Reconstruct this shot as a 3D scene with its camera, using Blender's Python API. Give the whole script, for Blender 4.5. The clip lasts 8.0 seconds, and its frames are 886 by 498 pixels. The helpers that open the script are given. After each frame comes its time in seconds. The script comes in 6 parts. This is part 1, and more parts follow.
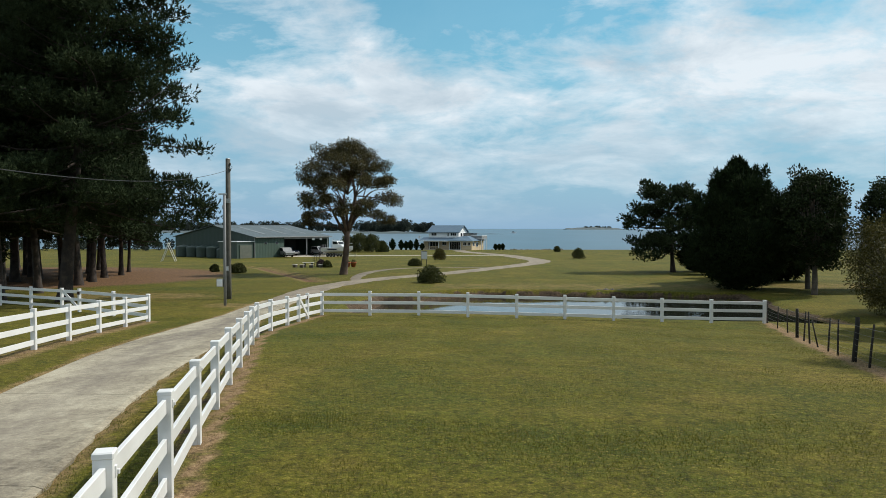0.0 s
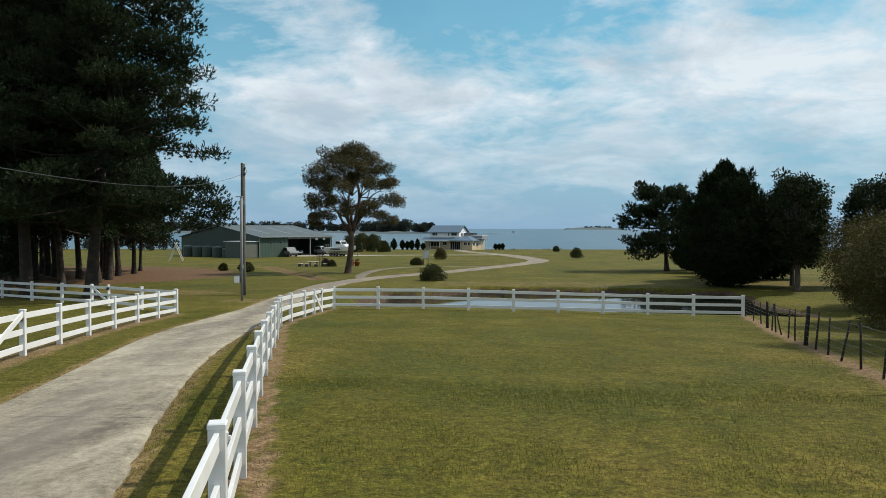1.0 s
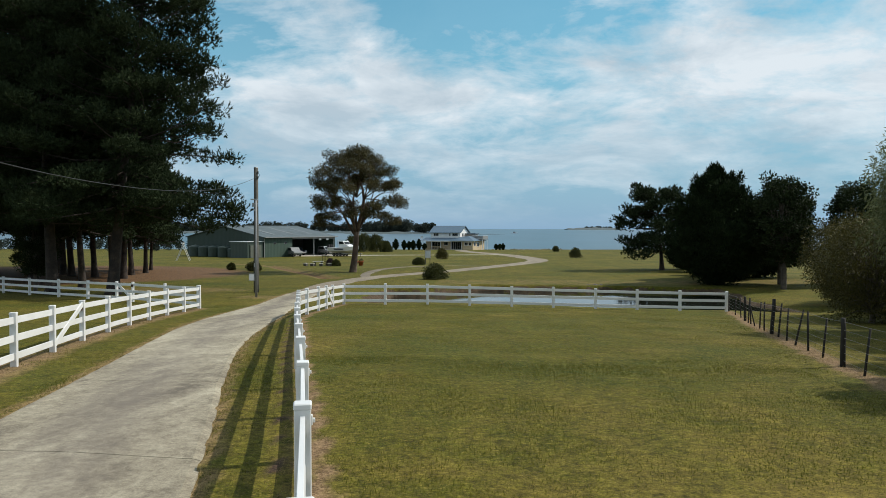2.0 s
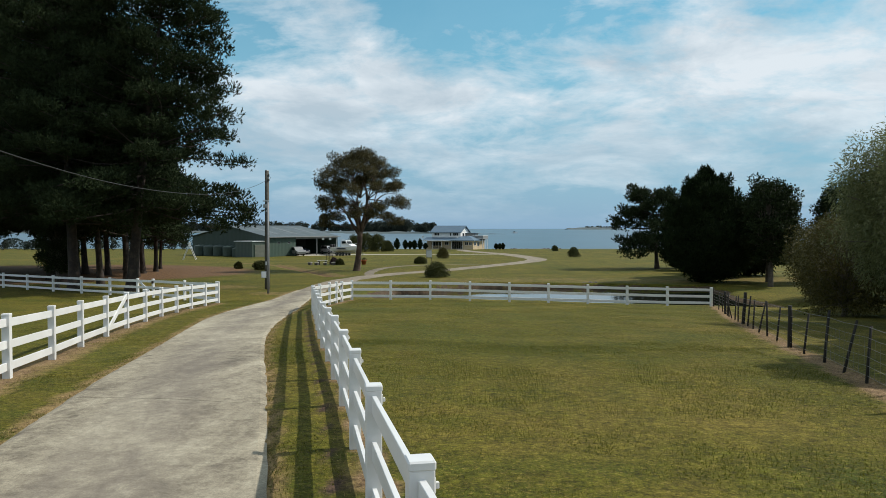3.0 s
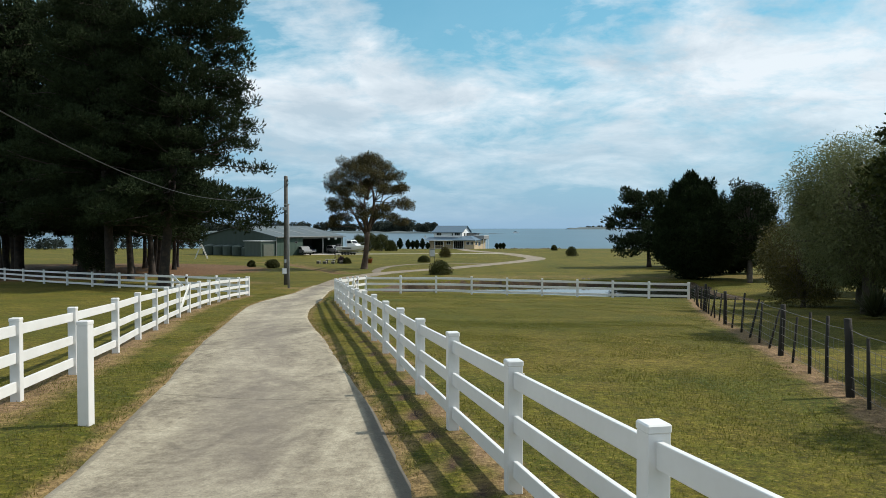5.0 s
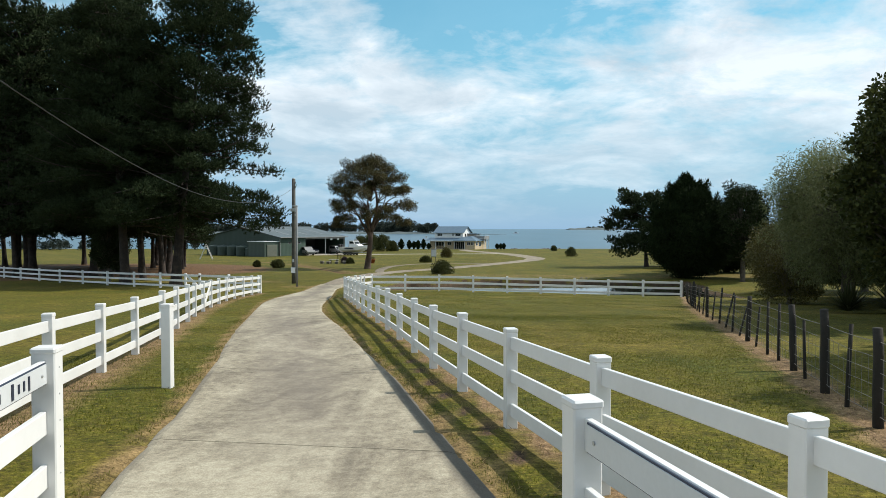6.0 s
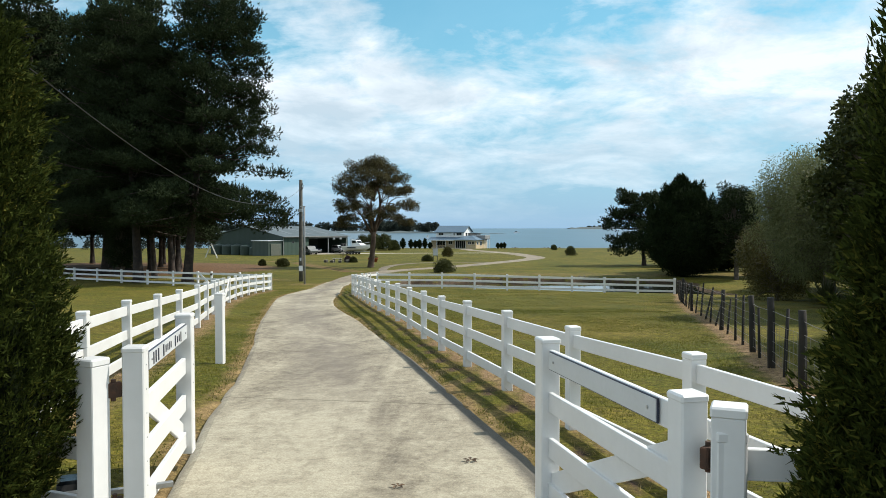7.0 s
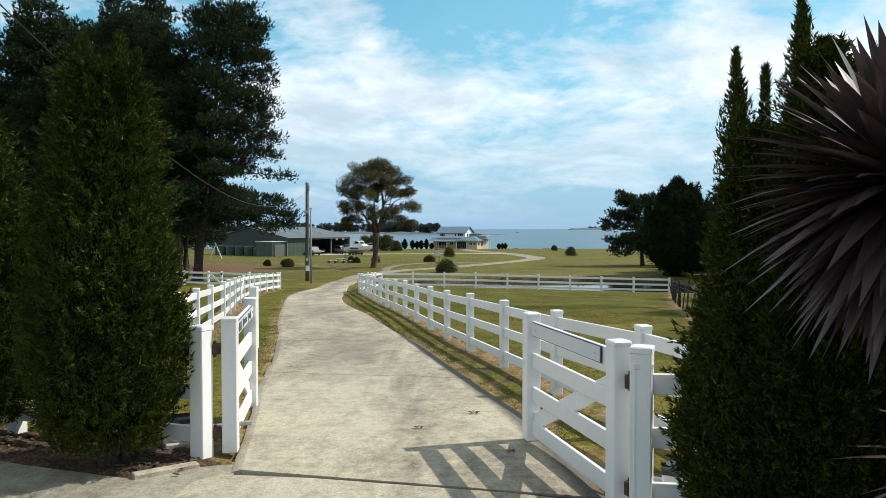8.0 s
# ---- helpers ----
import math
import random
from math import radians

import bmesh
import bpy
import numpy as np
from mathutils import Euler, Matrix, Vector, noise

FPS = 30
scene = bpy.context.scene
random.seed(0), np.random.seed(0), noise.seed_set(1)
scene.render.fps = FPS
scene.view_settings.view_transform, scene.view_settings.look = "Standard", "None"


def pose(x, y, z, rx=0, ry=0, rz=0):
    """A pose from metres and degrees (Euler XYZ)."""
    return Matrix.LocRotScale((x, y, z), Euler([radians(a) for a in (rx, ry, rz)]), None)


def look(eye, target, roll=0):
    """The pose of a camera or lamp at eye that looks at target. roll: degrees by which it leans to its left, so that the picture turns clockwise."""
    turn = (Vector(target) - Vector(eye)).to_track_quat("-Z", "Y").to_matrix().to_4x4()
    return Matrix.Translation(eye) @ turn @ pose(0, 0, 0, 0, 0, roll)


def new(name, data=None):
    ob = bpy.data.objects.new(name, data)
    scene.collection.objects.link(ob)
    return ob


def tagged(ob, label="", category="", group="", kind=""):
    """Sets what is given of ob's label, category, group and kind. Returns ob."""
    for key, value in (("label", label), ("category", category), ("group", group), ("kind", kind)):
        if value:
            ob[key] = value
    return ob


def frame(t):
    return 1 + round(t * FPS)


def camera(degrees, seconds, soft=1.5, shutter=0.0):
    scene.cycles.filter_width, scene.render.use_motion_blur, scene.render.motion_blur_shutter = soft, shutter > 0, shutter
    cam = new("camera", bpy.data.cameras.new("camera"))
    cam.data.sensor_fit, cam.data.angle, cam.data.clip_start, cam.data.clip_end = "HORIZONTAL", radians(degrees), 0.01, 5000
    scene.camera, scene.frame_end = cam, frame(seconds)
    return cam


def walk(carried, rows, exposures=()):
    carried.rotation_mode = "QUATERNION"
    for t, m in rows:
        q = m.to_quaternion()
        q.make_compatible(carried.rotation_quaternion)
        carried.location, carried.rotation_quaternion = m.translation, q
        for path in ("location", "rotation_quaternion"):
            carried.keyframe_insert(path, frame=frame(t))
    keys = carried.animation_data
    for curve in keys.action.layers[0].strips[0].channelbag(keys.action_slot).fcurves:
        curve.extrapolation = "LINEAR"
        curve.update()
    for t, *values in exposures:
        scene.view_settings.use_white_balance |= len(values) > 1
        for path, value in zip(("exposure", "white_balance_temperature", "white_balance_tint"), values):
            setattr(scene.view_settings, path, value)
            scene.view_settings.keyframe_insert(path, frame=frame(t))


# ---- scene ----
cam = camera(60.7, 8.0, 0.8)
PATH = [
    (0, (-0.499, 3.429, 4.917), (-0.594, 5.426, 4.861), -0.00),
    (0.5, (-0.494, 1.97, 4.921), (-0.589, 3.967, 4.865), -0.01),
    (1, (-0.467, 0.563, 4.936), (-0.563, 2.56, 4.88), -0.01),
    (1.5, (-0.463, -0.783, 4.949), (-0.56, 1.214, 4.894), -0.02),
    (3, (-0.409, -4.734, 4.981), (-0.508, -2.737, 4.925), -0.04),
    (3.5, (-0.383, -6.053, 4.972), (-0.482, -4.056, 4.917), -0.04),
    (4, (-0.365, -7.237, 5.003), (-0.466, -5.24, 4.946), -0.05),
    (4.5, (-0.361, -8.5, 5.038), (-0.463, -6.504, 4.981), -0.05),
    (6, (-0.423, -11.741, 5.061), (-0.526, -9.745, 5.006), -0.07),
    (6.5, (-0.439, -12.822, 5.081), (-0.544, -10.825, 5.025), -0.08),
    (7, (-0.442, -13.781, 5.099), (-0.547, -11.784, 5.042), -0.08),
    (7.5, (-0.449, -14.77, 5.111), (-0.556, -12.773, 5.055), -0.09),
    (8, (-0.436, -15.624, 5.122), (-0.544, -13.627, 5.067), -0.10),
]
walk(cam, [(t, look(eye, target, roll)) for t, eye, target, roll in PATH],
     [(0, -0.22), (1.5, -0.3), (3.5, -0.3), (4.5, -0.22), (6.0, -0.02), (6.5, 0.03), (8, 0.1)])

# ---- world, sun, exposure ----
SUN = Vector((1.0, 0.38, 1.08)).normalized()
sun_data = bpy.data.lights.new("sun", "SUN")
sun_data.energy, sun_data.angle, sun_data.color = 4.9, radians(0.6), (1.0, 0.95, 0.86)
sun_ob = new("sun", sun_data)
sun_ob.matrix_world = look(SUN * 60, (0, 0, 0))

world = bpy.data.worlds.new("sky")
scene.world = world
world.use_nodes = True
wt = world.node_tree
wt.nodes.clear()


def node(tree, kind, **inputs):
    n = tree.nodes.new(kind)
    for key, value in inputs.items():
        n.inputs[int(key[1:]) if key[0] == "i" and key[1:].isdigit() else key.replace("_", " ")].default_value = value
    return n


def maths(tree, op, a, b=None, clamp=False):
    n = tree.nodes.new("ShaderNodeMath")
    n.operation, n.use_clamp = op, clamp
    for i, v in enumerate((a, b)):
        if v is None:
            continue
        if isinstance(v, (int, float)):
            n.inputs[i].default_value = v
        else:
            tree.links.new(v, n.inputs[i])
    return n.outputs[0]


def ramp(tree, fac, stops, mode="LINEAR"):
    n = tree.nodes.new("ShaderNodeValToRGB")
    n.color_ramp.interpolation = mode
    el = n.color_ramp.elements
    while len(el) < len(stops):
        el.new(0.5)
    for e, (p, c) in zip(el, stops):
        e.position = p
        e.color = (c, c, c, 1) if isinstance(c, (int, float)) else (*c, 1)
    tree.links.new(fac, n.inputs[0])
    return n.outputs[0]


def blend(tree, fac, a, b, how="MIX"):
    n = tree.nodes.new("ShaderNodeMix")
    n.data_type, n.blend_type = "RGBA", how
    for sock, v in ((n.inputs[0], fac), (n.inputs[6], a), (n.inputs[7], b)):
        if isinstance(v, (int, float)):
            sock.default_value = v
        elif isinstance(v, tuple):
            sock.default_value = (*v, 1)
        else:
            tree.links.new(v, sock)
    return n.outputs[2]


def noise_of(tree, vec, scale, detail=4, rough=0.55, warp=0.0):
    n = node(tree, "ShaderNodeTexNoise", Scale=scale, Detail=detail, Roughness=rough, Distortion=warp)
    if vec is not None:
        tree.links.new(vec, n.inputs["Vector"])
    return n.outputs[0]


def make_sky():
    t = wt
    sky = t.nodes.new("ShaderNodeTexSky")
    sky.sky_type, sky.sun_disc = "NISHITA", False
    sky.sun_elevation, sky.sun_rotation = math.asin(SUN.z), math.atan2(SUN.x, SUN.y)
    sky.altitude, sky.air_density, sky.dust_density, sky.ozone_density = 0, 1.0, 0.6, 1.4
    co = t.nodes.new("ShaderNodeTexCoord")
    sep = t.nodes.new("ShaderNodeSeparateXYZ")
    t.links.new(co.outputs["Generated"], sep.inputs[0])
    up = maths(t, "ADD", maths(t, "MAXIMUM", sep.outputs[2], 0.0), 0.24)
    comb = t.nodes.new("ShaderNodeCombineXYZ")
    t.links.new(maths(t, "ADD", maths(t, "DIVIDE", sep.outputs[0], up), -0.31), comb.inputs[0])
    t.links.new(maths(t, "ADD", maths(t, "DIVIDE", sep.outputs[1], up), 0.42), comb.inputs[1])
    comb.inputs[2].default_value = 3.7
    big = noise_of(t, comb.outputs[0], 0.95, 8, 0.58, 0.45)
    fine = noise_of(t, comb.outputs[0], 3.6, 7, 0.62, 0.3)
    cover = maths(t, "ADD", maths(t, "MULTIPLY", big, 0.6), maths(t, "MULTIPLY", fine, 0.4))
    ahead = maths(t, "MAXIMUM", sep.outputs[1], 0.05)
    az, el = maths(t, "DIVIDE", sep.outputs[0], ahead), maths(t, "DIVIDE", sep.outputs[2], ahead)

    def swell(a0, e0, wa, we, amount):
        """A thicker or thinner stretch of the cloud sheet round one bearing and height."""
        da = maths(t, "DIVIDE", maths(t, "SUBTRACT", az, a0), wa)
        de = maths(t, "DIVIDE", maths(t, "SUBTRACT", el, e0), we)
        r2 = maths(t, "ADD", maths(t, "MULTIPLY", da, da), maths(t, "MULTIPLY", de, de))
        return maths(t, "MULTIPLY", maths(t, "POWER", 2.718, maths(t, "MULTIPLY", r2, -1.0)), amount)

    for a0, e0, wa, we, amount in ((-0.09, 0.28, 0.035, 0.045, -0.12), (0.035, 0.298, 0.07, 0.026, -0.13), (-0.36, 0.22, 0.07, 0.06, -0.05), (0.32, 0.2, 0.28, 0.09, 0.045),
                                   (-0.2, 0.2, 0.12, 0.04, 0.06), (-0.02, 0.2, 0.16, 0.05, 0.05), (-0.2, 0.29, 0.06, 0.05, 0.06), (0.12, 0.13, 0.3, 0.02, -0.03)):
        cover = maths(t, "ADD", cover, swell(a0, e0, wa, we, amount))
    low = ramp(t, sep.outputs[2], [(0.0, 0.0), (0.03, 0.3), (0.08, 0.62), (0.16, 1.0)])
    mask = maths(t, "MULTIPLY", ramp(t, cover, [(0.425, 0.08), (0.48, 0.52), (0.55, 0.97)]), low)
    shade = ramp(t, noise_of(t, comb.outputs[0], 1.7, 7, 0.6, 0.4), [(0.38, (7.0, 8.5, 9.7)), (0.58, (11.1, 12.1, 12.9))])
    tint = blend(t, 1.0, sky.outputs[0], (0.7, 1.75, 1.66), "MULTIPLY")
    haze = blend(t, ramp(t, sep.outputs[2], [(0.0, 0.95), (0.1, 0.75), (0.22, 0.25), (0.4, 0.0)]), tint, (3.9, 6.1, 8.7))
    col = blend(t, mask, haze, shade)
    bg = node(t, "ShaderNodeBackground", Strength=0.085)
    t.links.new(col, bg.inputs[0])
    t.links.new(bg.outputs[0], t.nodes.new("ShaderNodeOutputWorld").inputs[0])


make_sky()


# ---- materials ----
def surface(name, stops, scale=4.0, rough=0.7, bump=0.2, metal=0.0, fine=40.0, space="world", vary=0.0, detail=5, spec=0.5, bump_dist=0.02, grain=0.5):
    """Noise between colours at one scale, grain at another; space: world position or the object's own."""
    m = bpy.data.materials.new(name)
    m.use_nodes = True
    t = m.node_tree
    p = t.nodes["Principled BSDF"]
    vec = t.nodes.new("ShaderNodeNewGeometry").outputs["Position"] if space == "world" else t.nodes.new("ShaderNodeTexCoord").outputs["Object"]
    a = noise_of(t, vec, scale, detail, 0.6)
    g = noise_of(t, vec, fine, 3, 0.6)
    col = ramp(t, a, [(0.3 + 0.4 * i / max(1, len(stops) - 1), c) for i, c in enumerate(stops)])
    col = blend(t, grain, col, ramp(t, g, [(0.3, 0.55), (0.7, 1.0)]), "MULTIPLY")
    if vary:
        info = t.nodes.new("ShaderNodeObjectInfo").outputs["Random"]
        col = blend(t, 1.0, col, ramp(t, info, [(0, 1 - vary), (1, 1.0)]), "MULTIPLY")
    t.links.new(col, p.inputs["Base Color"])
    t.links.new(ramp(t, a, [(0.3, max(0.02, rough - 0.08)), (0.7, min(1, rough + 0.08))]), p.inputs["Roughness"])
    p.inputs["Metallic"].default_value = metal
    p.inputs["Specular IOR Level"].default_value = spec
    if bump:
        b = node(t, "ShaderNodeBump", Strength=bump, Distance=bump_dist)
        t.links.new(g, b.inputs["Height"])
        t.links.new(b.outputs[0], p.inputs["Normal"])
    return m


def foliage(name, dark, light, through_light=0.25, rough=0.6, tip=None, gloss=0.12):
    """Leaves: each its own shade, some light through them."""
    m = bpy.data.materials.new(name)
    m.use_nodes = True
    t = m.node_tree
    p = t.nodes["Principled BSDF"]
    geo = t.nodes.new("ShaderNodeNewGeometry")
    per = geo.outputs["Random Per Island"]
    patch = noise_of(t, geo.outputs["Position"], 0.9, 3)
    mix = maths(t, "ADD", maths(t, "MULTIPLY", per, 0.55), maths(t, "MULTIPLY", patch, 0.55))
    stops = [(0.15, dark), (0.75, light)] + ([(0.97, tip)] if tip else [])
    col = ramp(t, mix, stops)
    t.links.new(col, p.inputs["Base Color"])
    p.inputs["Roughness"].default_value = rough
    p.inputs["Specular IOR Level"].default_value = gloss
    tr = t.nodes.new("ShaderNodeBsdfTranslucent")
    t.links.new(col, tr.inputs[0])
    mx = t.nodes.new("ShaderNodeMixShader")
    mx.inputs[0].default_value = through_light
    t.links.new(p.outputs[0], mx.inputs[1])
    t.links.new(tr.outputs[0], mx.inputs[2])
    t.links.new(mx.outputs[0], t.nodes["Material Output"].inputs[0])
    return m


def ground_material():
    m = bpy.data.materials.new("grass_and_soil")
    m.use_nodes = True
    t = m.node_tree
    p = t.nodes["Principled BSDF"]
    pos = t.nodes.new("ShaderNodeNewGeometry").outputs["Position"]
    broad = noise_of(t, pos, 0.16, 5, 0.6, 0.3)
    mid = noise_of(t, pos, 1.3, 5, 0.65)
    blades = maths(t, "ADD", maths(t, "ADD", maths(t, "MULTIPLY", noise_of(t, pos, 34, 3, 0.7), 0.34), maths(t, "MULTIPLY", noise_of(t, pos, 13, 4, 0.75), 0.36)), maths(t, "MULTIPLY", noise_of(t, pos, 4.5, 5, 0.75), 0.3))
    col = ramp(t, maths(t, "ADD", maths(t, "MULTIPLY", broad, 0.6), maths(t, "MULTIPLY", mid, 0.4)),
               [(0.36, (0.07, 0.092, 0.008)), (0.5, (0.132, 0.123, 0.011)), (0.64, (0.215, 0.166, 0.028))])
    mp = t.nodes.new("ShaderNodeMapping")
    mp.inputs["Rotation"].default_value = (0, 0, radians(12))
    mp.inputs["Scale"].default_value = (1.0, 0.05, 1.0)
    t.links.new(pos, mp.inputs[0])
    stripes = noise_of(t, mp.outputs[0], 0.9, 2)
    col = blend(t, 0.55, col, ramp(t, stripes, [(0.38, 0.78), (0.62, 1.0)]), "MULTIPLY")

    flecks = ramp(t, noise_of(t, pos, 21, 3, 0.7), [(0.53, 0.0), (0.64, 0.75)])
    col = blend(t, flecks, col, (0.26, 0.2, 0.045))
    tufts = ramp(t, noise_of(t, pos, 8, 4, 0.75), [(0.38, 0.5), (0.52, 1.0), (0.64, 1.18)])
    col = blend(t, 0.8, col, tufts, "MULTIPLY")

    def attr(name):
        n = t.nodes.new("ShaderNodeAttribute")
        n.attribute_name = name
        return n.outputs["Fac"]

    edge = maths(t, "MULTIPLY", maths(t, "SUBTRACT", mid, 0.5), 0.9)
    dry = ramp(t, maths(t, "ADD", attr("dry"), edge), [(0.3, 0.0), (0.75, 1.0)])
    col = blend(t, dry, col, ramp(t, blades, [(0.3, (0.20, 0.13, 0.05)), (0.7, (0.36, 0.25, 0.115))]))
    soil = ramp(t, maths(t, "ADD", attr("soil"), edge), [(0.35, 0.0), (0.7, 1.0)])
    col = blend(t, soil, col, ramp(t, blades, [(0.3, (0.15, 0.09, 0.045)), (0.5, (0.28, 0.18, 0.095)), (0.72, (0.42, 0.31, 0.18))]))
    bank = ramp(t, attr("bank"), [(0.25, 0.0), (0.5, 1.0)])
    col = blend(t, bank, col, ramp(t, blades, [(0.3, (0.045, 0.032, 0.022)), (0.7, (0.17, 0.115, 0.07))]))
    duff = ramp(t, maths(t, "ADD", attr("duff"), edge), [(0.3, 0.0), (0.7, 1.0)])
    col = blend(t, duff, col, ramp(t, blades, [(0.3, (0.11, 0.06, 0.03)), (0.7, (0.26, 0.15, 0.075))]))
    # bark mulch in the beds; along the right fence dark soil and painted rail shade
    mulch = ramp(t, maths(t, "ADD", attr("mulch"), edge), [(0.35, 0.0), (0.6, 1.0)])
    col = blend(t, mulch, col, ramp(t, blades, [(0.3, (0.03, 0.02, 0.014)), (0.7, (0.16, 0.10, 0.065))]))
    col = blend(t, 0.9, col, ramp(t, blades, [(0.4, 0.22), (0.5, 0.66), (0.6, 1.1)]), "MULTIPLY")
    t.links.new(col, p.inputs["Base Color"])
    p.inputs["Roughness"].default_value = 0.9
    p.inputs["Specular IOR Level"].default_value = 0.15
    b = node(t, "ShaderNodeBump", Strength=0.8, Distance=0.05)
    t.links.new(blades, b.inputs["Height"])
    t.links.new(b.outputs[0], p.inputs["Normal"])
    return m


def concrete_material(name, light, mid_c, dark):
    m = bpy.data.materials.new(name)
    m.use_nodes = True
    t = m.node_tree
    p = t.nodes["Principled BSDF"]
    pos = t.nodes.new("ShaderNodeNewGeometry").outputs["Position"]
    mp = t.nodes.new("ShaderNodeMapping")
    mp.inputs["Rotation"].default_value = (0, 0, radians(-12))
    mp.inputs["Scale"].default_value = (1.0, 0.55, 1.0)
    t.links.new(pos, mp.inputs[0])
    along = t.nodes.new("ShaderNodeMapping")
    along.inputs["Rotation"].default_value = (0, 0, radians(-10))
    along.inputs["Scale"].default_value = (1.0, 0.22, 1.0)
    t.links.new(pos, along.inputs[0])
    a = noise_of(t, along.outputs[0], 0.75, 6, 0.65, 0.8)
    b = noise_of(t, mp.outputs[0], 2.6, 8, 0.75, 0.6)
    c = noise_of(t, pos, 7.0, 6, 0.8)
    g = noise_of(t, pos, 55, 4, 0.75)
    broom_map = t.nodes.new("ShaderNodeMapping")
    broom_map.inputs["Rotation"].default_value = (0, 0, radians(-14))
    broom_map.inputs["Scale"].default_value = (0.16, 1.0, 1.0)
    t.links.new(pos, broom_map.inputs[0])
    broom = noise_of(t, broom_map.outputs[0], 9, 6, 0.75, 0.4)
    f = maths(t, "ADD", maths(t, "ADD", maths(t, "MULTIPLY", a, 0.4), maths(t, "MULTIPLY", b, 0.3)), maths(t, "MULTIPLY", c, 0.3))
    col = ramp(t, f, [(0.39, dark), (0.475, mid_c), (0.565, light)])
    col = blend(t, 0.22, col, ramp(t, broom, [(0.34, (0.5, 0.46, 0.41)), (0.56, (1.0, 1.0, 0.98))]), "MULTIPLY")
    col = blend(t, 0.55, col, ramp(t, noise_of(t, pos, 19, 8, 0.85, 0.3), [(0.36, (0.48, 0.44, 0.39)), (0.54, (1.0, 1.0, 1.0))]), "MULTIPLY")
    col = blend(t, 0.6, col, ramp(t, g, [(0.34, 0.45), (0.6, 1.0)]), "MULTIPLY")
    spots = ramp(t, noise_of(t, pos, 11, 4, 0.6), [(0.66, 0.0), (0.74, 1.0)])
    col = blend(t, maths(t, "MULTIPLY", spots, 0.4), col, (0.07, 0.06, 0.045))
    tyre = t.nodes.new("ShaderNodeAttribute")
    tyre.attribute_name = "traffic"
    patchy = ramp(t, maths(t, "ADD", maths(t, "MULTIPLY", a, 0.5), maths(t, "MULTIPLY", b, 0.5)), [(0.38, 1.0), (0.62, 0.25)])
    col = blend(t, maths(t, "MULTIPLY", maths(t, "MULTIPLY", tyre.outputs["Fac"], patchy), 0.9), col, (0.15, 0.125, 0.1))
    at = t.nodes.new("ShaderNodeAttribute")
    at.attribute_name = "grime"
    edge = ramp(t, maths(t, "ADD", at.outputs["Fac"], maths(t, "MULTIPLY", maths(t, "SUBTRACT", c, 0.5), 0.9)), [(0.35, 0.0), (0.8, 0.85)])
    col = blend(t, edge, col, (0.06, 0.052, 0.042))
    t.links.new(col, p.inputs["Base Color"])
    p.inputs["Roughness"].default_value = 0.88
    bp = node(t, "ShaderNodeBump", Strength=0.45, Distance=0.012)
    t.links.new(maths(t, "ADD", g, maths(t, "MULTIPLY", c, 0.6)), bp.inputs["Height"])
    t.links.new(bp.outputs[0], p.inputs["Normal"])
    return m


def water_material(name, deep, rough, wave, strength, stretch=1.0):
    m = bpy.data.materials.new(name)
    m.use_nodes = True
    t = m.node_tree
    p = t.nodes["Principled BSDF"]
    pos = t.nodes.new("ShaderNodeNewGeometry").outputs["Position"]
    mp = t.nodes.new("ShaderNodeMapping")
    mp.inputs["Scale"].default_value = (1.0, stretch, 1.0)
    t.links.new(pos, mp.inputs[0])
    n = noise_of(t, mp.outputs[0], wave, 5, 0.6)
    big = noise_of(t, mp.outputs[0], wave * 0.04, 4, 0.5)
    t.links.new(ramp(t, big, [(0.35, tuple(c * 0.8 for c in deep)), (0.65, tuple(c * 1.2 for c in deep))]), p.inputs["Base Color"])
    p.inputs["Roughness"].default_value = rough
    p.inputs["IOR"].default_value = 1.33
    b = node(t, "ShaderNodeBump", Strength=strength, Distance=0.1)
    t.links.new(n, b.inputs["Height"])
    t.links.new(b.outputs[0], p.inputs["Normal"])
    return m


def ribbed(name, c1, c2, pitch, axis=0, rough=0.45, metal=0.0):
    """Ribbed steel sheet, ribs across one of the object's own axes."""
    m = surface(name, [c1, c2], 0.5, rough, 0.0, metal, 12, "object", 0.0)
    t = m.node_tree
    sep = t.nodes.new("ShaderNodeSeparateXYZ")
    t.links.new(t.nodes.new("ShaderNodeTexCoord").outputs["Object"], sep.inputs[0])
    w = maths(t, "SINE", maths(t, "MULTIPLY", sep.outputs[axis], 2 * math.pi / pitch))
    b = node(t, "ShaderNodeBump", Strength=0.5, Distance=0.02)
    t.links.new(w, b.inputs["Height"])
    t.links.new(b.outputs[0], t.nodes["Principled BSDF"].inputs["Normal"])
    return m


GROUND = ground_material()
CONCRETE = concrete_material("weathered_concrete", (0.49, 0.44, 0.328), (0.32, 0.278, 0.2), (0.13, 0.107, 0.076))
GRAVEL = concrete_material("pale_gravel", (0.33, 0.275, 0.205), (0.25, 0.205, 0.15), (0.165, 0.135, 0.095))
SLAB = surface("pale_concrete", [(0.42, 0.39, 0.33), (0.55, 0.51, 0.44)], 1.2, 0.85)
VINYL = surface("white_vinyl", [(0.70, 0.70, 0.69), (0.77, 0.77, 0.76)], 1.6, 0.38, 0.03, 0, 14, "world", 0.05, grain=0.07)
DIRTY_VINYL = surface("scuffed_white_vinyl", [(0.60, 0.58, 0.53), (0.80, 0.79, 0.77)], 3, 0.45, 0.05, 0, 18)
SEA = water_material("sea_water", (0.028, 0.075, 0.11), 0.3, 0.5, 0.35, 0.35)
POND = water_material("pond_water", (0.016, 0.018, 0.014), 0.03, 1.6, 0.035)
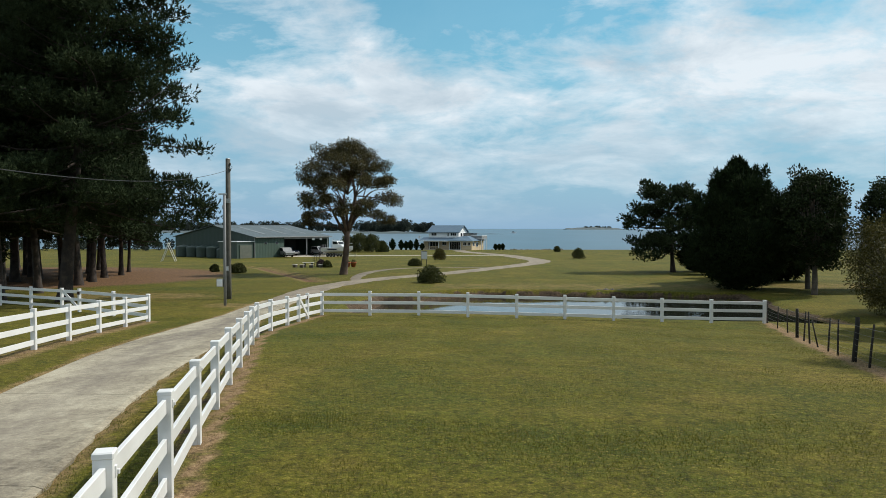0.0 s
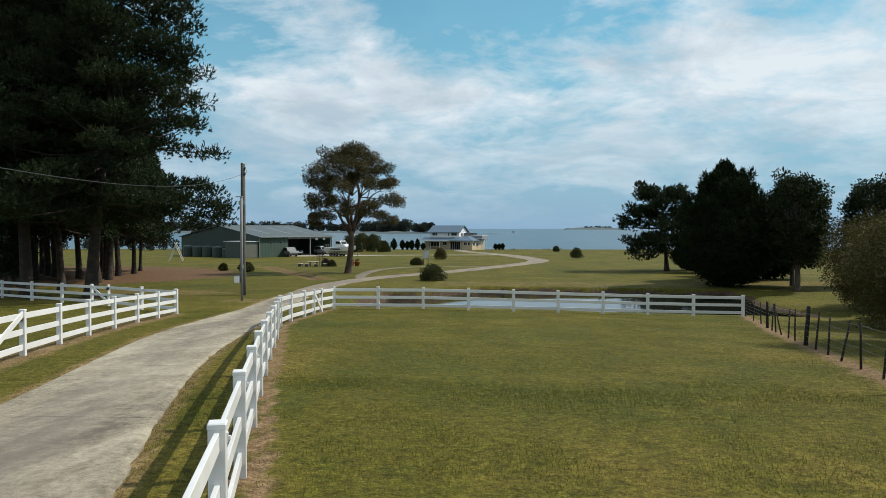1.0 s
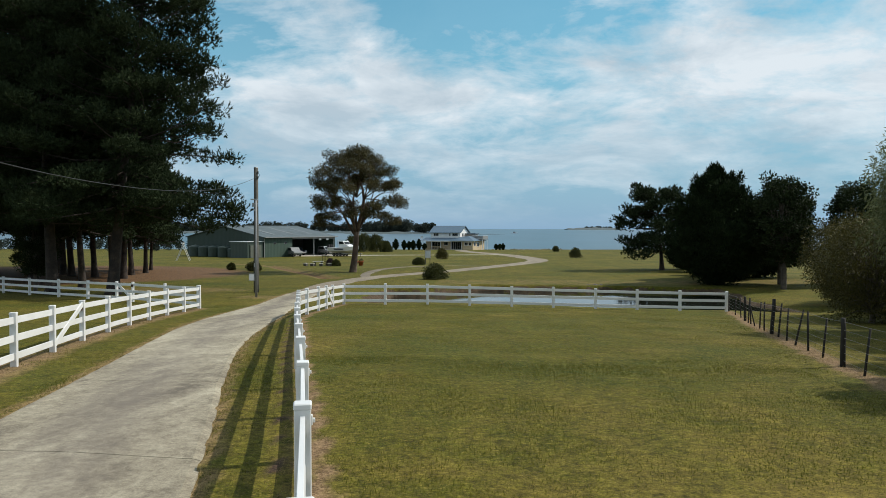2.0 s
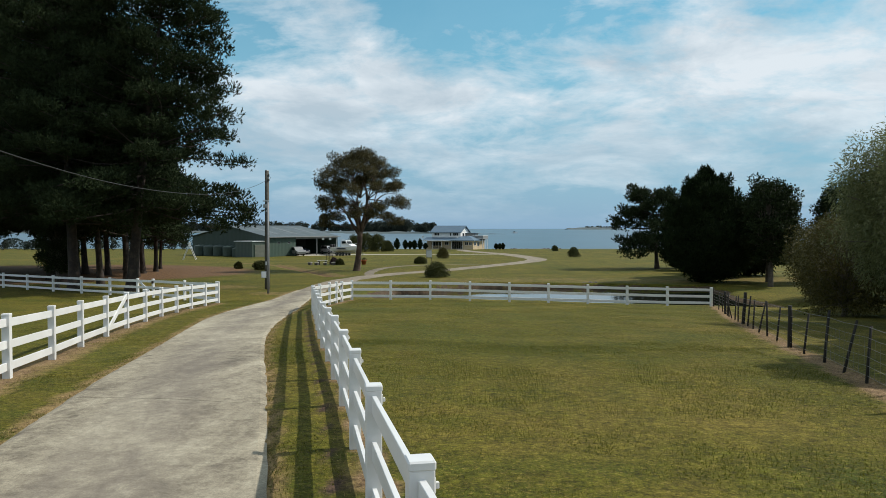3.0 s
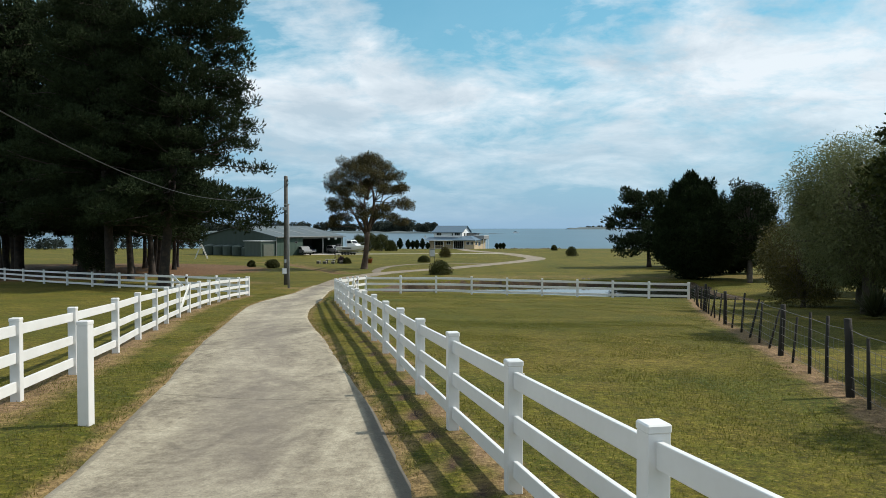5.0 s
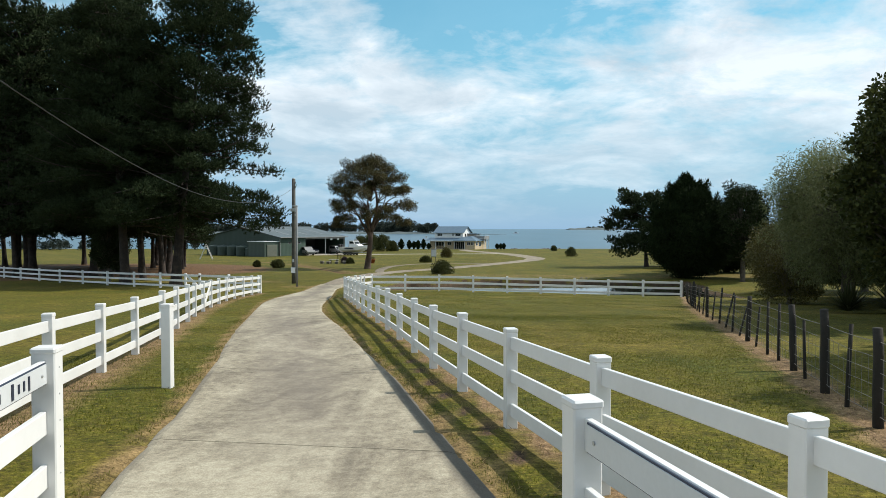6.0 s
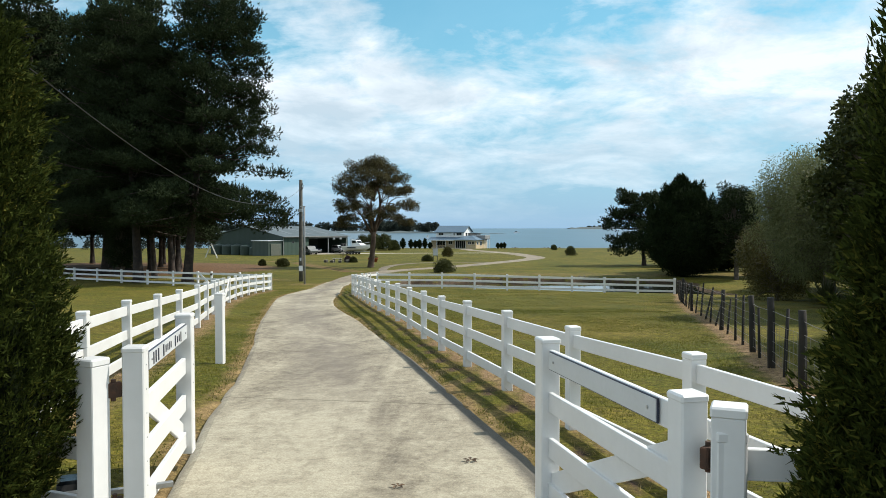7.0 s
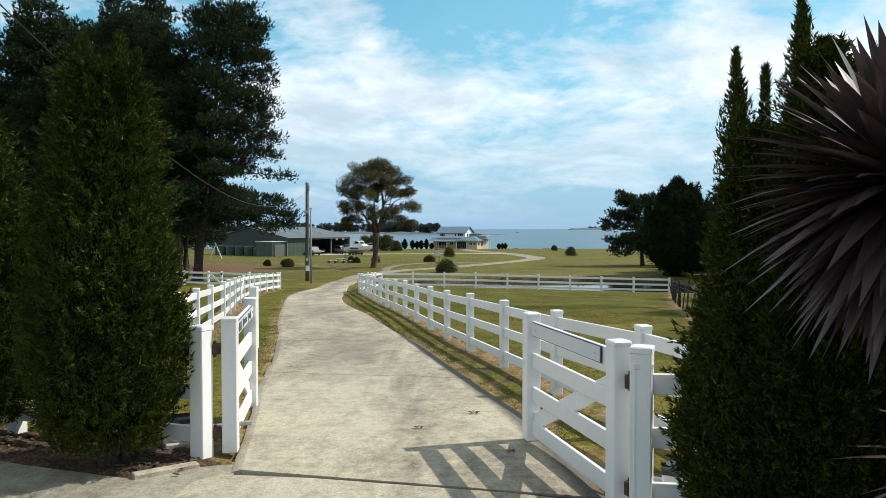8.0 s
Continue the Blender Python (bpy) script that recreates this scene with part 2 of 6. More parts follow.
BARK_PINE = surface("pine_bark", [(0.016, 0.012, 0.010), (0.045, 0.033, 0.026), (0.085, 0.062, 0.047)], 2.5, 0.95, 0.9, 0, 14, bump_dist=0.06)
BARK_GUM = surface("gum_bark", [(0.04, 0.026, 0.019), (0.10, 0.065, 0.045), (0.16, 0.115, 0.082)], 1.6, 0.9, 0.6, 0, 10, bump_dist=0.04)
BARK_GREY = surface("grey_bark", [(0.06, 0.05, 0.04), (0.16, 0.13, 0.10)], 3, 0.9, 0.6, 0, 16)
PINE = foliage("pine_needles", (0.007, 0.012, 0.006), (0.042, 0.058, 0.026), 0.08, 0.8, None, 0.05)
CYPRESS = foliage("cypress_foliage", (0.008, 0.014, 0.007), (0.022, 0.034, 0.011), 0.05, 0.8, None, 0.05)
OAK = foliage("broad_leaves", (0.016, 0.024, 0.008), (0.075, 0.085, 0.024), 0.28, 0.6, (0.13, 0.12, 0.035))
WILLOW = foliage("willow_leaves", (0.065, 0.08, 0.032), (0.21, 0.225, 0.1), 0.35, 0.5)
GOLD = foliage("yellowing_leaves", (0.024, 0.028, 0.010), (0.105, 0.09, 0.024), 0.2, 0.5)
GUMLEAF = foliage("gum_leaves", (0.02, 0.022, 0.010), (0.1, 0.086, 0.034), 0.18, 0.5, (0.18, 0.125, 0.05))
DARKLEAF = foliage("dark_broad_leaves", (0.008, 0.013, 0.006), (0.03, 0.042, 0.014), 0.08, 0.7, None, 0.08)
THUJA = foliage("thuja_sprays", (0.006, 0.010, 0.003), (0.054, 0.07, 0.014), 0.1, 0.8, (0.19, 0.165, 0.032), 0.03)
# near-black: paints the shade inside dense thuja and cypress crowns
SHADE_CORE = surface("near_black_shade_core", [(0.004, 0.007, 0.002), (0.010, 0.015, 0.005)], 9, 0.95, 0.6, spec=0.05)
SHRUB = foliage("shrub_leaves", (0.025, 0.034, 0.012), (0.085, 0.09, 0.03), 0.2, 0.55)
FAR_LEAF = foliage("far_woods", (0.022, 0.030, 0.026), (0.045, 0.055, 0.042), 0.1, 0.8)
CORDY = foliage("dark_red_blades", (0.03, 0.02, 0.022), (0.09, 0.06, 0.062), 0.12, 0.3, (0.12, 0.075, 0.05), 0.3)
FLAX = foliage("flax_blades", (0.02, 0.028, 0.012), (0.07, 0.075, 0.03), 0.15, 0.4)
GRASS = foliage("grass_blades", (0.06, 0.08, 0.012), (0.135, 0.13, 0.022), 0.35, 0.6, (0.28, 0.21, 0.07))
DRYGRASS = foliage("dry_grass_blades", (0.17, 0.12, 0.05), (0.36, 0.27, 0.13), 0.25, 0.7)
POLEWOOD = surface("weathered_pole_wood", [(0.055, 0.055, 0.046), (0.14, 0.13, 0.11)], 2, 0.9, 0.5, 0, 22)
DARKWOOD = surface("dark_treated_wood", [(0.009, 0.008, 0.006), (0.032, 0.027, 0.021)], 3, 0.9, 0.6, 0, 22)
STEEL = surface("galvanised_steel", [(0.42, 0.43, 0.43), (0.56, 0.57, 0.57)], 3, 0.42, 0.05, 0.8, 20)
WIRE = surface("old_wire", [(0.16, 0.15, 0.14), (0.25, 0.24, 0.22)], 3, 0.6, 0.0, 0.5)
CABLE = surface("black_cable", [(0.012, 0.012, 0.012), (0.02, 0.02, 0.02)], 3, 0.6, 0.0)
GREEN_WALL = ribbed("green_wall_sheet", (0.034, 0.066, 0.048), (0.046, 0.08, 0.058), 0.38, 0, 0.65)
GREEN_ROOF = ribbed("grey_green_roof_sheet", (0.058, 0.075, 0.077), (0.078, 0.098, 0.098), 0.76)
TANK = surface("dark_green_tank", [(0.02, 0.038, 0.03), (0.034, 0.056, 0.044)], 1.5, 0.5, 0.1, 0, 8)
SKYLIGHT = surface("dusty_skylight", [(0.14, 0.16, 0.16), (0.22, 0.24, 0.24)], 1.5, 0.5)
INSIDE = surface("shed_inside_lining", [(0.04, 0.045, 0.042), (0.07, 0.075, 0.07)], 1.0, 0.8)
ROLLER = surface("roller_door_sheet", [(0.11, 0.12, 0.095), (0.14, 0.145, 0.115)], 2, 0.5)
CREAM = surface("cream_render", [(0.52, 0.40, 0.25), (0.62, 0.49, 0.32)], 1.1, 0.85, 0.15)
WHITE = surface("white_paint", [(0.72, 0.73, 0.73), (0.80, 0.80, 0.80)], 1.2, 0.55, 0.05, grain=0.1)
HOUSE_ROOF = ribbed("blue_grey_roof_sheet", (0.085, 0.145, 0.205), (0.115, 0.175, 0.235), 0.4)
GLASS = surface("dark_window_glass", [(0.012, 0.015, 0.018), (0.02, 0.024, 0.028)], 0.8, 0.06, 0.0, 0, 5)
GREY = surface("grey_paint", [(0.20, 0.21, 0.21), (0.28, 0.28, 0.28)], 2, 0.6, 0.1)
BLACK = surface("black_rubber", [(0.012, 0.012, 0.012), (0.025, 0.025, 0.025)], 5, 0.75, 0.1)
SILVER = surface("silver_car_paint", [(0.50, 0.51, 0.52), (0.56, 0.57, 0.58)], 1, 0.25, 0.0, 0.5, grain=0.1)
HULL = surface("white_gelcoat", [(0.76, 0.77, 0.78), (0.82, 0.82, 0.82)], 1, 0.2, 0.0, grain=0.1)
NAVY = surface("navy_trim", [(0.012, 0.018, 0.04), (0.02, 0.03, 0.06)], 3, 0.35, 0.0)
TERRA = surface("terracotta", [(0.30, 0.085, 0.03), (0.42, 0.13, 0.05)], 6, 0.8, 0.2)
STONE = surface("shore_rock", [(0.06, 0.055, 0.05), (0.17, 0.155, 0.14)], 2.5, 0.9, 0.8, 0, 12, bump_dist=0.08)
# bluish grey: distance haze mixed into the land colour
HAZED_LAND = surface("hazed_far_land", [(0.06, 0.085, 0.09), (0.10, 0.125, 0.125)], 0.03, 0.9, 0.0, 0, 0.2)
SIGN_FACE = surface("pale_sign_face", [(0.55, 0.57, 0.58), (0.63, 0.65, 0.66)], 2, 0.35, 0.0, grain=0.1)
RUST = surface("rusty_hinge", [(0.03, 0.018, 0.012), (0.12, 0.055, 0.03)], 12, 0.8, 0.3)
MULCH = surface("bark_chips", [(0.03, 0.02, 0.013), (0.14, 0.085, 0.05), (0.25, 0.17, 0.11)], 14, 0.95, 0.6, 0, 60, "world", 0.5)


# ---- building helpers ----
PLACED = {}


class Shape:
    """Collects vertices and faces of one mesh."""

    def __init__(self):
        self.v, self.f = [], []

    def add(self, verts, faces, m=None):
        k = len(self.v)
        self.v += [tuple(m @ Vector(p)) for p in verts] if m else [tuple(p) for p in verts]
        self.f += [tuple(i + k for i in f) for f in faces]
        return self

    def box(self, lo, hi, bevel=0.0, m=None):
        (a, b, c), (d, e, f) = lo, hi
        if not bevel:
            vs = [(x, y, z) for z in (c, f) for y in (b, e) for x in (a, d)]
            return self.add(vs, [(0, 2, 3, 1), (4, 5, 7, 6), (0, 1, 5, 4), (2, 6, 7, 3), (0, 4, 6, 2), (1, 3, 7, 5)], m)
        bm = bmesh.new()
        bmesh.ops.create_cube(bm, size=1)
        for q in bm.verts:
            q.co = Vector(((a + d) / 2 + q.co.x * (d - a), (b + e) / 2 + q.co.y * (e - b), (c + f) / 2 + q.co.z * (f - c)))
        bmesh.ops.bevel(bm, geom=bm.edges[:], offset=bevel, segments=1, affect="EDGES")
        bm.verts.index_update()
        self.add([q.co[:] for q in bm.verts], [[q.index for q in fc.verts] for fc in bm.faces], m)
        bm.free()
        return self

    def tube(self, pts, radii, n=8, caps=True):
        pts = [Vector(p) for p in pts]
        k = len(self.v)
        side = None
        for i, p in enumerate(pts):
            d = (pts[min(i + 1, len(pts) - 1)] - pts[max(i - 1, 0)]).normalized()
            if side is None:
                side = d.orthogonal().normalized()
            side = (side - d * side.dot(d)).normalized()
            other = d.cross(side)
            r = radii[i] if isinstance(radii, (list, tuple)) else radii
            for j in range(n):
                a = 2 * math.pi * j / n
                self.v.append(tuple(p + (side * math.cos(a) + other * math.sin(a)) * r))
        for i in range(len(pts) - 1):
            for j in range(n):
                a, b = k + i * n + j, k + i * n + (j + 1) % n
                self.f.append((a, b, b + n, a + n))
        if caps:
            self.f.append(tuple(k + j for j in reversed(range(n))))
            self.f.append(tuple(k + (len(pts) - 1) * n + j for j in range(n)))
        return self

    def lathe(self, profile, n=20, m=None):
        vs = [(r * math.cos(2 * math.pi * j / n), r * math.sin(2 * math.pi * j / n), z) for r, z in profile for j in range(n)]
        fs = [(i * n + j, i * n + (j + 1) % n, (i + 1) * n + (j + 1) % n, (i + 1) * n + j) for i in range(len(profile) - 1) for j in range(n)]
        fs += [tuple(reversed(range(n))), tuple((len(profile) - 1) * n + j for j in range(n))]
        return self.add(vs, fs, m)

    def prism(self, outline, lo, hi, axis=1, m=None):
        """An outline in the two other axes, drawn out from lo to hi along one axis."""
        n = len(outline)

        def at(p, w):
            q = list(p)
            q.insert(axis, w)
            return tuple(q)

        vs = [at(p, lo) for p in outline] + [at(p, hi) for p in outline]
        fs = [tuple(range(n)), tuple(reversed(range(n, 2 * n)))] + [(j, j + n, (j + 1) % n + n, (j + 1) % n) for j in range(n)]
        return self.add(vs, fs, m)

    def mesh(self, name, smooth=False):
        me = bpy.data.meshes.new(name)
        me.from_pydata(self.v, [], self.f)
        bm = bmesh.new()
        bm.from_mesh(me)
        if len(self.f) < 4000:
            bmesh.ops.recalc_face_normals(bm, faces=bm.faces[:])
        bm.to_mesh(me)
        bm.free()
        if smooth:
            me.polygons.foreach_set("use_smooth", [True] * len(me.polygons))
        return me


def thing(name, m, label, category, group="", kind=""):
    ob = tagged(new(name), label, category, group, kind)
    ob.matrix_basis = m if isinstance(m, Matrix) else Matrix.Translation(m)
    PLACED[ob] = ob.matrix_basis.copy()
    return ob


def part(name, shape, material, parent=None, label="", m=None, smooth=False, local=False):
    """One mesh object, under a thing or a part; m: its pose in the world, or in its parent's space if local."""
    me = shape if isinstance(shape, bpy.types.Mesh) else shape.mesh(name, smooth)
    if material and not me.materials:
        me.materials.append(material)
    ob = new(name, me)
    m = m or Matrix()
    if local and parent:
        m = PLACED[parent] @ m
    if parent:
        ob.parent = parent
        ob.matrix_parent_inverse = PLACED[parent].inverted()
    ob.matrix_basis = m
    PLACED[ob] = m.copy()
    if label:
        ob["label"] = label
    return ob


def single(name, shape, material, label, category, group="", kind="", m=None, smooth=False):
    ob = part(name, shape, material, None, "", m, smooth)
    return tagged(ob, label, category, group, kind)


def leaf_mesh(name, at, way, length, width, rng, diamond=False, base_mesh=None):
    """Many blades: arrays of places, unit directions, lengths and widths."""
    n = len(at)
    side = np.cross(way, rng.normal(size=(n, 3)))
    side /= np.linalg.norm(side, axis=1, keepdims=True) + 1e-9
    length, width = np.broadcast_to(length, n)[:, None], np.broadcast_to(width, n)[:, None]
    if diamond:
        v = np.stack([at, at + way * length * 0.45 + side * width, at + way * length, at + way * length * 0.45 - side * width], 1)
        per = 4
    else:
        v = np.stack([at - side * width, at + side * width, at + way * length], 1)
        per = 3
    me = bpy.data.meshes.new(name)
    me.vertices.add(n * per)
    me.vertices.foreach_set("co", v.reshape(-1).astype(np.float32))
    me.loops.add(n * per)
    me.loops.foreach_set("vertex_index", np.arange(n * per, dtype=np.int32))
    me.polygons.add(n)
    me.polygons.foreach_set("loop_start", np.arange(0, n * per, per, dtype=np.int32))
    me.polygons.foreach_set("loop_total", np.full(n, per, dtype=np.int32))
    me.update()
    me.validate()
    return me


def clumps(name, centres, radii, count, length, width, rng, lift=0.3, fill=0.45, diamond=False, droop=0.0, fan=1):
    """Leaves spread through ellipsoids, pointing outwards; fan: blades from each twig end."""
    c, r = np.repeat(np.array(centres, float), count, 0), np.repeat(np.array(radii, float), count, 0)
    d = rng.normal(size=c.shape)
    d /= np.linalg.norm(d, axis=1, keepdims=True)
    at = c + d * r * (rng.random((len(c), 1)) ** fill)
    if fan > 1:
        at, d = np.repeat(at, fan, 0), np.repeat(d, fan, 0)
        at = at - (d * 0.6 + np.array([0, 0, 0.5])) * rng.uniform(0, 0.32, (len(at), 1))
    way = d * 0.8 + rng.normal(size=at.shape) * 0.55 + np.array([0, 0, lift - droop])
    way /= np.linalg.norm(way, axis=1, keepdims=True)
    return leaf_mesh(name, at, way, length * rng.uniform(0.6, 1.25, len(at)), width * rng.uniform(0.7, 1.3, len(at)), rng, diamond)


# ---- the lie of the land ----
PROFILE = [(-5000, 3.8), (-400, 3.8), (-30, 3.25), (-14, 3.13), (-9, 3.1), (-8.1, 3.064), (-5.8, 2.955), (-3.5, 2.866), (-1.15, 2.767), (1.25, 2.643), (3.85, 2.52), (8, 2.37), (20, 1.81), (37, 0.95), (46, 0.72), (60, 0.42),
           (82, -0.03), (130, -0.5), (203, -0.95), (222, -1.3), (233, -2.6), (260, -5), (5200, -9)]


def ease(a, b, v):
    u = min(1.0, max(0.0, (v - a) / (b - a)))
    return u * u * (3 - 2 * u)


def land(x, y):
    """Height of the open ground, without the pond."""
    for (a, za), (b, zb) in zip(PROFILE, PROFILE[1:]):
        if y <= b:
            z = za + (zb - za) * (y - a) / (b - a)
            break
    else:
        z = PROFILE[-1][1]
    z += 0.06 * (1 - ease(-5.2, -3.4, x)) * ease(-12, -5, y) * (1 - ease(6, 14, y))
    return z - 0.028 * min(20, max(0, x + 3)) * ease(8, 37, y) * (1 - ease(45, 70, y))


POND_Z = -0.12


def pond_depth(x, y):
    """0 outside the pond, 1 in it."""
    wob = noise.noise((x * 0.25, y * 0.25, 3.0)) * 1.1 + noise.noise((x * 0.9, y * 0.9, 7.0)) * 0.35
    near = 41.0 + 0.05 * x + wob * 0.5
    far = 53.6 + 5.6 * ease(-7, 1, x) - 1.2 * ease(12, 22, x) + wob
    left, right = -7.0 + wob, 17.5 + wob
    return ease(0, 1.0, min(ease(near - 1.8, near + 0.9, y), ease(-far - 0.3, -far + 0.3, -y), ease(left - 1.4, left + 1.2, x), ease(-right - 2, -right + 2, -x)))


def ground_height(x, y):
    z = land(x, y)
    if -10 < x < 30 and 38 < y < 64:
        k = pond_depth(x, y)
        z = z * (1 - k) + (POND_Z - 0.7) * k
    return z


# ---- lines of the plan ----
RIGHT_FENCE = [(1.78, -10.35), (1.14, -8.05), (0.51, -5.74), (-0.11, -3.42), (-0.70, -1.12), (-1.26, 1.22), (-1.80, 3.56), (-2.36, 5.92), (-2.93, 8.2), (-3.52, 10.55),
               (-4.12, 12.9), (-4.70, 15.25), (-5.27, 17.6), (-5.82, 19.95), (-6.38, 22.3), (-6.95, 24.6), (-7.5, 26.95), (-7.72, 29.3), (-7.75, 31.7), (-7.8, 33.7), (-7.85, 35.5), (-7.66, 37.6)]
FAR_FENCE = [(-7.66, 37.6), (-5.45, 37.55), (-3.22, 37.55), (-1.0, 37.7), (1.22, 37.9), (3.42, 38.1), (5.65, 38.25), (7.88, 38.45), (10.2, 38.75), (12.85, 39.4)]
LEFT_FENCE = [(-4.72, -7.2), (-5.3, -4.85), (-5.9, -2.47), (-6.47, -0.06), (-7.07, 2.4), (-7.72, 5.15), (-8.42, 7.65), (-9.15, 10.25), (-9.93, 12.8), (-10.6, 15.35), (-11.25, 17.9), (-11.82, 20.45),
              (-12.36, 23.0), (-12.82, 25.55), (-13.2, 28.1), (-13.5, 30.6), (-13.75, 33.1)]
LEFT_FAR_FENCE = [(-57.0, 65.8), (-53.8, 63.2), (-50.6, 60.6), (-47.4, 58.0), (-44.2, 55.4), (-41.0, 52.8), (-37.8, 50.3), (-34.7, 48.0), (-31.7, 46.0), (-28.7, 44.0), (-25.8, 42.2), (-23.2, 40.7), (-20.8, 39.3), (-19.55, 38.6), (-16.8, 36.4), (-14.1, 33.9)]
WIRE_FENCE = [(13.0, 39.5), (12.6, 37.2), (12.0, 34.6), (11.3, 32.0), (10.6, 29.3), (9.9, 26.4), (9.2, 23.4), (8.5, 20.4), (7.8, 17.3), (7.15, 14.1), (6.6, 11.0), (6.1, 8.3), (5.7, 6.0), (5.3, 3.7), (4.85, 1.3),
              (4.35, -1.0), (3.95, -3.2), (3.55, -5.4), (3.2, -7.7)]
DRIVE_RIGHT = [(-9.95, 0.5), (-8.8, 0.3), (-6.9, -0.03), (-3.5, -0.9), (0, -1.77), (2.5, -2.49), (5.2, -3.26), (8.3, -4.15), (10.6, -4.87), (14, -5.83), (16, -6.36), (19.8, -7.15), (24, -7.85), (28.2, -8.45), (31.8, -9.1), (38.9, -10.3), (46, -10.8)]
DRIVE_LEFT = [(-9.95, -2.52), (-8, -2.97), (-5.9, -3.52), (-2.8, -4.12), (1.5, -5.16), (4.45, -6.0), (8.4, -7.0), (14, -8.4), (17.3, -9.2), (22, -10.3), (26.3, -11.0), (30.4, -11.45), (36, -12.0), (41, -12.5), (46, -12.9)]


def along(table, y):
    for (a, xa), (b, xb) in zip(table, table[1:]):
        if y <= b:
            return xa + (xb - xa) * (y - a) / (b - a)
    return table[-1][1]


def bump_of(d, a, b):
    u = np.clip((np.asarray(d) - a) / (b - a), 0, 1)
    return 1 - u * u * (3 - 2 * u)


def distances(line, x, y):
    best = np.full(np.shape(x), 1e9)
    for (ax, ay), (bx, by) in zip(line, line[1:]):
        dx, dy = bx - ax, by - ay
        u = np.clip(((x - ax) * dx + (y - ay) * dy) / (dx * dx + dy * dy), 0, 1)
        best = np.minimum(best, np.hypot(x - ax - u * dx, y - ay - u * dy))
    return best


def drive_edges(y):
    return (np.interp(y, [p[0] for p in DRIVE_LEFT], [p[1] for p in DRIVE_LEFT]), np.interp(y, [p[0] for p in DRIVE_RIGHT], [p[1] for p in DRIVE_RIGHT]))


DITCH = [(-36, 108), (-28.7, 100), (-24.5, 91), (-20.6, 83), (-17, 75), (-14.6, 68.5)]


def make_ground():
    def steps(inner_lo, inner_hi, fine, far_lo, far_hi, grow=1.13):
        out = list(np.arange(inner_lo, inner_hi + 1e-6, fine))
        s, v = fine, inner_hi
        while v < far_hi:
            s *= grow
            v += s
            out.append(min(v, far_hi))
        s, v = fine, inner_lo
        while v > far_lo:
            s *= grow
            v -= s
            out.insert(0, max(v, far_lo))
        return out

    xs = steps(-32, 22, 0.28, -4500, 4500)
    ys = steps(-14, 64, 0.25, -3000, 5000, 1.045)
    me = bpy.data.meshes.new("ground")
    gy, gx = np.meshgrid(ys, xs, indexing="ij")
    x, y = gx.ravel(), gy.ravel()
    z = np.array([ground_height(a, b) for a, b in zip(x.tolist(), y.tolist())])
    near = (np.abs(x) < 80) & (y > -16) & (y < 220)
    rough = np.array([0.02 * noise.noise((a * 0.5, b * 0.5, 0.0)) + 0.012 * noise.noise((a * 1.7, b * 1.7, 2.0)) if k else 0.0 for a, b, k in zip(x.tolist(), y.tolist(), near.tolist())])
    left, right = drive_edges(y)
    on_drive = (y > -9.9) & (y < 46.5) & (x > left + 0.1) & (x < right - 0.1)
    on_apron = (x < 0.78) & (x > -12.5) & (y > -32) & (y < np.where(x > -3.25, -9.42, -9.66 - 0.34 * (x + 3.25)) - 0.45 * (x > -2.55))
    fr, fl, fw, fd = (distances(q, x, y) for q in (RIGHT_FENCE, LEFT_FENCE, WIRE_FENCE, DITCH))
    z = z + rough - 0.08 * on_drive - 0.08 * on_apron - 0.25 * bump_of(fd, 0.2, 1.2)
    soil = np.maximum.reduce([0.85 * bump_of(distances(RIGHT_FENCE, x - 0.14, y), 0.06, 0.3), 0.7 * bump_of(fl, 0.1, 0.4), 0.8 * bump_of(fw, 0.1, 0.5)])
    de = np.where((y > -10) & (y < 47), np.minimum(np.abs(x - left), np.abs(x - right)), 9)
    dry = np.maximum.reduce([0.4 * bump_of(fr, 0.2, 0.6), 0.75 * bump_of(fl, 0.2, 0.8), 0.45 * bump_of(fw, 0.2, 0.9), 0.85 * bump_of(de, 0.03, 0.38),
                             0.55 * bump_of(np.hypot(x + 13.6, y - 43), 0.8, 3.0), 0.42 * bump_of(np.abs(y - 63 - 0.1 * x), 1, 9) * (x > -4), 0.5 * bump_of(np.hypot((x + 22) / 7, (y - 50) / 4), 0.5, 1.2),
                             0.6 * bump_of(fd, 0.8, 2.2)])
    duff = np.maximum(bump_of(np.hypot((x + 50) / 27, (y - 74) / 28), 0.75, 1.06), 0.75 * bump_of(fd, 0.2, 1.0))
    inside = (x > -12) & (x < 30) & (y > 36) & (y < 66)
    k = np.array([pond_depth(a, b) if q else 0.0 for a, b, q in zip(x.tolist(), y.tolist(), inside.tolist())])
    bank = bump_of(-k, -0.25, -0.03) * (y > 46)
    soil = np.maximum(soil, 1.0 * bump_of(-k, -0.3, -0.05) * (y <= 46))
    mulch = np.maximum(bump_of(np.hypot((x + 4.6) / 2.3, (y + 8.95 + 0.3 * (x + 4.6)) / 0.62), 0.7, 1.1), bump_of(np.hypot((x - 2.4) / 1.9, (y + 11.6) / 1.3), 0.7, 1.1))
    # strip left of the right fence: dark soil plus the bottom rail's shadow, painted
    mulch = np.maximum(mulch, 0.62 * bump_of(distances(RIGHT_FENCE, x + 0.3, y), 0.02, 0.17) * (y < 32))
    verts = np.stack([x, y, z], 1).tolist()
    w = len(xs)
    faces = [(j * w + i, j * w + i + 1, (j + 1) * w + i + 1, (j + 1) * w + i) for j in range(len(ys) - 1) for i in range(w - 1)]
    me.from_pydata(verts, [], faces)
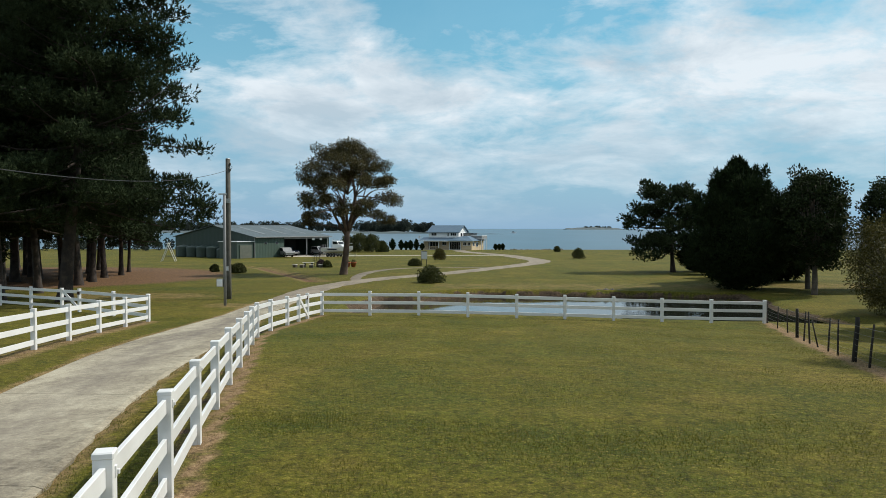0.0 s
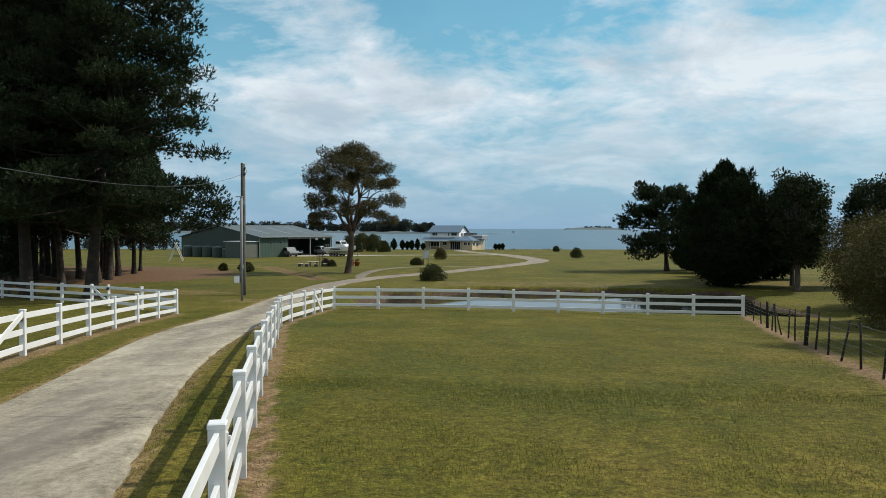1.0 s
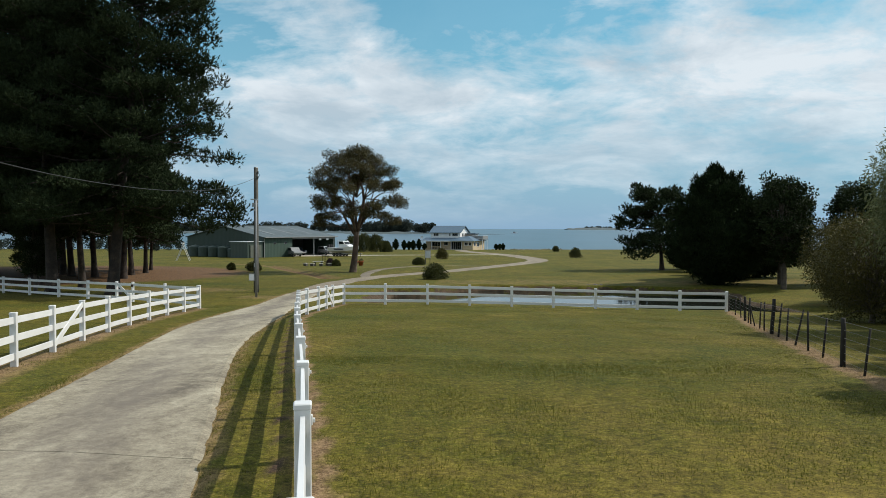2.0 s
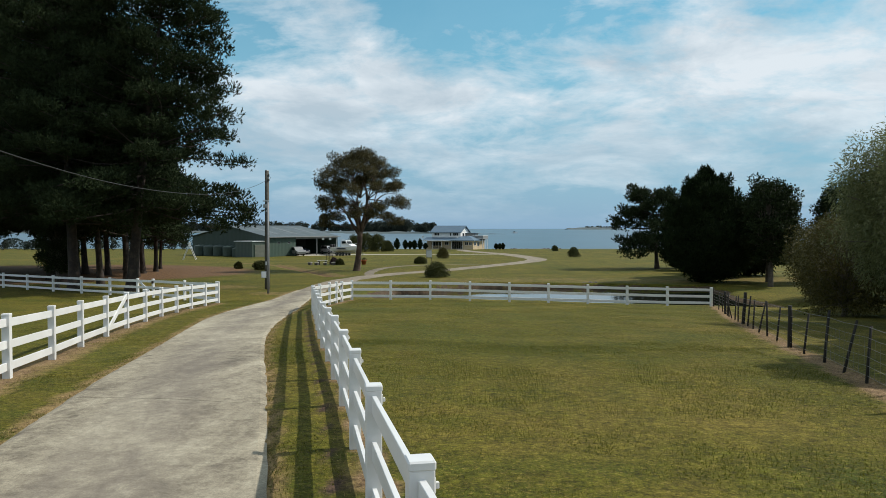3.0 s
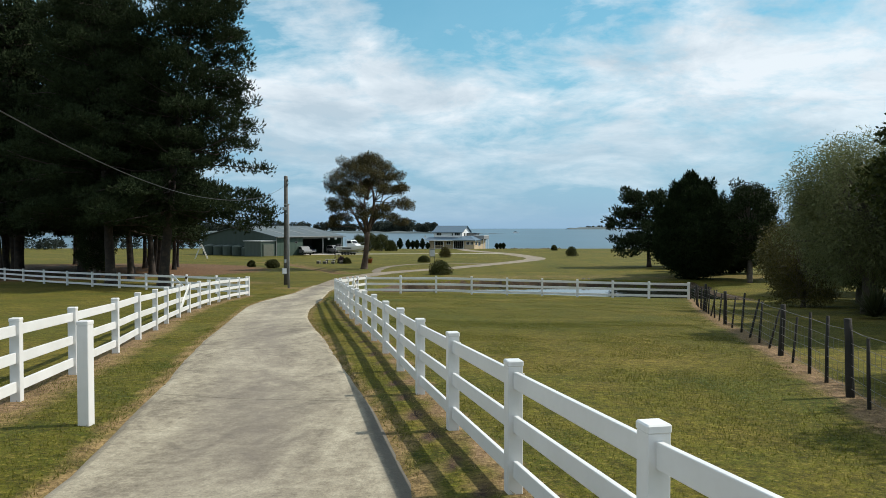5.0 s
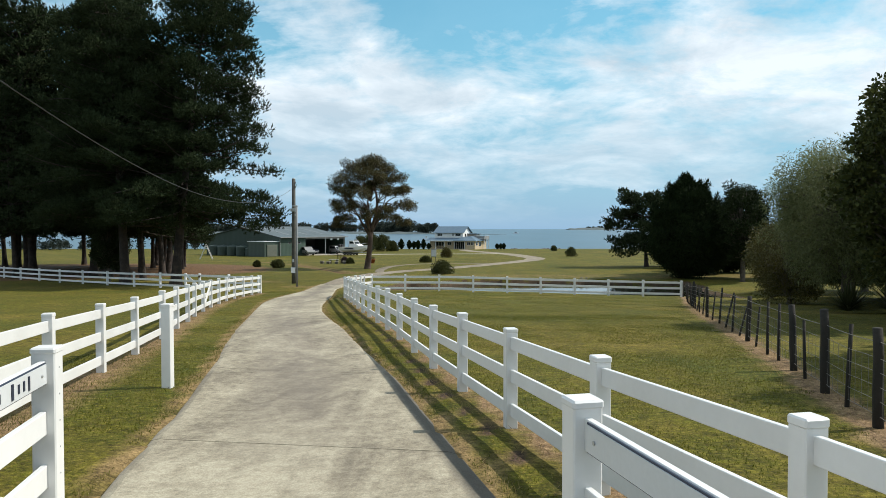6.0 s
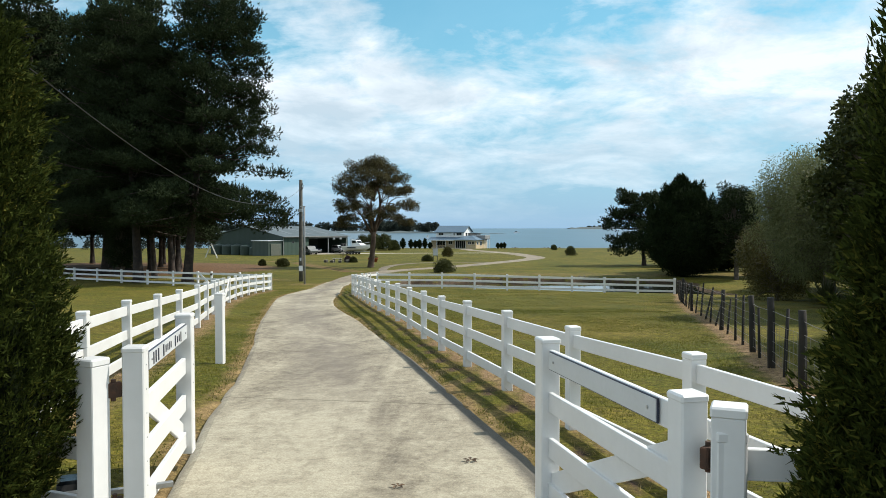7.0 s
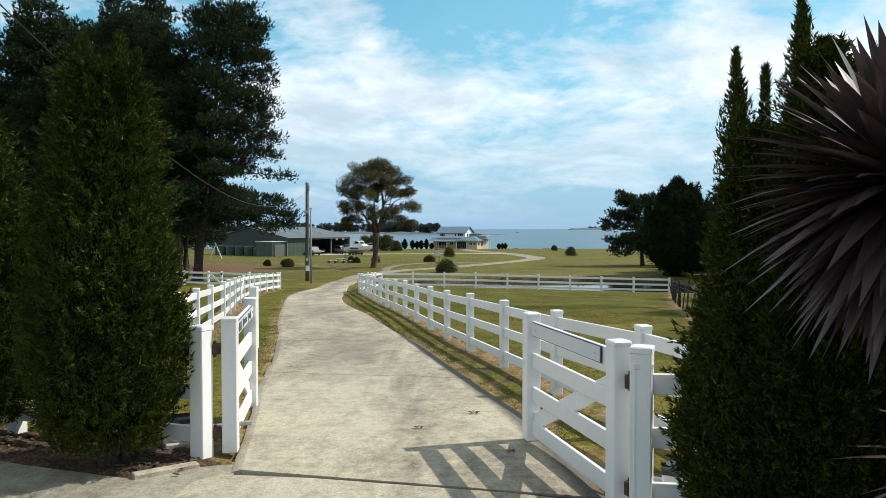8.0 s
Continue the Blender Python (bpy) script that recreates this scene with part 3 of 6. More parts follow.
    for key, values in (("soil", soil), ("dry", dry), ("duff", duff), ("mulch", mulch), ("bank", bank)):
        me.attributes.new(key, "FLOAT", "POINT").data.foreach_set("value", np.where(near, values, 0).astype(np.float32))
    me.polygons.foreach_set("use_smooth", [True] * len(me.polygons))
    single("ground", me, GROUND, "mown green and straw-coloured grass sloping to the shore", "ground", kind="structure")


make_ground()


def flat_sheet(name, x0, x1, y0, y1, z, nx=2, ny=2):
    s = Shape()
    vs = [(x0 + (x1 - x0) * i / nx, y0 + (y1 - y0) * j / ny, z) for j in range(ny + 1) for i in range(nx + 1)]
    return s.add(vs, [(j * (nx + 1) + i, j * (nx + 1) + i + 1, (j + 1) * (nx + 1) + i + 1, (j + 1) * (nx + 1) + i) for j in range(ny) for i in range(nx)])


single("sea", flat_sheet("sea", -8500, 8500, 215, 9400, -2.2, 12, 12), SEA, "calm blue-grey sea reaching the horizon", "sea", kind="structure")
single("pond_water", flat_sheet("pond_water", -10, 29, 38.5, 63, POND_Z, 4, 4), POND, "still dark pond water reflecting the sky", "pond", kind="structure")


# ---- drive, apron and tracks ----
def strip(rows, z_off, depth=0.09, grime=False):
    """A slab along rows of (left x, y), (right x, y), following the land; returns a mesh."""
    s = Shape()
    n = len(rows)
    us = (0, 0.03, 0.08, 0.2, 0.32, 0.42, 0.52, 0.62, 0.74, 0.91, 0.965, 1) if grime else (0, 0.25, 0.5, 0.75, 1)
    dirt = (0.55, 0.25, 0, 0, 0, 0, 0, 0, 0, 0.25, 0.95, 1.0)
    worn = (0, 0, 0, 0.15, 0.75, 0.7, 1.0, 0.75, 0.3, 0.1, 0, 0)
    m = len(us)
    for left, right in rows:
        for u in us:
            x, y = left[0] + (right[0] - left[0]) * u, left[1] + (right[1] - left[1]) * u
            s.v.append((x, y, land(x, y) + z_off - (0.026 if u in (0, 1) else 0)))
    for left, right in rows:
        for (x, y) in (left, right):
            s.v.append((x, y, land(x, y) + z_off - depth))
    for i in range(n - 1):
        for k in range(m - 1):
            a = i * m + k
            s.f.append((a, a + 1, a + m + 1, a + m))
        b = n * m + 2 * i
        s.f.append((i * m, (i + 1) * m, b + 2, b))
        s.f.append((i * m + m - 1, b + 1, b + 3, (i + 1) * m + m - 1))
    s.f.append(tuple(range(m)) + (n * m + 1, n * m))
    e = (n - 1) * m
    s.f.append(tuple(e + k for k in reversed(range(m))) + (n * m + 2 * n - 2, n * m + 2 * n - 1))
    me = s.mesh("slab")
    if grime:
        values = [dirt[k] * (1 - 0.85 * ease(-3, 5, row[1][1])) for row in rows for k in range(m)] + [0.6] * (2 * n)
        me.attributes.new("grime", "FLOAT", "POINT").data.foreach_set("value", values)
        values = [worn[k] * ease(-10, 0, row[1][1]) for row in rows for k in range(m)] + [0.0] * (2 * n)
        me.attributes.new("traffic", "FLOAT", "POINT").data.foreach_set("value", values)
    return me


drive = tagged(new("driveway"), "long weathered concrete driveway bending towards the house", "driveway", kind="structure")
PLACED[drive] = Matrix()
rng_edge = random.Random(5)
y0 = -9.93
while y0 < 46:
    y1 = min(46.0, y0 + rng_edge.choice((4.6, 5.0, 5.4)))
    rows = []
    n = 14
    for i in range(n + 1):
        y = y0 + 0.008 + (y1 - y0 - 0.016) * i / n
        skew = 0.42 * (1 - ease(-10, 4, y))
        wl, wr = 0.03 * noise.noise((0, y * 1.3, 1)), 0.02 * noise.noise((5, y * 1.3, 1))
        rows.append(((along(DRIVE_LEFT, y) + wl, y + skew), (along(DRIVE_RIGHT, y) + wr, y - skew * 0.3)))
    part("concrete_slab", strip(rows, 0.025, 0.09, True), CONCRETE, drive)
    y0 = y1

apron_rows = []
for u in range(13):
    yy = -10.0 - u * 1.6
    if u == 0:
        apron_rows.append(((-2.62, -9.56), (0.54, -10.09)))
    else:
        apron_rows.append(((-3.2 - 0.55 * u, -9.75 - u * 1.5), (0.7 + 0.25 * u, -10.35 - u * 1.6)))
part("concrete_apron", strip(apron_rows, 0.024), CONCRETE, drive)
SIDE_EDGE = [(-2.5, -9.2), (-2.84, -9.36), (-3.27, -9.7), (-4.4, -9.4), (-5.6, -8.98), (-6.8, -8.52), (-8.0, -8.12), (-9.2, -7.72), (-10.4, -7.32), (-12.2, -6.72)]
# same concrete in darker tones: the thujas' shade is put into the colour
SHADED_CONCRETE = concrete_material("shaded_concrete", (0.37, 0.335, 0.262), (0.235, 0.207, 0.157), (0.105, 0.09, 0.066))
part("concrete_apron", strip([((x, -17.0), (x, y)) for x, y in SIDE_EDGE], 0.018), SHADED_CONCRETE, drive, "concrete darkened to carry the thujas' shade")
(xa, ya), (xb, yb) = SIDE_EDGE[1:3]
kerb = Shape().box((0.02, -0.07, -0.1), (math.hypot(xb - xa, yb - ya), 0.03, 0.035), 0.008, Matrix.Translation((xa, ya, land(xa, ya))) @ Matrix.Rotation(math.atan2(yb - ya, xb - xa), 4, "Z"))
part("kerb", kerb, CONCRETE, drive, "low concrete edging of the planting bed")

TRACK = [(-11.85, 45.9, 1.15), (-12.2, 52, 1.3), (-12.3, 58, 1.4), (-11.7, 65, 1.5), (-10.2, 72, 1.6), (-8.2, 78, 1.7), (-5.2, 84, 1.8), (-2.0, 91, 1.8), (1.2, 99, 1.8), (4.4, 107, 1.9), (7.2, 115, 2.0), (8.9, 122, 2.1),
         (9.3, 129, 2.2), (8.5, 137, 2.3), (7.0, 146, 2.4), (5.2, 156, 2.4), (2.2, 166, 2.4), (-1.4, 176, 2.3), (-4.2, 187, 2.1), (-5.6, 198, 2.0)]
LOOP = [(-11.2, 69, 0.55), (-12.6, 78, 0.7), (-12.8, 88, 0.75), (-11.2, 96, 0.75), (-7.8, 100.5, 0.65), (-3.5, 101.5, 0.6), (0.6, 100.5, 0.5)]
PAD = [(-36.5, 146, 2.0), (-30, 151, 3.6), (-24, 153, 2.4), (-14, 155, 1.3), (-5, 156, 1.2), (4.5, 157.5, 1.2)]


def track(name, line, mat, label, off):
    pts = []
    for i in range(len(line) - 1):
        p0, p1, p2, p3 = line[max(i - 1, 0)], line[i], line[i + 1], line[min(i + 2, len(line) - 1)]
        for k in range(8):
            u = k / 8
            pts.append(tuple(0.5 * ((2 * b) + (c - a) * u + (2 * a - 5 * b + 4 * c - d) * u * u + (3 * b - a - 3 * c + d) * u ** 3) for a, b, c, d in zip(p0, p1, p2, p3)))
    pts.append(line[-1])
    rows = []
    for i, (x, y, w) in enumerate(pts):
        w *= 0.8
        a, b = pts[max(i - 1, 0)], pts[min(i + 1, len(pts) - 1)]
        d = Vector((b[0] - a[0], b[1] - a[1])).normalized()
        w1, w2 = w * (1 + 0.16 * noise.noise((x * 0.4, y * 0.4, 1))), w * (1 + 0.16 * noise.noise((x * 0.4, y * 0.4, 9)))
        rows.append(((x - d.y * w1, y + d.x * w1), (x + d.y * w2, y - d.x * w2)))
    single(name, strip(rows, off, 0.06), mat, label, "track", kind="structure")


track("gravel_track", TRACK, GRAVEL, "pale gravel track looping across the lawn to the house", 0.035)
track("gravel_track", LOOP, concrete_material("muddy_gravel", (0.25, 0.205, 0.15), (0.19, 0.155, 0.11), (0.125, 0.1, 0.07)), "worn gravel side track past the tall gum tree", 0.028)
track("concrete_path", PAD, SLAB, "pale concrete path between shed and house", 0.04)

# ---- white fences ----
POST_H, POST_W = 1.1, 0.064


def post_mesh(h=POST_H, w=POST_W, name="post"):
    s = Shape()
    s.box((-w, -w, -0.25), (w, w, h - 0.045), 0.006)
    s.box((-w - 0.005, -w - 0.005, h - 0.05), (w + 0.005, w + 0.005, h), 0.009)
    me = s.mesh(name)
    me.materials.append(VINYL)
    return me


POST = post_mesh()
RAIL = Shape().box((0, -0.02, -0.07), (1, 0.02, 0.07), 0.004).mesh("rail")
RAIL.materials.append(VINYL)
INSULATOR = Shape().box((-0.018, -POST_W - 0.012, POST_H - 0.17), (0.018, -POST_W + 0.004, POST_H - 0.09), 0.004).box((-0.01, -POST_W - 0.03, POST_H - 0.15), (0.01, -POST_W - 0.01, POST_H - 0.115), 0.004).mesh("insulator")
INSULATOR.materials.append(VINYL)
fence_rng = random.Random(11)


def span(a, b):
    """The pose that lays a unit-long bar from a to b."""
    a, b = Vector(a), Vector(b)
    d = b - a
    x = d.normalized()
    y = Vector((0, 0, 1)).cross(x).normalized()
    z = x.cross(y)
    return Matrix.Translation(a) @ Matrix((x, y, z)).transposed().to_4x4() @ Matrix.Diagonal((d.length, 1, 1, 1))


def board_fence(line, label, heights=(0.2, 0.575, 0.945), gates=(), skip_last=False, name="board_fence", insulators=False):
    x0, y0 = line[0]
    f = thing(name, (x0, y0, land(x0, y0)), label, "fence", "white paddock fences")
    tops = [Vector((x, y, land(x, y))) for x, y in line]
    for i, p in enumerate(tops):
        if skip_last and i == len(tops) - 1:
            break
        q, r = tops[max(i - 1, 0)], tops[min(i + 1, len(tops) - 1)]
        turn = math.atan2(r.y - q.y, r.x - q.x) + radians(fence_rng.uniform(-1.5, 1.5))
        part("post", POST, None, f, "", Matrix.Translation(p + Vector((0, 0, fence_rng.uniform(-0.012, 0.012)))) @ Matrix.Rotation(turn, 4, "Z"))
        if insulators:
            part("insulator", INSULATOR, None, f, "white plastic wire insulator", Matrix.Translation(p) @ Matrix.Rotation(turn, 4, "Z"))
    for i in range(len(tops) - 1):
        for h in heights:
            up = Vector((0, 0, h + fence_rng.uniform(-0.006, 0.006)))
            part("rail", RAIL, None, f, "", span(tops[i] + up, tops[i + 1] + up))
        if i in gates:
            a, b = tops[i] + Vector((0, 0, 0.12)), tops[i + 1] + Vector((0, 0, 1.0))
            if gates[i] < 0:
                a, b = tops[i] + Vector((0, 0, 1.0)), tops[i + 1] + Vector((0, 0, 0.12))
            off = Vector((0.03, -0.045, 0))
            part("brace", RAIL, None, f, "diagonal gate brace", span(a + off, b + off))
            d = (tops[i + 1] - tops[i]).normalized()
            part("latch", Shape().box((-0.05, -0.05, -0.07), (0.05, 0.05, 0.07), 0.01), RUST, f, "dark metal latch", Matrix.Translation(tops[i + 1] + Vector((0, -0.09, 0.9))))
    return f


board_fence(RIGHT_FENCE, "white three-rail vinyl fence along the concrete driveway", gates={19: -1}, skip_last=True, insulators=True)
board_fence(FAR_FENCE, "white three-rail vinyl fence in front of the pond")
board_fence(LEFT_FENCE, "white three-rail vinyl fence with a braced gate along the drive", gates={9: 1})
board_fence(LEFT_FAR_FENCE, "white three-rail vinyl fence under the pine trees", gates={12: -1})


# ---- trees ----
def limb(shape, a, b, r0, r1, rng, sag=0.15, n=6, seg=5):
    a, b = Vector(a), Vector(b)
    pts, rad = [], []
    d = (b - a).length
    k = Vector((rng.normal(), rng.normal(), rng.normal())) * d * 0.06
    for i in range(seg + 1):
        u = i / seg
        pts.append(a.lerp(b, u) + k * math.sin(u * math.pi) + Vector((0, 0, sag * d * math.sin(u * math.pi))))
        rad.append(r0 + (r1 - r0) * u)
    shape.tube(pts, rad, n)


def pine_tree(seed, height, spread, first, lean=(0, 0), bulk=1.0, stout=1.0, dense=7, taper=0.7, gap=1.0):
    """Trunk with whorls of limbs that carry pads of needles."""
    rng = np.random.default_rng(seed)
    trunk = Shape()
    top = Vector((lean[0], lean[1], height))
    axis = lambda z: Vector((lean[0] * (z / height) ** 1.2, lean[1] * (z / height) ** 1.2, z))
    zs = [-0.4, 0, 0.5, 1.5] + list(np.linspace(3, height * 0.96, 9))
    base = 0.28 * stout * height / 20
    trunk.tube([axis(max(z, 0)) + Vector((0, 0, min(z, 0))) for z in zs], [base * (1.45 if z < 0.3 else 1.15 if z < 1 else 1 - 0.93 * z / height) for z in zs], 10)
    cs, rs = [], []
    z = first
    while z < height:
        u = (z - first) / (height - first)
        reach = spread * (0.94 + 0.1 * math.sin(u * 9)) * (1 - taper * u ** 1.4) * rng.uniform(0.9, 1.05) + 0.3
        count = int(rng.integers(5, 8)) + (2 if gap > 1.1 else 0)
        turn = rng.uniform(0, 6.28)
        for k in range(count):
            a = turn + 6.283 * k / count + rng.uniform(-0.4, 0.4)
            length = reach * rng.uniform(0.66, 1.0) * (1 if gap < 1.1 else rng.uniform(0.85, 1.1) * (1.0 if u < 0.12 else 1.06 if u < 0.3 else 1.0))
            length = min(length, spread * 0.95 * (1 - taper * u ** 1.4) + 0.3)
            rise = length * (rng.uniform(-0.28, 0.05) if u < 0.15 else rng.uniform(-0.08, 0.3))
            p0 = axis(z)
            p1 = p0 + Vector((math.cos(a) * length, math.sin(a) * length, rise))
            limb(trunk, p0, p1, 0.05 + 0.05 * (1 - u), 0.02, rng, -0.03, 5, 4)
            n = max(2, int(length / 0.85))
            side = Vector((-math.sin(a), math.cos(a), 0))
            for j in range(n):
                v = 1 - 0.8 * j / n
                wide = min(0.7, 0.35 + 0.16 * length * (1 - v))
                c = p0.lerp(p1, v) + side * (rng.uniform(-1, 1) * wide) + Vector((0, 0, 0.12 + 0.25 * rng.random()))
                s = rng.uniform(0.75, 1.1) * bulk
                cs.append(c[:])
                rs.append((0.95 * s, 0.95 * s, 0.6 * s))
                if j == 0 and length > 1.5:
                    for q in (-0.75, 0.75):
                        cs.append((c + side * q * s - (p1 - p0).normalized() * 0.35 * s + Vector((0, 0, rng.uniform(-0.25, 0.2))))[:])
                        rs.append((0.7 * s, 0.7 * s, 0.5 * s))
                if rng.random() < 0.55:
                    cs.append((c + side * rng.uniform(-0.8, 0.8) + Vector((0, 0, 0.35)))[:])
                    rs.append((0.6 * s, 0.6 * s, 0.42 * s))
        z += rng.uniform(0.62, 0.98) * gap
    near = dense > 15
    leaf = clumps("needles", cs, rs, dense, 0.2 if near else 0.3, 0.03 if near else 0.07, rng, 0.6, 0.42, False, 0, 15 if near else 6)
    core = clumps("inner_needles", cs, [tuple(q * 0.72 for q in r) for r in rs], 12, 0.32, 0.045, rng, 0.5, 0.8, True)
    return trunk.mesh("trunk", True), leaf, core


def put_tree(name, meshes, bark, leaf, x, y, turn, label, category="tree", group="", scale=1.0):
    t = thing(name, Matrix.Translation((x, y, land(x, y))) @ Matrix.Rotation(turn, 4, "Z") @ Matrix.Scale(scale, 4), label, category, group)
    part("trunk", meshes[0], bark, t, "", None, False, True)
    part("crown", meshes[1], leaf, t, "", None, False, True)
    if len(meshes) > 2:
        part("inner_crown", meshes[2], leaf, t, "", None, False, True)
    return t


pine_front = pine_tree(12, 25.5, 9.2, 6.5, (2.9, 0.5), 1.25, 1.25, 18, 0.64, 1.2)
pine_back = pine_tree(8, 23.5, 6.4, 5.0, (1.4, -0.9), 1.1)
pine_slim = pine_tree(21, 20.0, 4.6, 4.8, (-1.2, 0.6), 1.1)
PINE_LABEL = "tall dark pine with rough bark standing in needle litter"
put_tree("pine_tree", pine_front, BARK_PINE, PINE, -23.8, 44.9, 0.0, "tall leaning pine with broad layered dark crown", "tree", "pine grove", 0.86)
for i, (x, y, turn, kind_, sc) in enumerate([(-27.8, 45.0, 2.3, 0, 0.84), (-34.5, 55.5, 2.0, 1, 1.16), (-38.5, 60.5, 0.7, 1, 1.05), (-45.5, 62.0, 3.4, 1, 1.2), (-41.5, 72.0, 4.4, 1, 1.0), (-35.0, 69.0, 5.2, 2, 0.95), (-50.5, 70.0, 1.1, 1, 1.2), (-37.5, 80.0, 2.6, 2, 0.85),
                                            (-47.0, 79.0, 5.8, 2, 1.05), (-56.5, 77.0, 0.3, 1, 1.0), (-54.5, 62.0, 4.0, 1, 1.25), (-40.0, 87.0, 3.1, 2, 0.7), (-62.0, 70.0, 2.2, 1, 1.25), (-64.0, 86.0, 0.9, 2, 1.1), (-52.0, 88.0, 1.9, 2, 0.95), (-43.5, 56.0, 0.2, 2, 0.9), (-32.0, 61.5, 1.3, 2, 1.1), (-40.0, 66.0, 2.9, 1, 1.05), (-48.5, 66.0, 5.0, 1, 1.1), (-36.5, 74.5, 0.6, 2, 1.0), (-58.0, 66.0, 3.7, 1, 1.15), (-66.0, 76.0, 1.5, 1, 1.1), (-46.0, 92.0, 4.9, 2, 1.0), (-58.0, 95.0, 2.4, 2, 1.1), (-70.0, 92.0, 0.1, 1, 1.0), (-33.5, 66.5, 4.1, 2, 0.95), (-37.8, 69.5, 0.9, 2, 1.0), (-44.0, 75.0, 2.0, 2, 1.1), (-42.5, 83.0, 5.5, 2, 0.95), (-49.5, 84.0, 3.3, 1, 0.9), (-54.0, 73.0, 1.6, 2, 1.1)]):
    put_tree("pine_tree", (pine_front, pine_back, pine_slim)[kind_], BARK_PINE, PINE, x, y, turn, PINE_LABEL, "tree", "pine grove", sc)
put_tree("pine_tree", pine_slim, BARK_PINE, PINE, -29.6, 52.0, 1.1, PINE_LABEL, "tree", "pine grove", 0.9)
coast_pine = pine_tree(33, 10.0, 5.9, 3.0, (-0.8, 0), 1.15, 1.8, 14, 0.6, 1.25)
put_tree("pine_tree", coast_pine, BARK_PINE, PINE, 21.4, 90.0, 0.2, "spreading dark pine near the shore", "tree")


def broad_tree(seed, height, width, first, count, leaf_n, leaf_l, leaf_w, flat=0.62, trunk_r=0.2, centre=0.62, droop=0.0, split=None, clump=0.2):
    """Trunk, limbs out to every clump of leaves, and the leaves."""
    rng = np.random.default_rng(seed)
    wood = Shape()
    fork = Vector((0, 0, split or first * 0.9))
    wood.tube([(0, 0, -0.4), (0, 0, 0.1), (0.03, 0, fork.z * 0.5), fork], [trunk_r * 1.35, trunk_r * 1.15, trunk_r, trunk_r * 0.85], 10)
    cs, rs = [], []
    top_z = height
    for i in range(count):
        a, u = i * 2.39996 + rng.uniform(-0.3, 0.3), (i + 0.5) / count
        zz = first + (top_z - first) * u
        w = width * math.sin(math.acos(max(-1, min(1, (u - centre) / (1 - centre if u > centre else centre) * 0.93)))) * rng.uniform(0.62, 1.0)
        c = Vector((math.cos(a) * w, math.sin(a) * w, zz + rng.normal() * 0.2))
        s = width * clump * rng.uniform(0.8, 1.25)
        cs.append(c[:])
        rs.append((s, s, s * flat))
        limb(wood, fork + Vector((0, 0, max(0, (c.z - fork.z) * 0.45 * rng.random()))), c - Vector((0, 0, s * flat * 0.3)), trunk_r * 0.38, 0.018, rng, 0.06 if not droop else 0.15, 5, 5)
    limb(wood, fork, Vector((0, 0, top_z - width * 0.15)), trunk_r * 0.8, 0.04, rng, 0, 7, 5)
    return wood.mesh("trunk", True), clumps("leaves", cs, rs, leaf_n, leaf_l, leaf_w, rng, 0.1, 0.5, True, droop)


def gum_tree():
    """Forking gum with domed pads of leaves held at the ends of bare limbs."""
    rng = np.random.default_rng(14)
    wood = Shape()
    wood.tube([(-0.35, 0, -0.4), (-0.3, 0, 0.1), (-0.12, 0, 1.5), (0.05, 0, 3.2), (0.1, 0, 4.6)], [0.6, 0.44, 0.34, 0.3, 0.29], 12)
    fork = Vector((0.1, 0, 4.6))
    pads = []
    for ring, (z, w, n, s) in enumerate([(6.2, 4.3, 8, 0.9), (7.7, 4.6, 9, 1.05), (9.5, 4.5, 10, 1.2), (11.1, 3.7, 9, 1.25), (12.4, 2.4, 7, 1.25), (13.3, 0.9, 4, 1.2), (10.4, 2.0, 4, 1.0)]):
        for k in range(n):
            a = ring * 1.1 + 6.283 * k / n + rng.uniform(-0.25, 0.25)
            r = w * rng.uniform(0.82, 1.12)
            pads.append((Vector((math.cos(a) * r + 0.1, math.sin(a) * r, z + rng.normal() * 0.35)), s * rng.uniform(0.8, 1.15)))
    cs, rs = [], []
    stems = []
    for k in range(7):
        a = 6.283 * k / 7 + rng.uniform(-0.2, 0.2)
        e = fork + Vector((math.cos(a) * rng.uniform(0.9, 1.9), math.sin(a) * rng.uniform(0.9, 1.9), rng.uniform(2.0, 4.2)))
        limb(wood, fork - Vector((0, 0, rng.uniform(0, 0.7))), e, 0.19, 0.11, rng, 0.03, 7, 5)
        stems.append(e)
    limb(wood, fork, (0.2, 0, 11.2), 0.26, 0.06, rng, 0, 8, 6)
    stems.append(Vector((0.15, 0, 8.5)))
    for c, s in pads:
        low = min(stems, key=lambda q: (q - c).length + (6 if q.z > c.z + 0.5 else 0))
        limb(wood, low if low.z < c.z + 1 else fork, c - Vector((0, 0, 0.3 * s)), 0.07, 0.02, rng, 0.1, 5, 6)
        for j in range(7):
            d = Vector((rng.normal(), rng.normal(), abs(rng.normal()) * 0.8 - 0.1))
            d = d.normalized() * min(d.length, 1.25) * s * 0.58
            cs.append((c + d)[:])
            rs.append((0.62 * s, 0.62 * s, 0.4 * s))
            limb(wood, c - Vector((0, 0, 0.3 * s)), c + d, 0.022, 0.008, rng, 0, 3, 2)
    return wood.mesh("trunk", True), clumps("leaves", cs, rs, 130, 0.24, 0.045, rng, -0.1, 0.5, True)


put_tree("gum_tree", gum_tree(), BARK_GUM, GUMLEAF, -14.6, 83.3, 0.0, "tall spreading gum tree with rounded olive-brown crown")


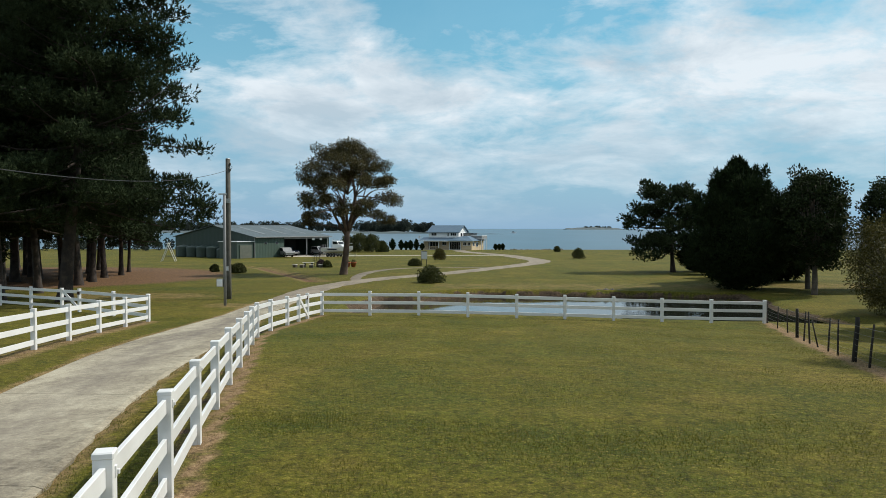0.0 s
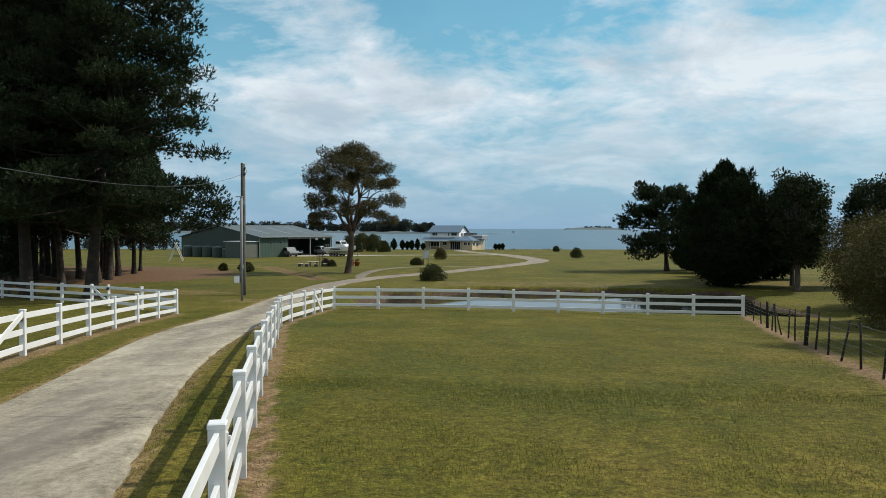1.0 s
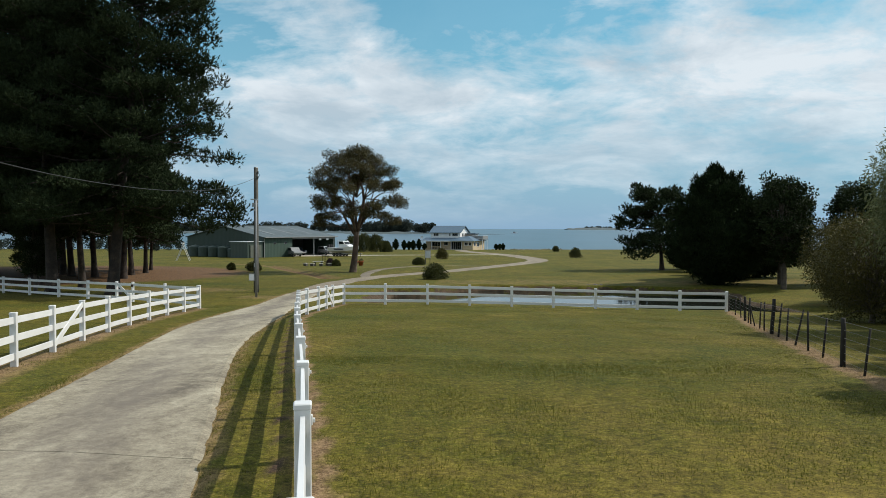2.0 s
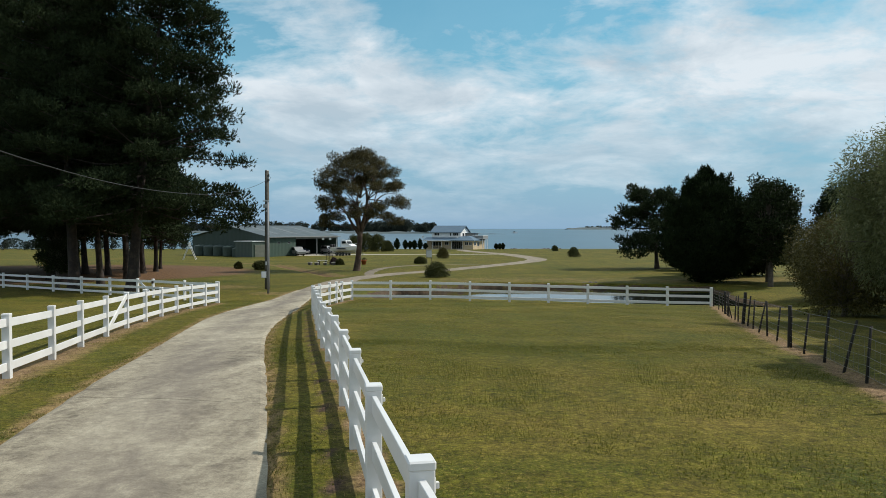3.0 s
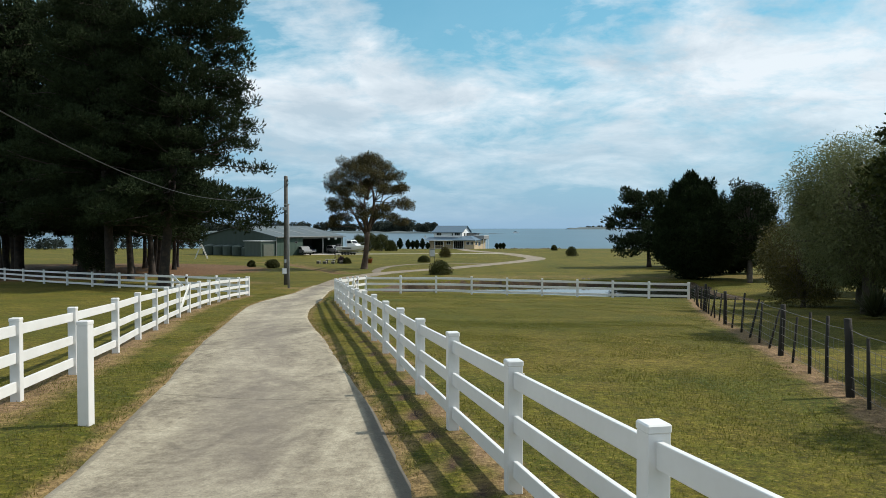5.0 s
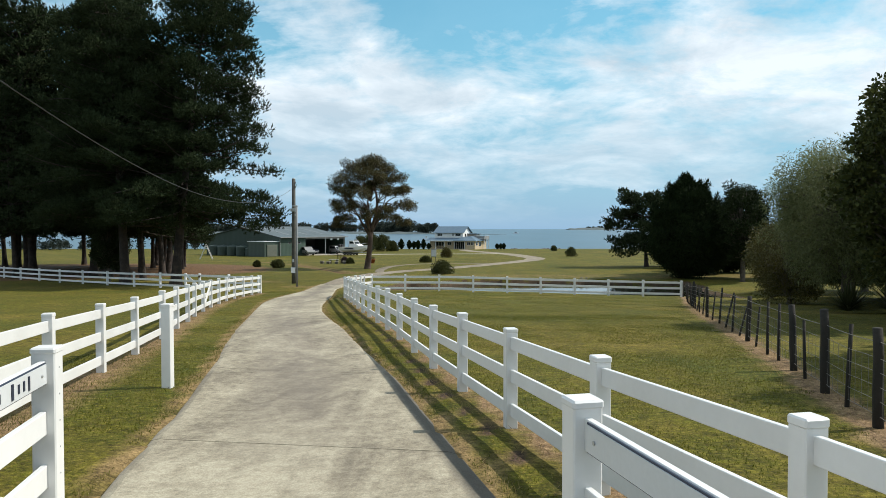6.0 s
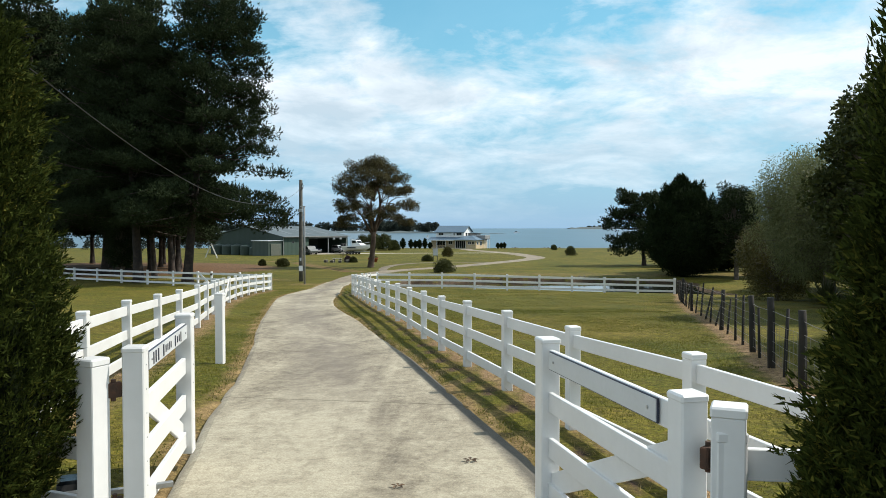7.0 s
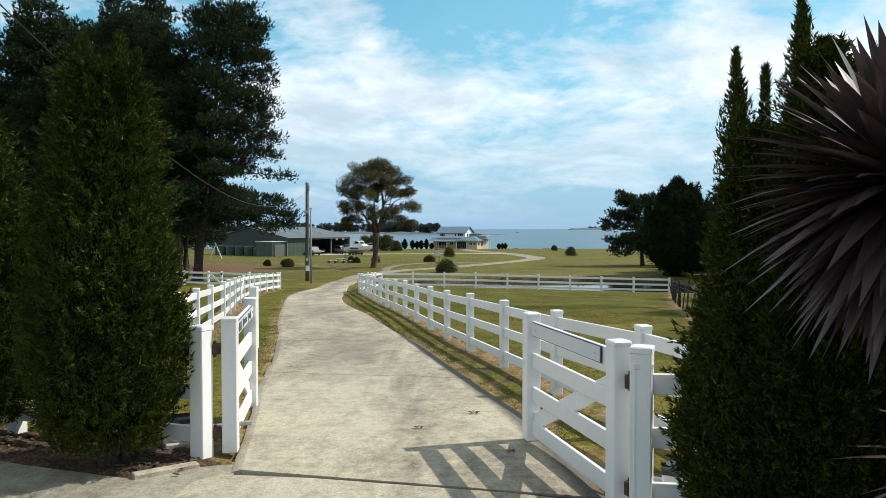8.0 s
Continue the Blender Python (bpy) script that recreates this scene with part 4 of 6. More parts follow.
def cypress(seed, height, width, n, belly=0.3, tips=0.5):
    """A dense dark cone of foliage down to the ground, with uneven flanks and upright sprays."""
    rng = np.random.default_rng(seed)

    def prof(u):
        return min(1, u / belly) ** 0.45 if u < belly else max(0.0, 1 - ((u - belly) / (1 - belly)) ** 1.85) ** 0.82

    cs, rs = [], []
    for i in range(n):
        u = (i + 0.5) / n
        a = i * 2.39996
        lump = 1 + 0.22 * noise.noise((math.cos(a) * 1.6, math.sin(a) * 1.6, u * 5 + seed)) + 0.1 * noise.noise((math.cos(a) * 4, math.sin(a) * 4, u * 12 + seed))
        r = width * (prof(u) * 0.97 + 0.03) * lump * rng.uniform(0.82, 1.06)
        s = width * 0.19 * rng.uniform(0.55, 1.35) * (0.6 + 0.4 * prof(u))
        c = Vector((math.cos(a) * (r - s * 0.5), math.sin(a) * (r - s * 0.5), 0.3 + u * (height - 0.6)))
        cs.append(c[:])
        rs.append((s, s, s * 1.1))
        if rng.random() < 0.4:
            cs.append((c * 1.0 + Vector((math.cos(a) * s * 0.5, math.sin(a) * s * 0.5, s * rng.uniform(0.9, 1.5))))[:])
            rs.append((s * 0.38, s * 0.38, s * 0.8))
    wood = Shape().tube([(0, 0, -0.4), (0, 0, height * 0.4), (0, 0, height * 0.93)], [0.32, 0.2, 0.04], 8)
    # inner shell, its near-black colour standing for shade within the crown
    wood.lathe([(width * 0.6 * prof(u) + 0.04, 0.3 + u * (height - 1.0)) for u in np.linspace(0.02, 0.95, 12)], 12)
    return wood.mesh("trunk", True), clumps("foliage", cs, rs, 120, 0.32, 0.05, rng, tips, 0.4, False)


put_tree("cypress_tree", cypress(4, 9.4, 3.8, 330, 0.3, 0.9), SHADE_CORE, CYPRESS, 19.3, 62.0, 0.4, "dense dark green cypress reaching the grass")
put_tree("cypress_tree", cypress(6, 8.6, 3.4, 230), SHADE_CORE, CYPRESS, 22.6, 69.0, 1.4, "dense dark green cypress in the tree row")
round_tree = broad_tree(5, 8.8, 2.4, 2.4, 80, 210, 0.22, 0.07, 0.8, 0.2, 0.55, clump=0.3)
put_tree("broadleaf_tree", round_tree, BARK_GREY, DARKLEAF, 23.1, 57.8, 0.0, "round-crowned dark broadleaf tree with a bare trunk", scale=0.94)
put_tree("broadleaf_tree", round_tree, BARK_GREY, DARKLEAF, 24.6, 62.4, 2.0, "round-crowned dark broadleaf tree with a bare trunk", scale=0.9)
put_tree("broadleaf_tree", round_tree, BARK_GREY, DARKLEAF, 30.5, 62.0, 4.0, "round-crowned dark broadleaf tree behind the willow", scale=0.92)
willow = broad_tree(9, 7.0, 3.4, 2.0, 150, 620, 0.17, 0.018, 1.25, 0.3, 0.5, droop=0.55, split=1.8, clump=0.24)
put_tree("willow_tree", willow, BARK_GREY, WILLOW, 16.6, 24.4, 0.0, "silvery green weeping willow on the lawn")
put_tree("willow_tree", willow, BARK_GREY, WILLOW, 21.5, 30.0, 2.1, "silvery green weeping willow on the lawn", scale=0.95)
gold = broad_tree(16, 5.0, 2.5, 0.5, 60, 420, 0.17, 0.024, 1.1, 0.14, 0.5, droop=0.6, clump=0.3)
put_tree("small_tree", gold, BARK_GREY, GOLD, 17.6, 33.6, 0.0, "small weeping tree with yellowing autumn leaves", scale=0.92)
put_tree("small_tree", gold, BARK_GREY, GOLD, 22.0, 45.0, 2.4, "small weeping tree with yellowing autumn leaves")
oak = broad_tree(12, 7.5, 2.7, 1.2, 150, 230, 0.16, 0.055, 0.8, 0.18, 0.45, clump=0.18)
put_tree("broadleaf_tree", oak, BARK_GREY, OAK, 13.3, 11.8, 0.0, "broadleaf tree with loose dark green leaves")


put_tree("broadleaf_tree", round_tree, BARK_GREY, SHRUB, -29.9, 46.6, 1.0, "small leafy green tree under the tall pines", scale=0.58)
# trees added mostly out of view for shade; a few implied by lawn shadows
for x, y, turn, sc in ((22.8, 38.0, 3.3, 1.0), (16.6, 15.6, 4.4, 1.15), (15.2, 4.2, 0.4, 1.2), (19.0, 20.4, 5.2, 1.2), (14.2, -3.4, 2.8, 1.1), (11.4, 0.9, 1.0, 0.95), (17.8, 7.6, 2.2, 1.1), (20.5, 14.5, 3.9, 1.15), (27.0, 40.0, 0.5, 1.2), (29.0, 48.0, 2.5, 1.2), (24.5, 20.0, 0.7, 1.15), (25.5, 27.0, 3.0, 1.2), (24.5, 34.5, 1.7, 1.15), (28.5, 33.0, 5.0, 1.3)):
    put_tree("broadleaf_tree", oak, BARK_GREY, OAK, x, y, turn, "added broadleaf tree, mostly out of view, shading the lawn", scale=sc)


def thuja(seed, height, width, leaders, taper=2.1):
    """A clipped-looking column of flat sprays, with one or more leaders."""
    rng = np.random.default_rng(seed)
    core = Shape()

    def prof(u):
        foot = 0.6 + 0.4 * math.sin(min(1, u / 0.28) * math.pi / 2)
        if taper > 2:
            return foot * (1 - 0.58 * max(0, (u - 0.2) / 0.8) ** 1.2) * math.sqrt(max(0.08, 1 - max(0, (u - 0.8) / 0.2) ** 2.5))
        return foot * (1 - max(0, (u - 0.12) / 0.88) ** taper * 0.95)

    # dark shell behind the sprays stands in for shade between them
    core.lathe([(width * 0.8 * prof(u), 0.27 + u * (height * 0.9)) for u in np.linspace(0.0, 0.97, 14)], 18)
    stem = Shape()
    stem.tube([(0, 0, -0.3), (0, 0, 0.05), (0, 0, 0.6)], [0.11, 0.085, 0.07], 12)
    stem.tube([(0.1, 0.07, -0.3), (0.12, 0.09, 0.6)], [0.05, 0.04], 10)
    n = int(68000 * height * width / 2.4)
    u = rng.random(n) ** 0.9
    a = rng.uniform(0, 2 * math.pi, n)
    lump = np.array([noise.noise((math.cos(q) * 2.4, math.sin(q) * 2.4, w * height * 0.9 + seed)) + 0.7 * noise.noise((math.cos(q) * 6, math.sin(q) * 6, w * height * 2.2 + seed)) for q, w in zip(a.tolist(), u.tolist())])
    frond = np.abs(np.sin(a * 17 + 3.2 * lump + seed) * np.cos(u * height * 7.5 + a * 5))
    r = width * np.array([prof(w) for w in u]) * (0.9 + 0.2 * lump + 0.11 * frond) * rng.uniform(0.86, 1.04, n)
    at = np.stack([r * np.cos(a), r * np.sin(a), 0.16 + u * height * 0.95], 1)
    out = np.stack([np.cos(a), np.sin(a), np.zeros(n)], 1)
    way = out * 0.55 + rng.normal(size=(n, 3)) * 0.3 + np.array([0, 0, 0.75])
    m, per = int(2300 * height * width / 2.4), 46
    fu, fa = rng.random(m) ** 0.9 * 0.97, rng.uniform(0, 2 * math.pi, m)
    fr = width * np.array([prof(w) for w in fu]) * rng.uniform(0.86, 1.0, m)
    foot = np.stack([fr * np.cos(fa), fr * np.sin(fa), 0.16 + fu * height * 0.95], 1)
    fdir = np.stack([np.cos(fa) * 0.75, np.sin(fa) * 0.75, np.full(m, 0.6)], 1) + rng.normal(size=(m, 3)) * 0.3
    q = np.tile(rng.random(per), m)[:, None]
    flen = np.repeat(rng.uniform(0.07, 0.19, m) * (1 if taper > 2 else 0.75), per)[:, None]
    fan_at = np.repeat(foot, per, 0) + np.repeat(fdir, per, 0) * q * flen + rng.normal(size=(m * per, 3)) * 0.026 * (1.15 - q)
    at = np.concatenate([at, fan_at])
    way = np.concatenate([way, np.repeat(fdir, per, 0) + rng.normal(size=(m * per, 3)) * 0.5])
    for (dx, dy, h, w) in leaders:
        k = int(2600 * w / 0.15)
        q = rng.random(k)
        b = rng.uniform(0, 2 * math.pi, k)
        rr = w * (1 - q) ** 0.6 * (0.9 + 0.35 * np.sin(q * 11 + dx * 40)) * rng.uniform(0.25, 1.1, k)
        at = np.concatenate([at, np.stack([dx * (0.6 + 0.4 * q) + rr * np.cos(b), dy * (0.6 + 0.4 * q) + rr * np.sin(b), height * 0.7 + q * (h - height * 0.7)], 1)])
        way = np.concatenate([way, np.stack([np.cos(b) * 0.5, np.sin(b) * 0.5, np.ones(k)], 1) + rng.normal(size=(k, 3)) * 0.3])
    way /= np.linalg.norm(way, axis=1, keepdims=True)
    return stem.mesh("trunk", True), core.mesh("twig_core", True), leaf_mesh("sprays", at, way, rng.uniform(0.02, 0.052, len(at)), rng.uniform(0.0045, 0.0085, len(at)), rng)


for x, y, turn, seed, h, w, taper, leaders, label in [
        (-3.65, -9.35, 0.0, 2, 3.45, 0.61, 4.5, [(-0.25, 0, 3.62, 0.16), (0.1, 0.1, 3.7, 0.2), (0.35, -0.1, 3.5, 0.18), (-0.05, -0.2, 3.6, 0.16)], "broad columnar thuja with yellow-green tips beside the gate"),
        (-5.32, -8.75, 0.0, 7, 3.05, 0.68, 4.5, [(0.2, 0, 3.3, 0.18), (-0.2, 0.1, 3.2, 0.18)], "columnar thuja with yellow-green tips in the mulch bed"),
        (1.25, -10.85, 0.0, 5, 2.6, 0.5, 1.15, [(-0.14, 0.0, 3.1, 0.17), (-0.11, 0.05, 2.9, 0.2), (0.06, 0.05, 3.02, 0.12)], "narrow dark thuja with a thin leader beside the gate"),
        (1.56, -11.05, 0.0, 9, 3.1, 0.55, 1.25, [(-0.14, 0.0, 3.45, 0.14), (-0.12, 0.05, 3.25, 0.2)], "tall narrow dark thuja beside the red cordyline"),
        # extra thuja, mostly hidden, added to shade its neighbours and fill the dark
        (2.35, -11.0, 0.0, 13, 2.3, 0.6, 1.3, [(0.0, 0.0, 2.5, 0.15)], "added hidden thuja deepening the shade behind the red cordyline")]:
    stem, shade_shell, sprays = thuja(seed, h, w, leaders, taper)
    bush = put_tree("thuja", (stem, sprays), BARK_PINE, THUJA, x, y, turn, label, "conifer", "gate conifers")
    part("twig_core", shade_shell, SHADE_CORE, bush, "", None, False, True)

low_cypress = cypress(17, 4.6, 2.6, 120, 0.35, 0.4)
for x, y, turn, sc in ((23.6, 77.0, 0.3, 0.9), (24.0, 85.0, 1.9, 0.85), (24.6, 92.0, 3.0, 0.8), (26.5, 73.0, 4.0, 1.5)):
    put_tree("cypress_tree", low_cypress, SHADE_CORE, CYPRESS, x, y, turn, "low dense dark cypress in the tree row", scale=sc)


# ---- entrance gates ----
def bar_between(a, b, h, t, bevel=0.004):
    a, b = Vector(a), Vector(b)
    L = (b - a).length
    return Shape().box((0, -t / 2, -h / 2), (L, t / 2, h / 2), bevel), span(a, b) @ Matrix.Diagonal((1 / L, 1, 1, 1))


def entrance_gate(hinge, free, z_h, z_f, face, label):
    """A leaf with two stiles, four rails, crossed braces and a sign on the top rail; face: side of the sign."""
    h, f = Vector((*hinge, z_h)), Vector((*free, z_f))
    g = thing("entrance_gate", h, label, "gate", "entrance gates")
    for p in (h, f):
        s = Shape().box((-0.068, -0.068, -1.21), (0.068, 0.068, -0.015), 0.008)
        s.box((-0.073, -0.073, -0.035), (0.073, 0.073, 0.006), 0.01)
        st = part("stile", s, VINYL, g, "", Matrix.Translation(p) @ Matrix.Rotation(math.atan2(f.y - h.y, f.x - h.x), 4, "Z"))
        screw = Shape()
        for k in range(7):
            screw.lathe([(0.006, 0), (0.004, 0.003)], 8, Matrix.Translation((0, -0.0685, -0.12 - 0.16 * k)) @ Matrix.Rotation(radians(90), 4, "X"))
        part("screw", screw, STEEL, st, "", PLACED[st])
    d = (f - h).normalized()
    n = Vector((d.y, -d.x, 0)) * face
    for z in (-0.14, -0.44, -0.76, -1.08):
        s, m = bar_between(h + d * 0.05 + Vector((0, 0, z)), f - d * 0.05 + Vector((0, 0, z)), 0.14, 0.036)
        part("rail", s, VINYL, g, "", m)
    s, m = bar_between(h + d * 0.05 + Vector((0, 0, -0.3)) - n * 0.02, f - d * 0.05 + Vector((0, 0, -1.03)) - n * 0.02, 0.15, 0.03)
    part("brace", s, VINYL, g, "", m)
    L = (f - h).length
    a, b = h + d * (L * 0.12) + Vector((0, 0, -0.135)) + n * 0.03, h + d * (L * 0.93) + Vector((0, 0, -0.135)) + n * 0.03
    s, m = bar_between(a, b, 0.13, 0.01, 0.002)
    board = part("sign_panel", s, NAVY, g, "dark-edged pale sign panel", m)
    W = (b - a).length
    face_s = Shape().box((0.008, -0.003, -0.057), (W - 0.008, 0.003, 0.057))
    off = Matrix.Translation(n * 0.0075)
    part("sign_face", face_s, SIGN_FACE, board, "", off @ m)
    for u in (0.06, 0.94):
        part("screw", Shape().lathe([(0.009, -0.004), (0.009, 0.002), (0.004, 0.005)], 10, Matrix.Rotation(radians(90), 4, "X")), STEEL, board, "", Matrix.Translation(n * 0.013) @ m @ Matrix.Translation((W * u, 0, 0.0)))
    return g, board, m, W, n


entrance_gate((0.525, -10.17), (0.015, -8.42), 4.315, 4.315, -1, "open white vinyl gate leaf with crossed braces and blank sign")
left_gate = entrance_gate((-2.72, -8.95), (-3.03, -7.35), 4.32, 4.35, 1, "open white vinyl gate leaf with crossed braces and lettered sign")
# writing on the sign, as plain bars
_, board, m, W, n = left_gate
u = 0.12
for w, h in ((0.035, 0.085), (0.05, 0.085), (0.045, 0.085), (-0.06, 0), (0.05, 0.085), (0.035, 0.055), (0.035, 0.05), (0.02, 0.06), (0.035, 0.05), (-0.06, 0), (0.055, 0.085), (0.04, 0.05), (0.04, 0.055), (0.04, 0.08)):
    if w > 0:
        part("letter_bar", Shape().box((u, -0.002, -h / 2), (u + w * 0.45, 0.002, h / 2)), NAVY, board, "dark blue letter bar", Matrix.Translation(n * 0.0135) @ m)
    u += abs(w) + 0.028


def gate_post(x, y, top, label):
    z = land(x, y)
    g = thing("gate_post", (x, y, z), label, "post", "gate posts")
    part("shaft", post_mesh(top - z, 0.072, "shaft"), None, g, "", Matrix.Translation((x, y, z)) @ Matrix.Rotation(radians(-20), 4, "Z"))
    return g


gl = gate_post(-2.93, -9.1, 4.27, "white vinyl gate post at the drive's edge")
gr = gate_post(0.645, -10.4, 4.315, "white vinyl gate post with dark hinge")
single("bollard_post", post_mesh(1.24, 0.066, "bollard_post"), VINYL, "single white vinyl post beside the drive", "post", m=Matrix.Translation((-4.83, -1.38, land(-4.83, -1.38) - 0.06)))
for g, x, y, z in ((gl, -2.83, -9.03, 4.05), (gl, -2.83, -9.03, 3.3), (gr, 0.59, -10.29, 4.05), (gr, 0.59, -10.29, 3.3)):
    part("hinge", Shape().box((-0.05, -0.02, -0.05), (0.05, 0.02, 0.05), 0.006).tube([(0, 0, -0.07), (0, 0, 0.07)], 0.016, 8), RUST, g, "rusty steel hinge", Matrix.Translation((x, y, z)) @ Matrix.Rotation(radians(45), 4, "Z"))
board_fence([(-2.93, -9.1), (-5.05, -8.42), (-7.2, -7.7), (-9.4, -7.0)], "white vinyl wing fence behind the thujas", (0.2, 0.575, 0.945), name="wing_fence")
board_fence([(0.645, -10.4), (2.9, -10.6), (5.1, -10.9)], "white vinyl wing fence behind the thujas", (0.2, 0.575, 0.945), name="wing_fence")


def gate_motor(x, y, turn, label):
    z = land(x, y)
    g = thing("gate_motor", Matrix.Translation((x, y, z)) @ Matrix.Rotation(turn, 4, "Z"), label, "gate motor", "gate motors")
    part("base", Shape().box((-0.2, -0.13, 0), (0.2, 0.13, 0.06), 0.01), SLAB, g, "", None, False, True)
    part("cover", Shape().box((-0.15, -0.09, 0.06), (0.15, 0.09, 0.27), 0.025), WHITE, g, "", None, False, True)
    part("lid", Shape().box((-0.155, -0.095, 0.21), (0.155, 0.095, 0.29), 0.02), GLASS, g, "dark plastic lid", None, False, True)
    part("arm", Shape().box((0.15, -0.02, 0.13), (0.6, 0.02, 0.17), 0.005), STEEL, g, "", None, False, True)


gate_motor(-3.22, -8.72, 0.5, "small white gate motor box beside the gate post")
gate_motor(1.02, -10.1, 2.6, "small white gate motor box beside the gate post")


# ---- wire fence ----
def wire_fence():
    rng = random.Random(3)
    x0, y0 = WIRE_FENCE[0]
    f = thing("wire_fence", (x0, y0, land(x0, y0)), "dark timber post and wire fence with bare soil below", "fence")
    thick = Shape().tube([(0, 0, -0.3), (0, 0, 0.4), (0.01, 0, 0.8), (0.0, 0, 1.1)], [0.06, 0.058, 0.055, 0.052], 9).mesh("post", True)
    thin = Shape().tube([(0, 0, -0.3), (0, 0, 0.5), (0.008, 0, 1.02)], [0.03, 0.027, 0.024], 6).mesh("batten", True)
    thick.materials.append(DARKWOOD), thin.materials.append(DARKWOOD)
    heads = []
    for i, (x, y) in enumerate(WIRE_FENCE):
        strong = i % 3 == 0 or i > 13
        lean = Matrix.Rotation(radians(rng.uniform(-4, 4)), 4, "Y") @ Matrix.Rotation(radians(rng.uniform(-3, 3)), 4, "X")
        z = land(x, y)
        part("post" if strong else "batten", thick if strong else thin, None, f, "", Matrix.Translation((x, y, z)) @ lean @ Matrix.Scale(rng.uniform(0.93, 1.07), 4))
        heads.append(Vector((x, y, z)))
        if i + 1 < len(WIRE_FENCE) and i > 2:
            x1, y1 = WIRE_FENCE[i + 1]
            u = rng.uniform(0.4, 0.6)
            bx, by = x + (x1 - x) * u, y + (y1 - y) * u
            tilt = rng.choice((-14, -4, 0, 3, 5, 12)) + rng.uniform(-2, 2)
            part("batten", thin, None, f, "", Matrix.Translation((bx, by, land(bx, by))) @ Matrix.Rotation(radians(tilt), 4, "Y") @ Matrix.Scale(rng.uniform(0.85, 1.05), 4))
    for h in (0.13, 0.29, 0.45, 0.61, 0.77, 0.95):
        pts = []
        for a, b in zip(heads, heads[1:]):
            for k in range(4):
                u = k / 4
                pts.append(a.lerp(b, u) + Vector((0, 0, h - 0.02 * math.sin(u * math.pi) + rng.uniform(-0.006, 0.006))))
        pts.append(heads[-1] + Vector((0, 0, h)))
        part("wire", Shape().tube(pts, 0.0035 if h < 0.9 else 0.005, 4), WIRE, f)
    mesh_wire = Shape()
    for a, b in zip(heads[10:], heads[11:]):
        for k in range(9):
            p = a.lerp(b, (k + 0.5) / 9)
            mesh_wire.tube([p + Vector((0, 0, 0.12)), p + Vector((0.005, 0, 0.77))], 0.0025, 3, False)
    tagged(part("wire_netting", mesh_wire, WIRE, f), kind="stuff")


wire_fence()


# ---- power pole and line ----
def power_pole():
    x, y = -15.35, 47.6
    z = land(x, y)
    p = thing("power_pole", (x, y, z), "weathered grey timber power pole on the grass", "power pole")
    part("pole", Shape().tube([(0.0, 0, -0.5), (0, 0, 2), (0.02, 0, 5), (0.03, 0, 8.3)], [0.18, 0.17, 0.15, 0.135], 12), POLEWOOD, p, "", None, True, True)
    part("top_cap", Shape().lathe([(0.14, 8.29), (0.13, 8.32), (0.02, 8.35)], 12, Matrix.Translation((0.03, 0, 0))), STEEL, p, "", None, False, True)
    for q in (8.0, 7.65):
        part("insulator", Shape().lathe([(0.02, -0.07), (0.05, -0.05), (0.035, 0), (0.05, 0.04), (0.015, 0.07)], 10, Matrix.Translation((0.18, -0.05, q))), STONE, p, "dark ceramic insulator", None, True, True)
    ring = [(0.19 + 0.1 * math.cos(a), -0.05, 7.8 + 0.1 * math.sin(a)) for a in np.linspace(0, 6.1, 14)]
    part("wire_loop", Shape().tube(ring, 0.014, 5), CABLE, p, "", None, True, True)
    part("bracket", Shape().box((-0.2, -0.2, 5.7), (0.2, -0.12, 5.95), 0.01), STEEL, p, "", None, False, True)
    part("plate", Shape().box((-0.07, -0.19, 1.7), (0.07, -0.17, 1.95), 0.004), SIGN_FACE, p, "small pale plate", None, False, True)
    x, y = -13.92, 42.8
    z = land(x, y)
    s = thing("service_pole", (x, y, z), "slim grey steel service pole with a meter box", "pole")
    part("pole", Shape().tube([(0, 0, -0.4), (0, 0, 3), (0.01, 0, 5.9)], [0.075, 0.075, 0.07], 12), GREY, s, "", None, True, True)
    part("cap", Shape().box((-0.3, -0.06, 5.86), (0.1, 0.06, 5.93), 0.01), STEEL, s, "", None, False, True)
    part("bracket", Shape().box((-0.12, -0.05, 5.2), (0.0, 0.05, 5.3), 0.01), STEEL, s, "", None, False, True)
    box = part("meter_box", Shape().box((-0.42, -0.12, 1.0), (-0.08, 0.1, 1.42), 0.015), GREY, s, "pale grey meter box", None, False, True)
    part("box_door", Shape().box((-0.40, -0.128, 1.02), (-0.10, -0.12, 1.40), 0.003), WHITE, box, "", PLACED[s])


power_pole()
line_pts = []
for i in range(53):
    y = 47.5 - i * 1.33
    line_pts.append((-15.3 + 0.160 * (47.6 - y), y, 6.15 + (0.0039 if y < 16 else 0.0022) * (16 - y) ** 2))
single("power_line", Shape().tube(line_pts, 0.011, 5), CABLE, "black overhead cable sagging from the power pole", "cable")


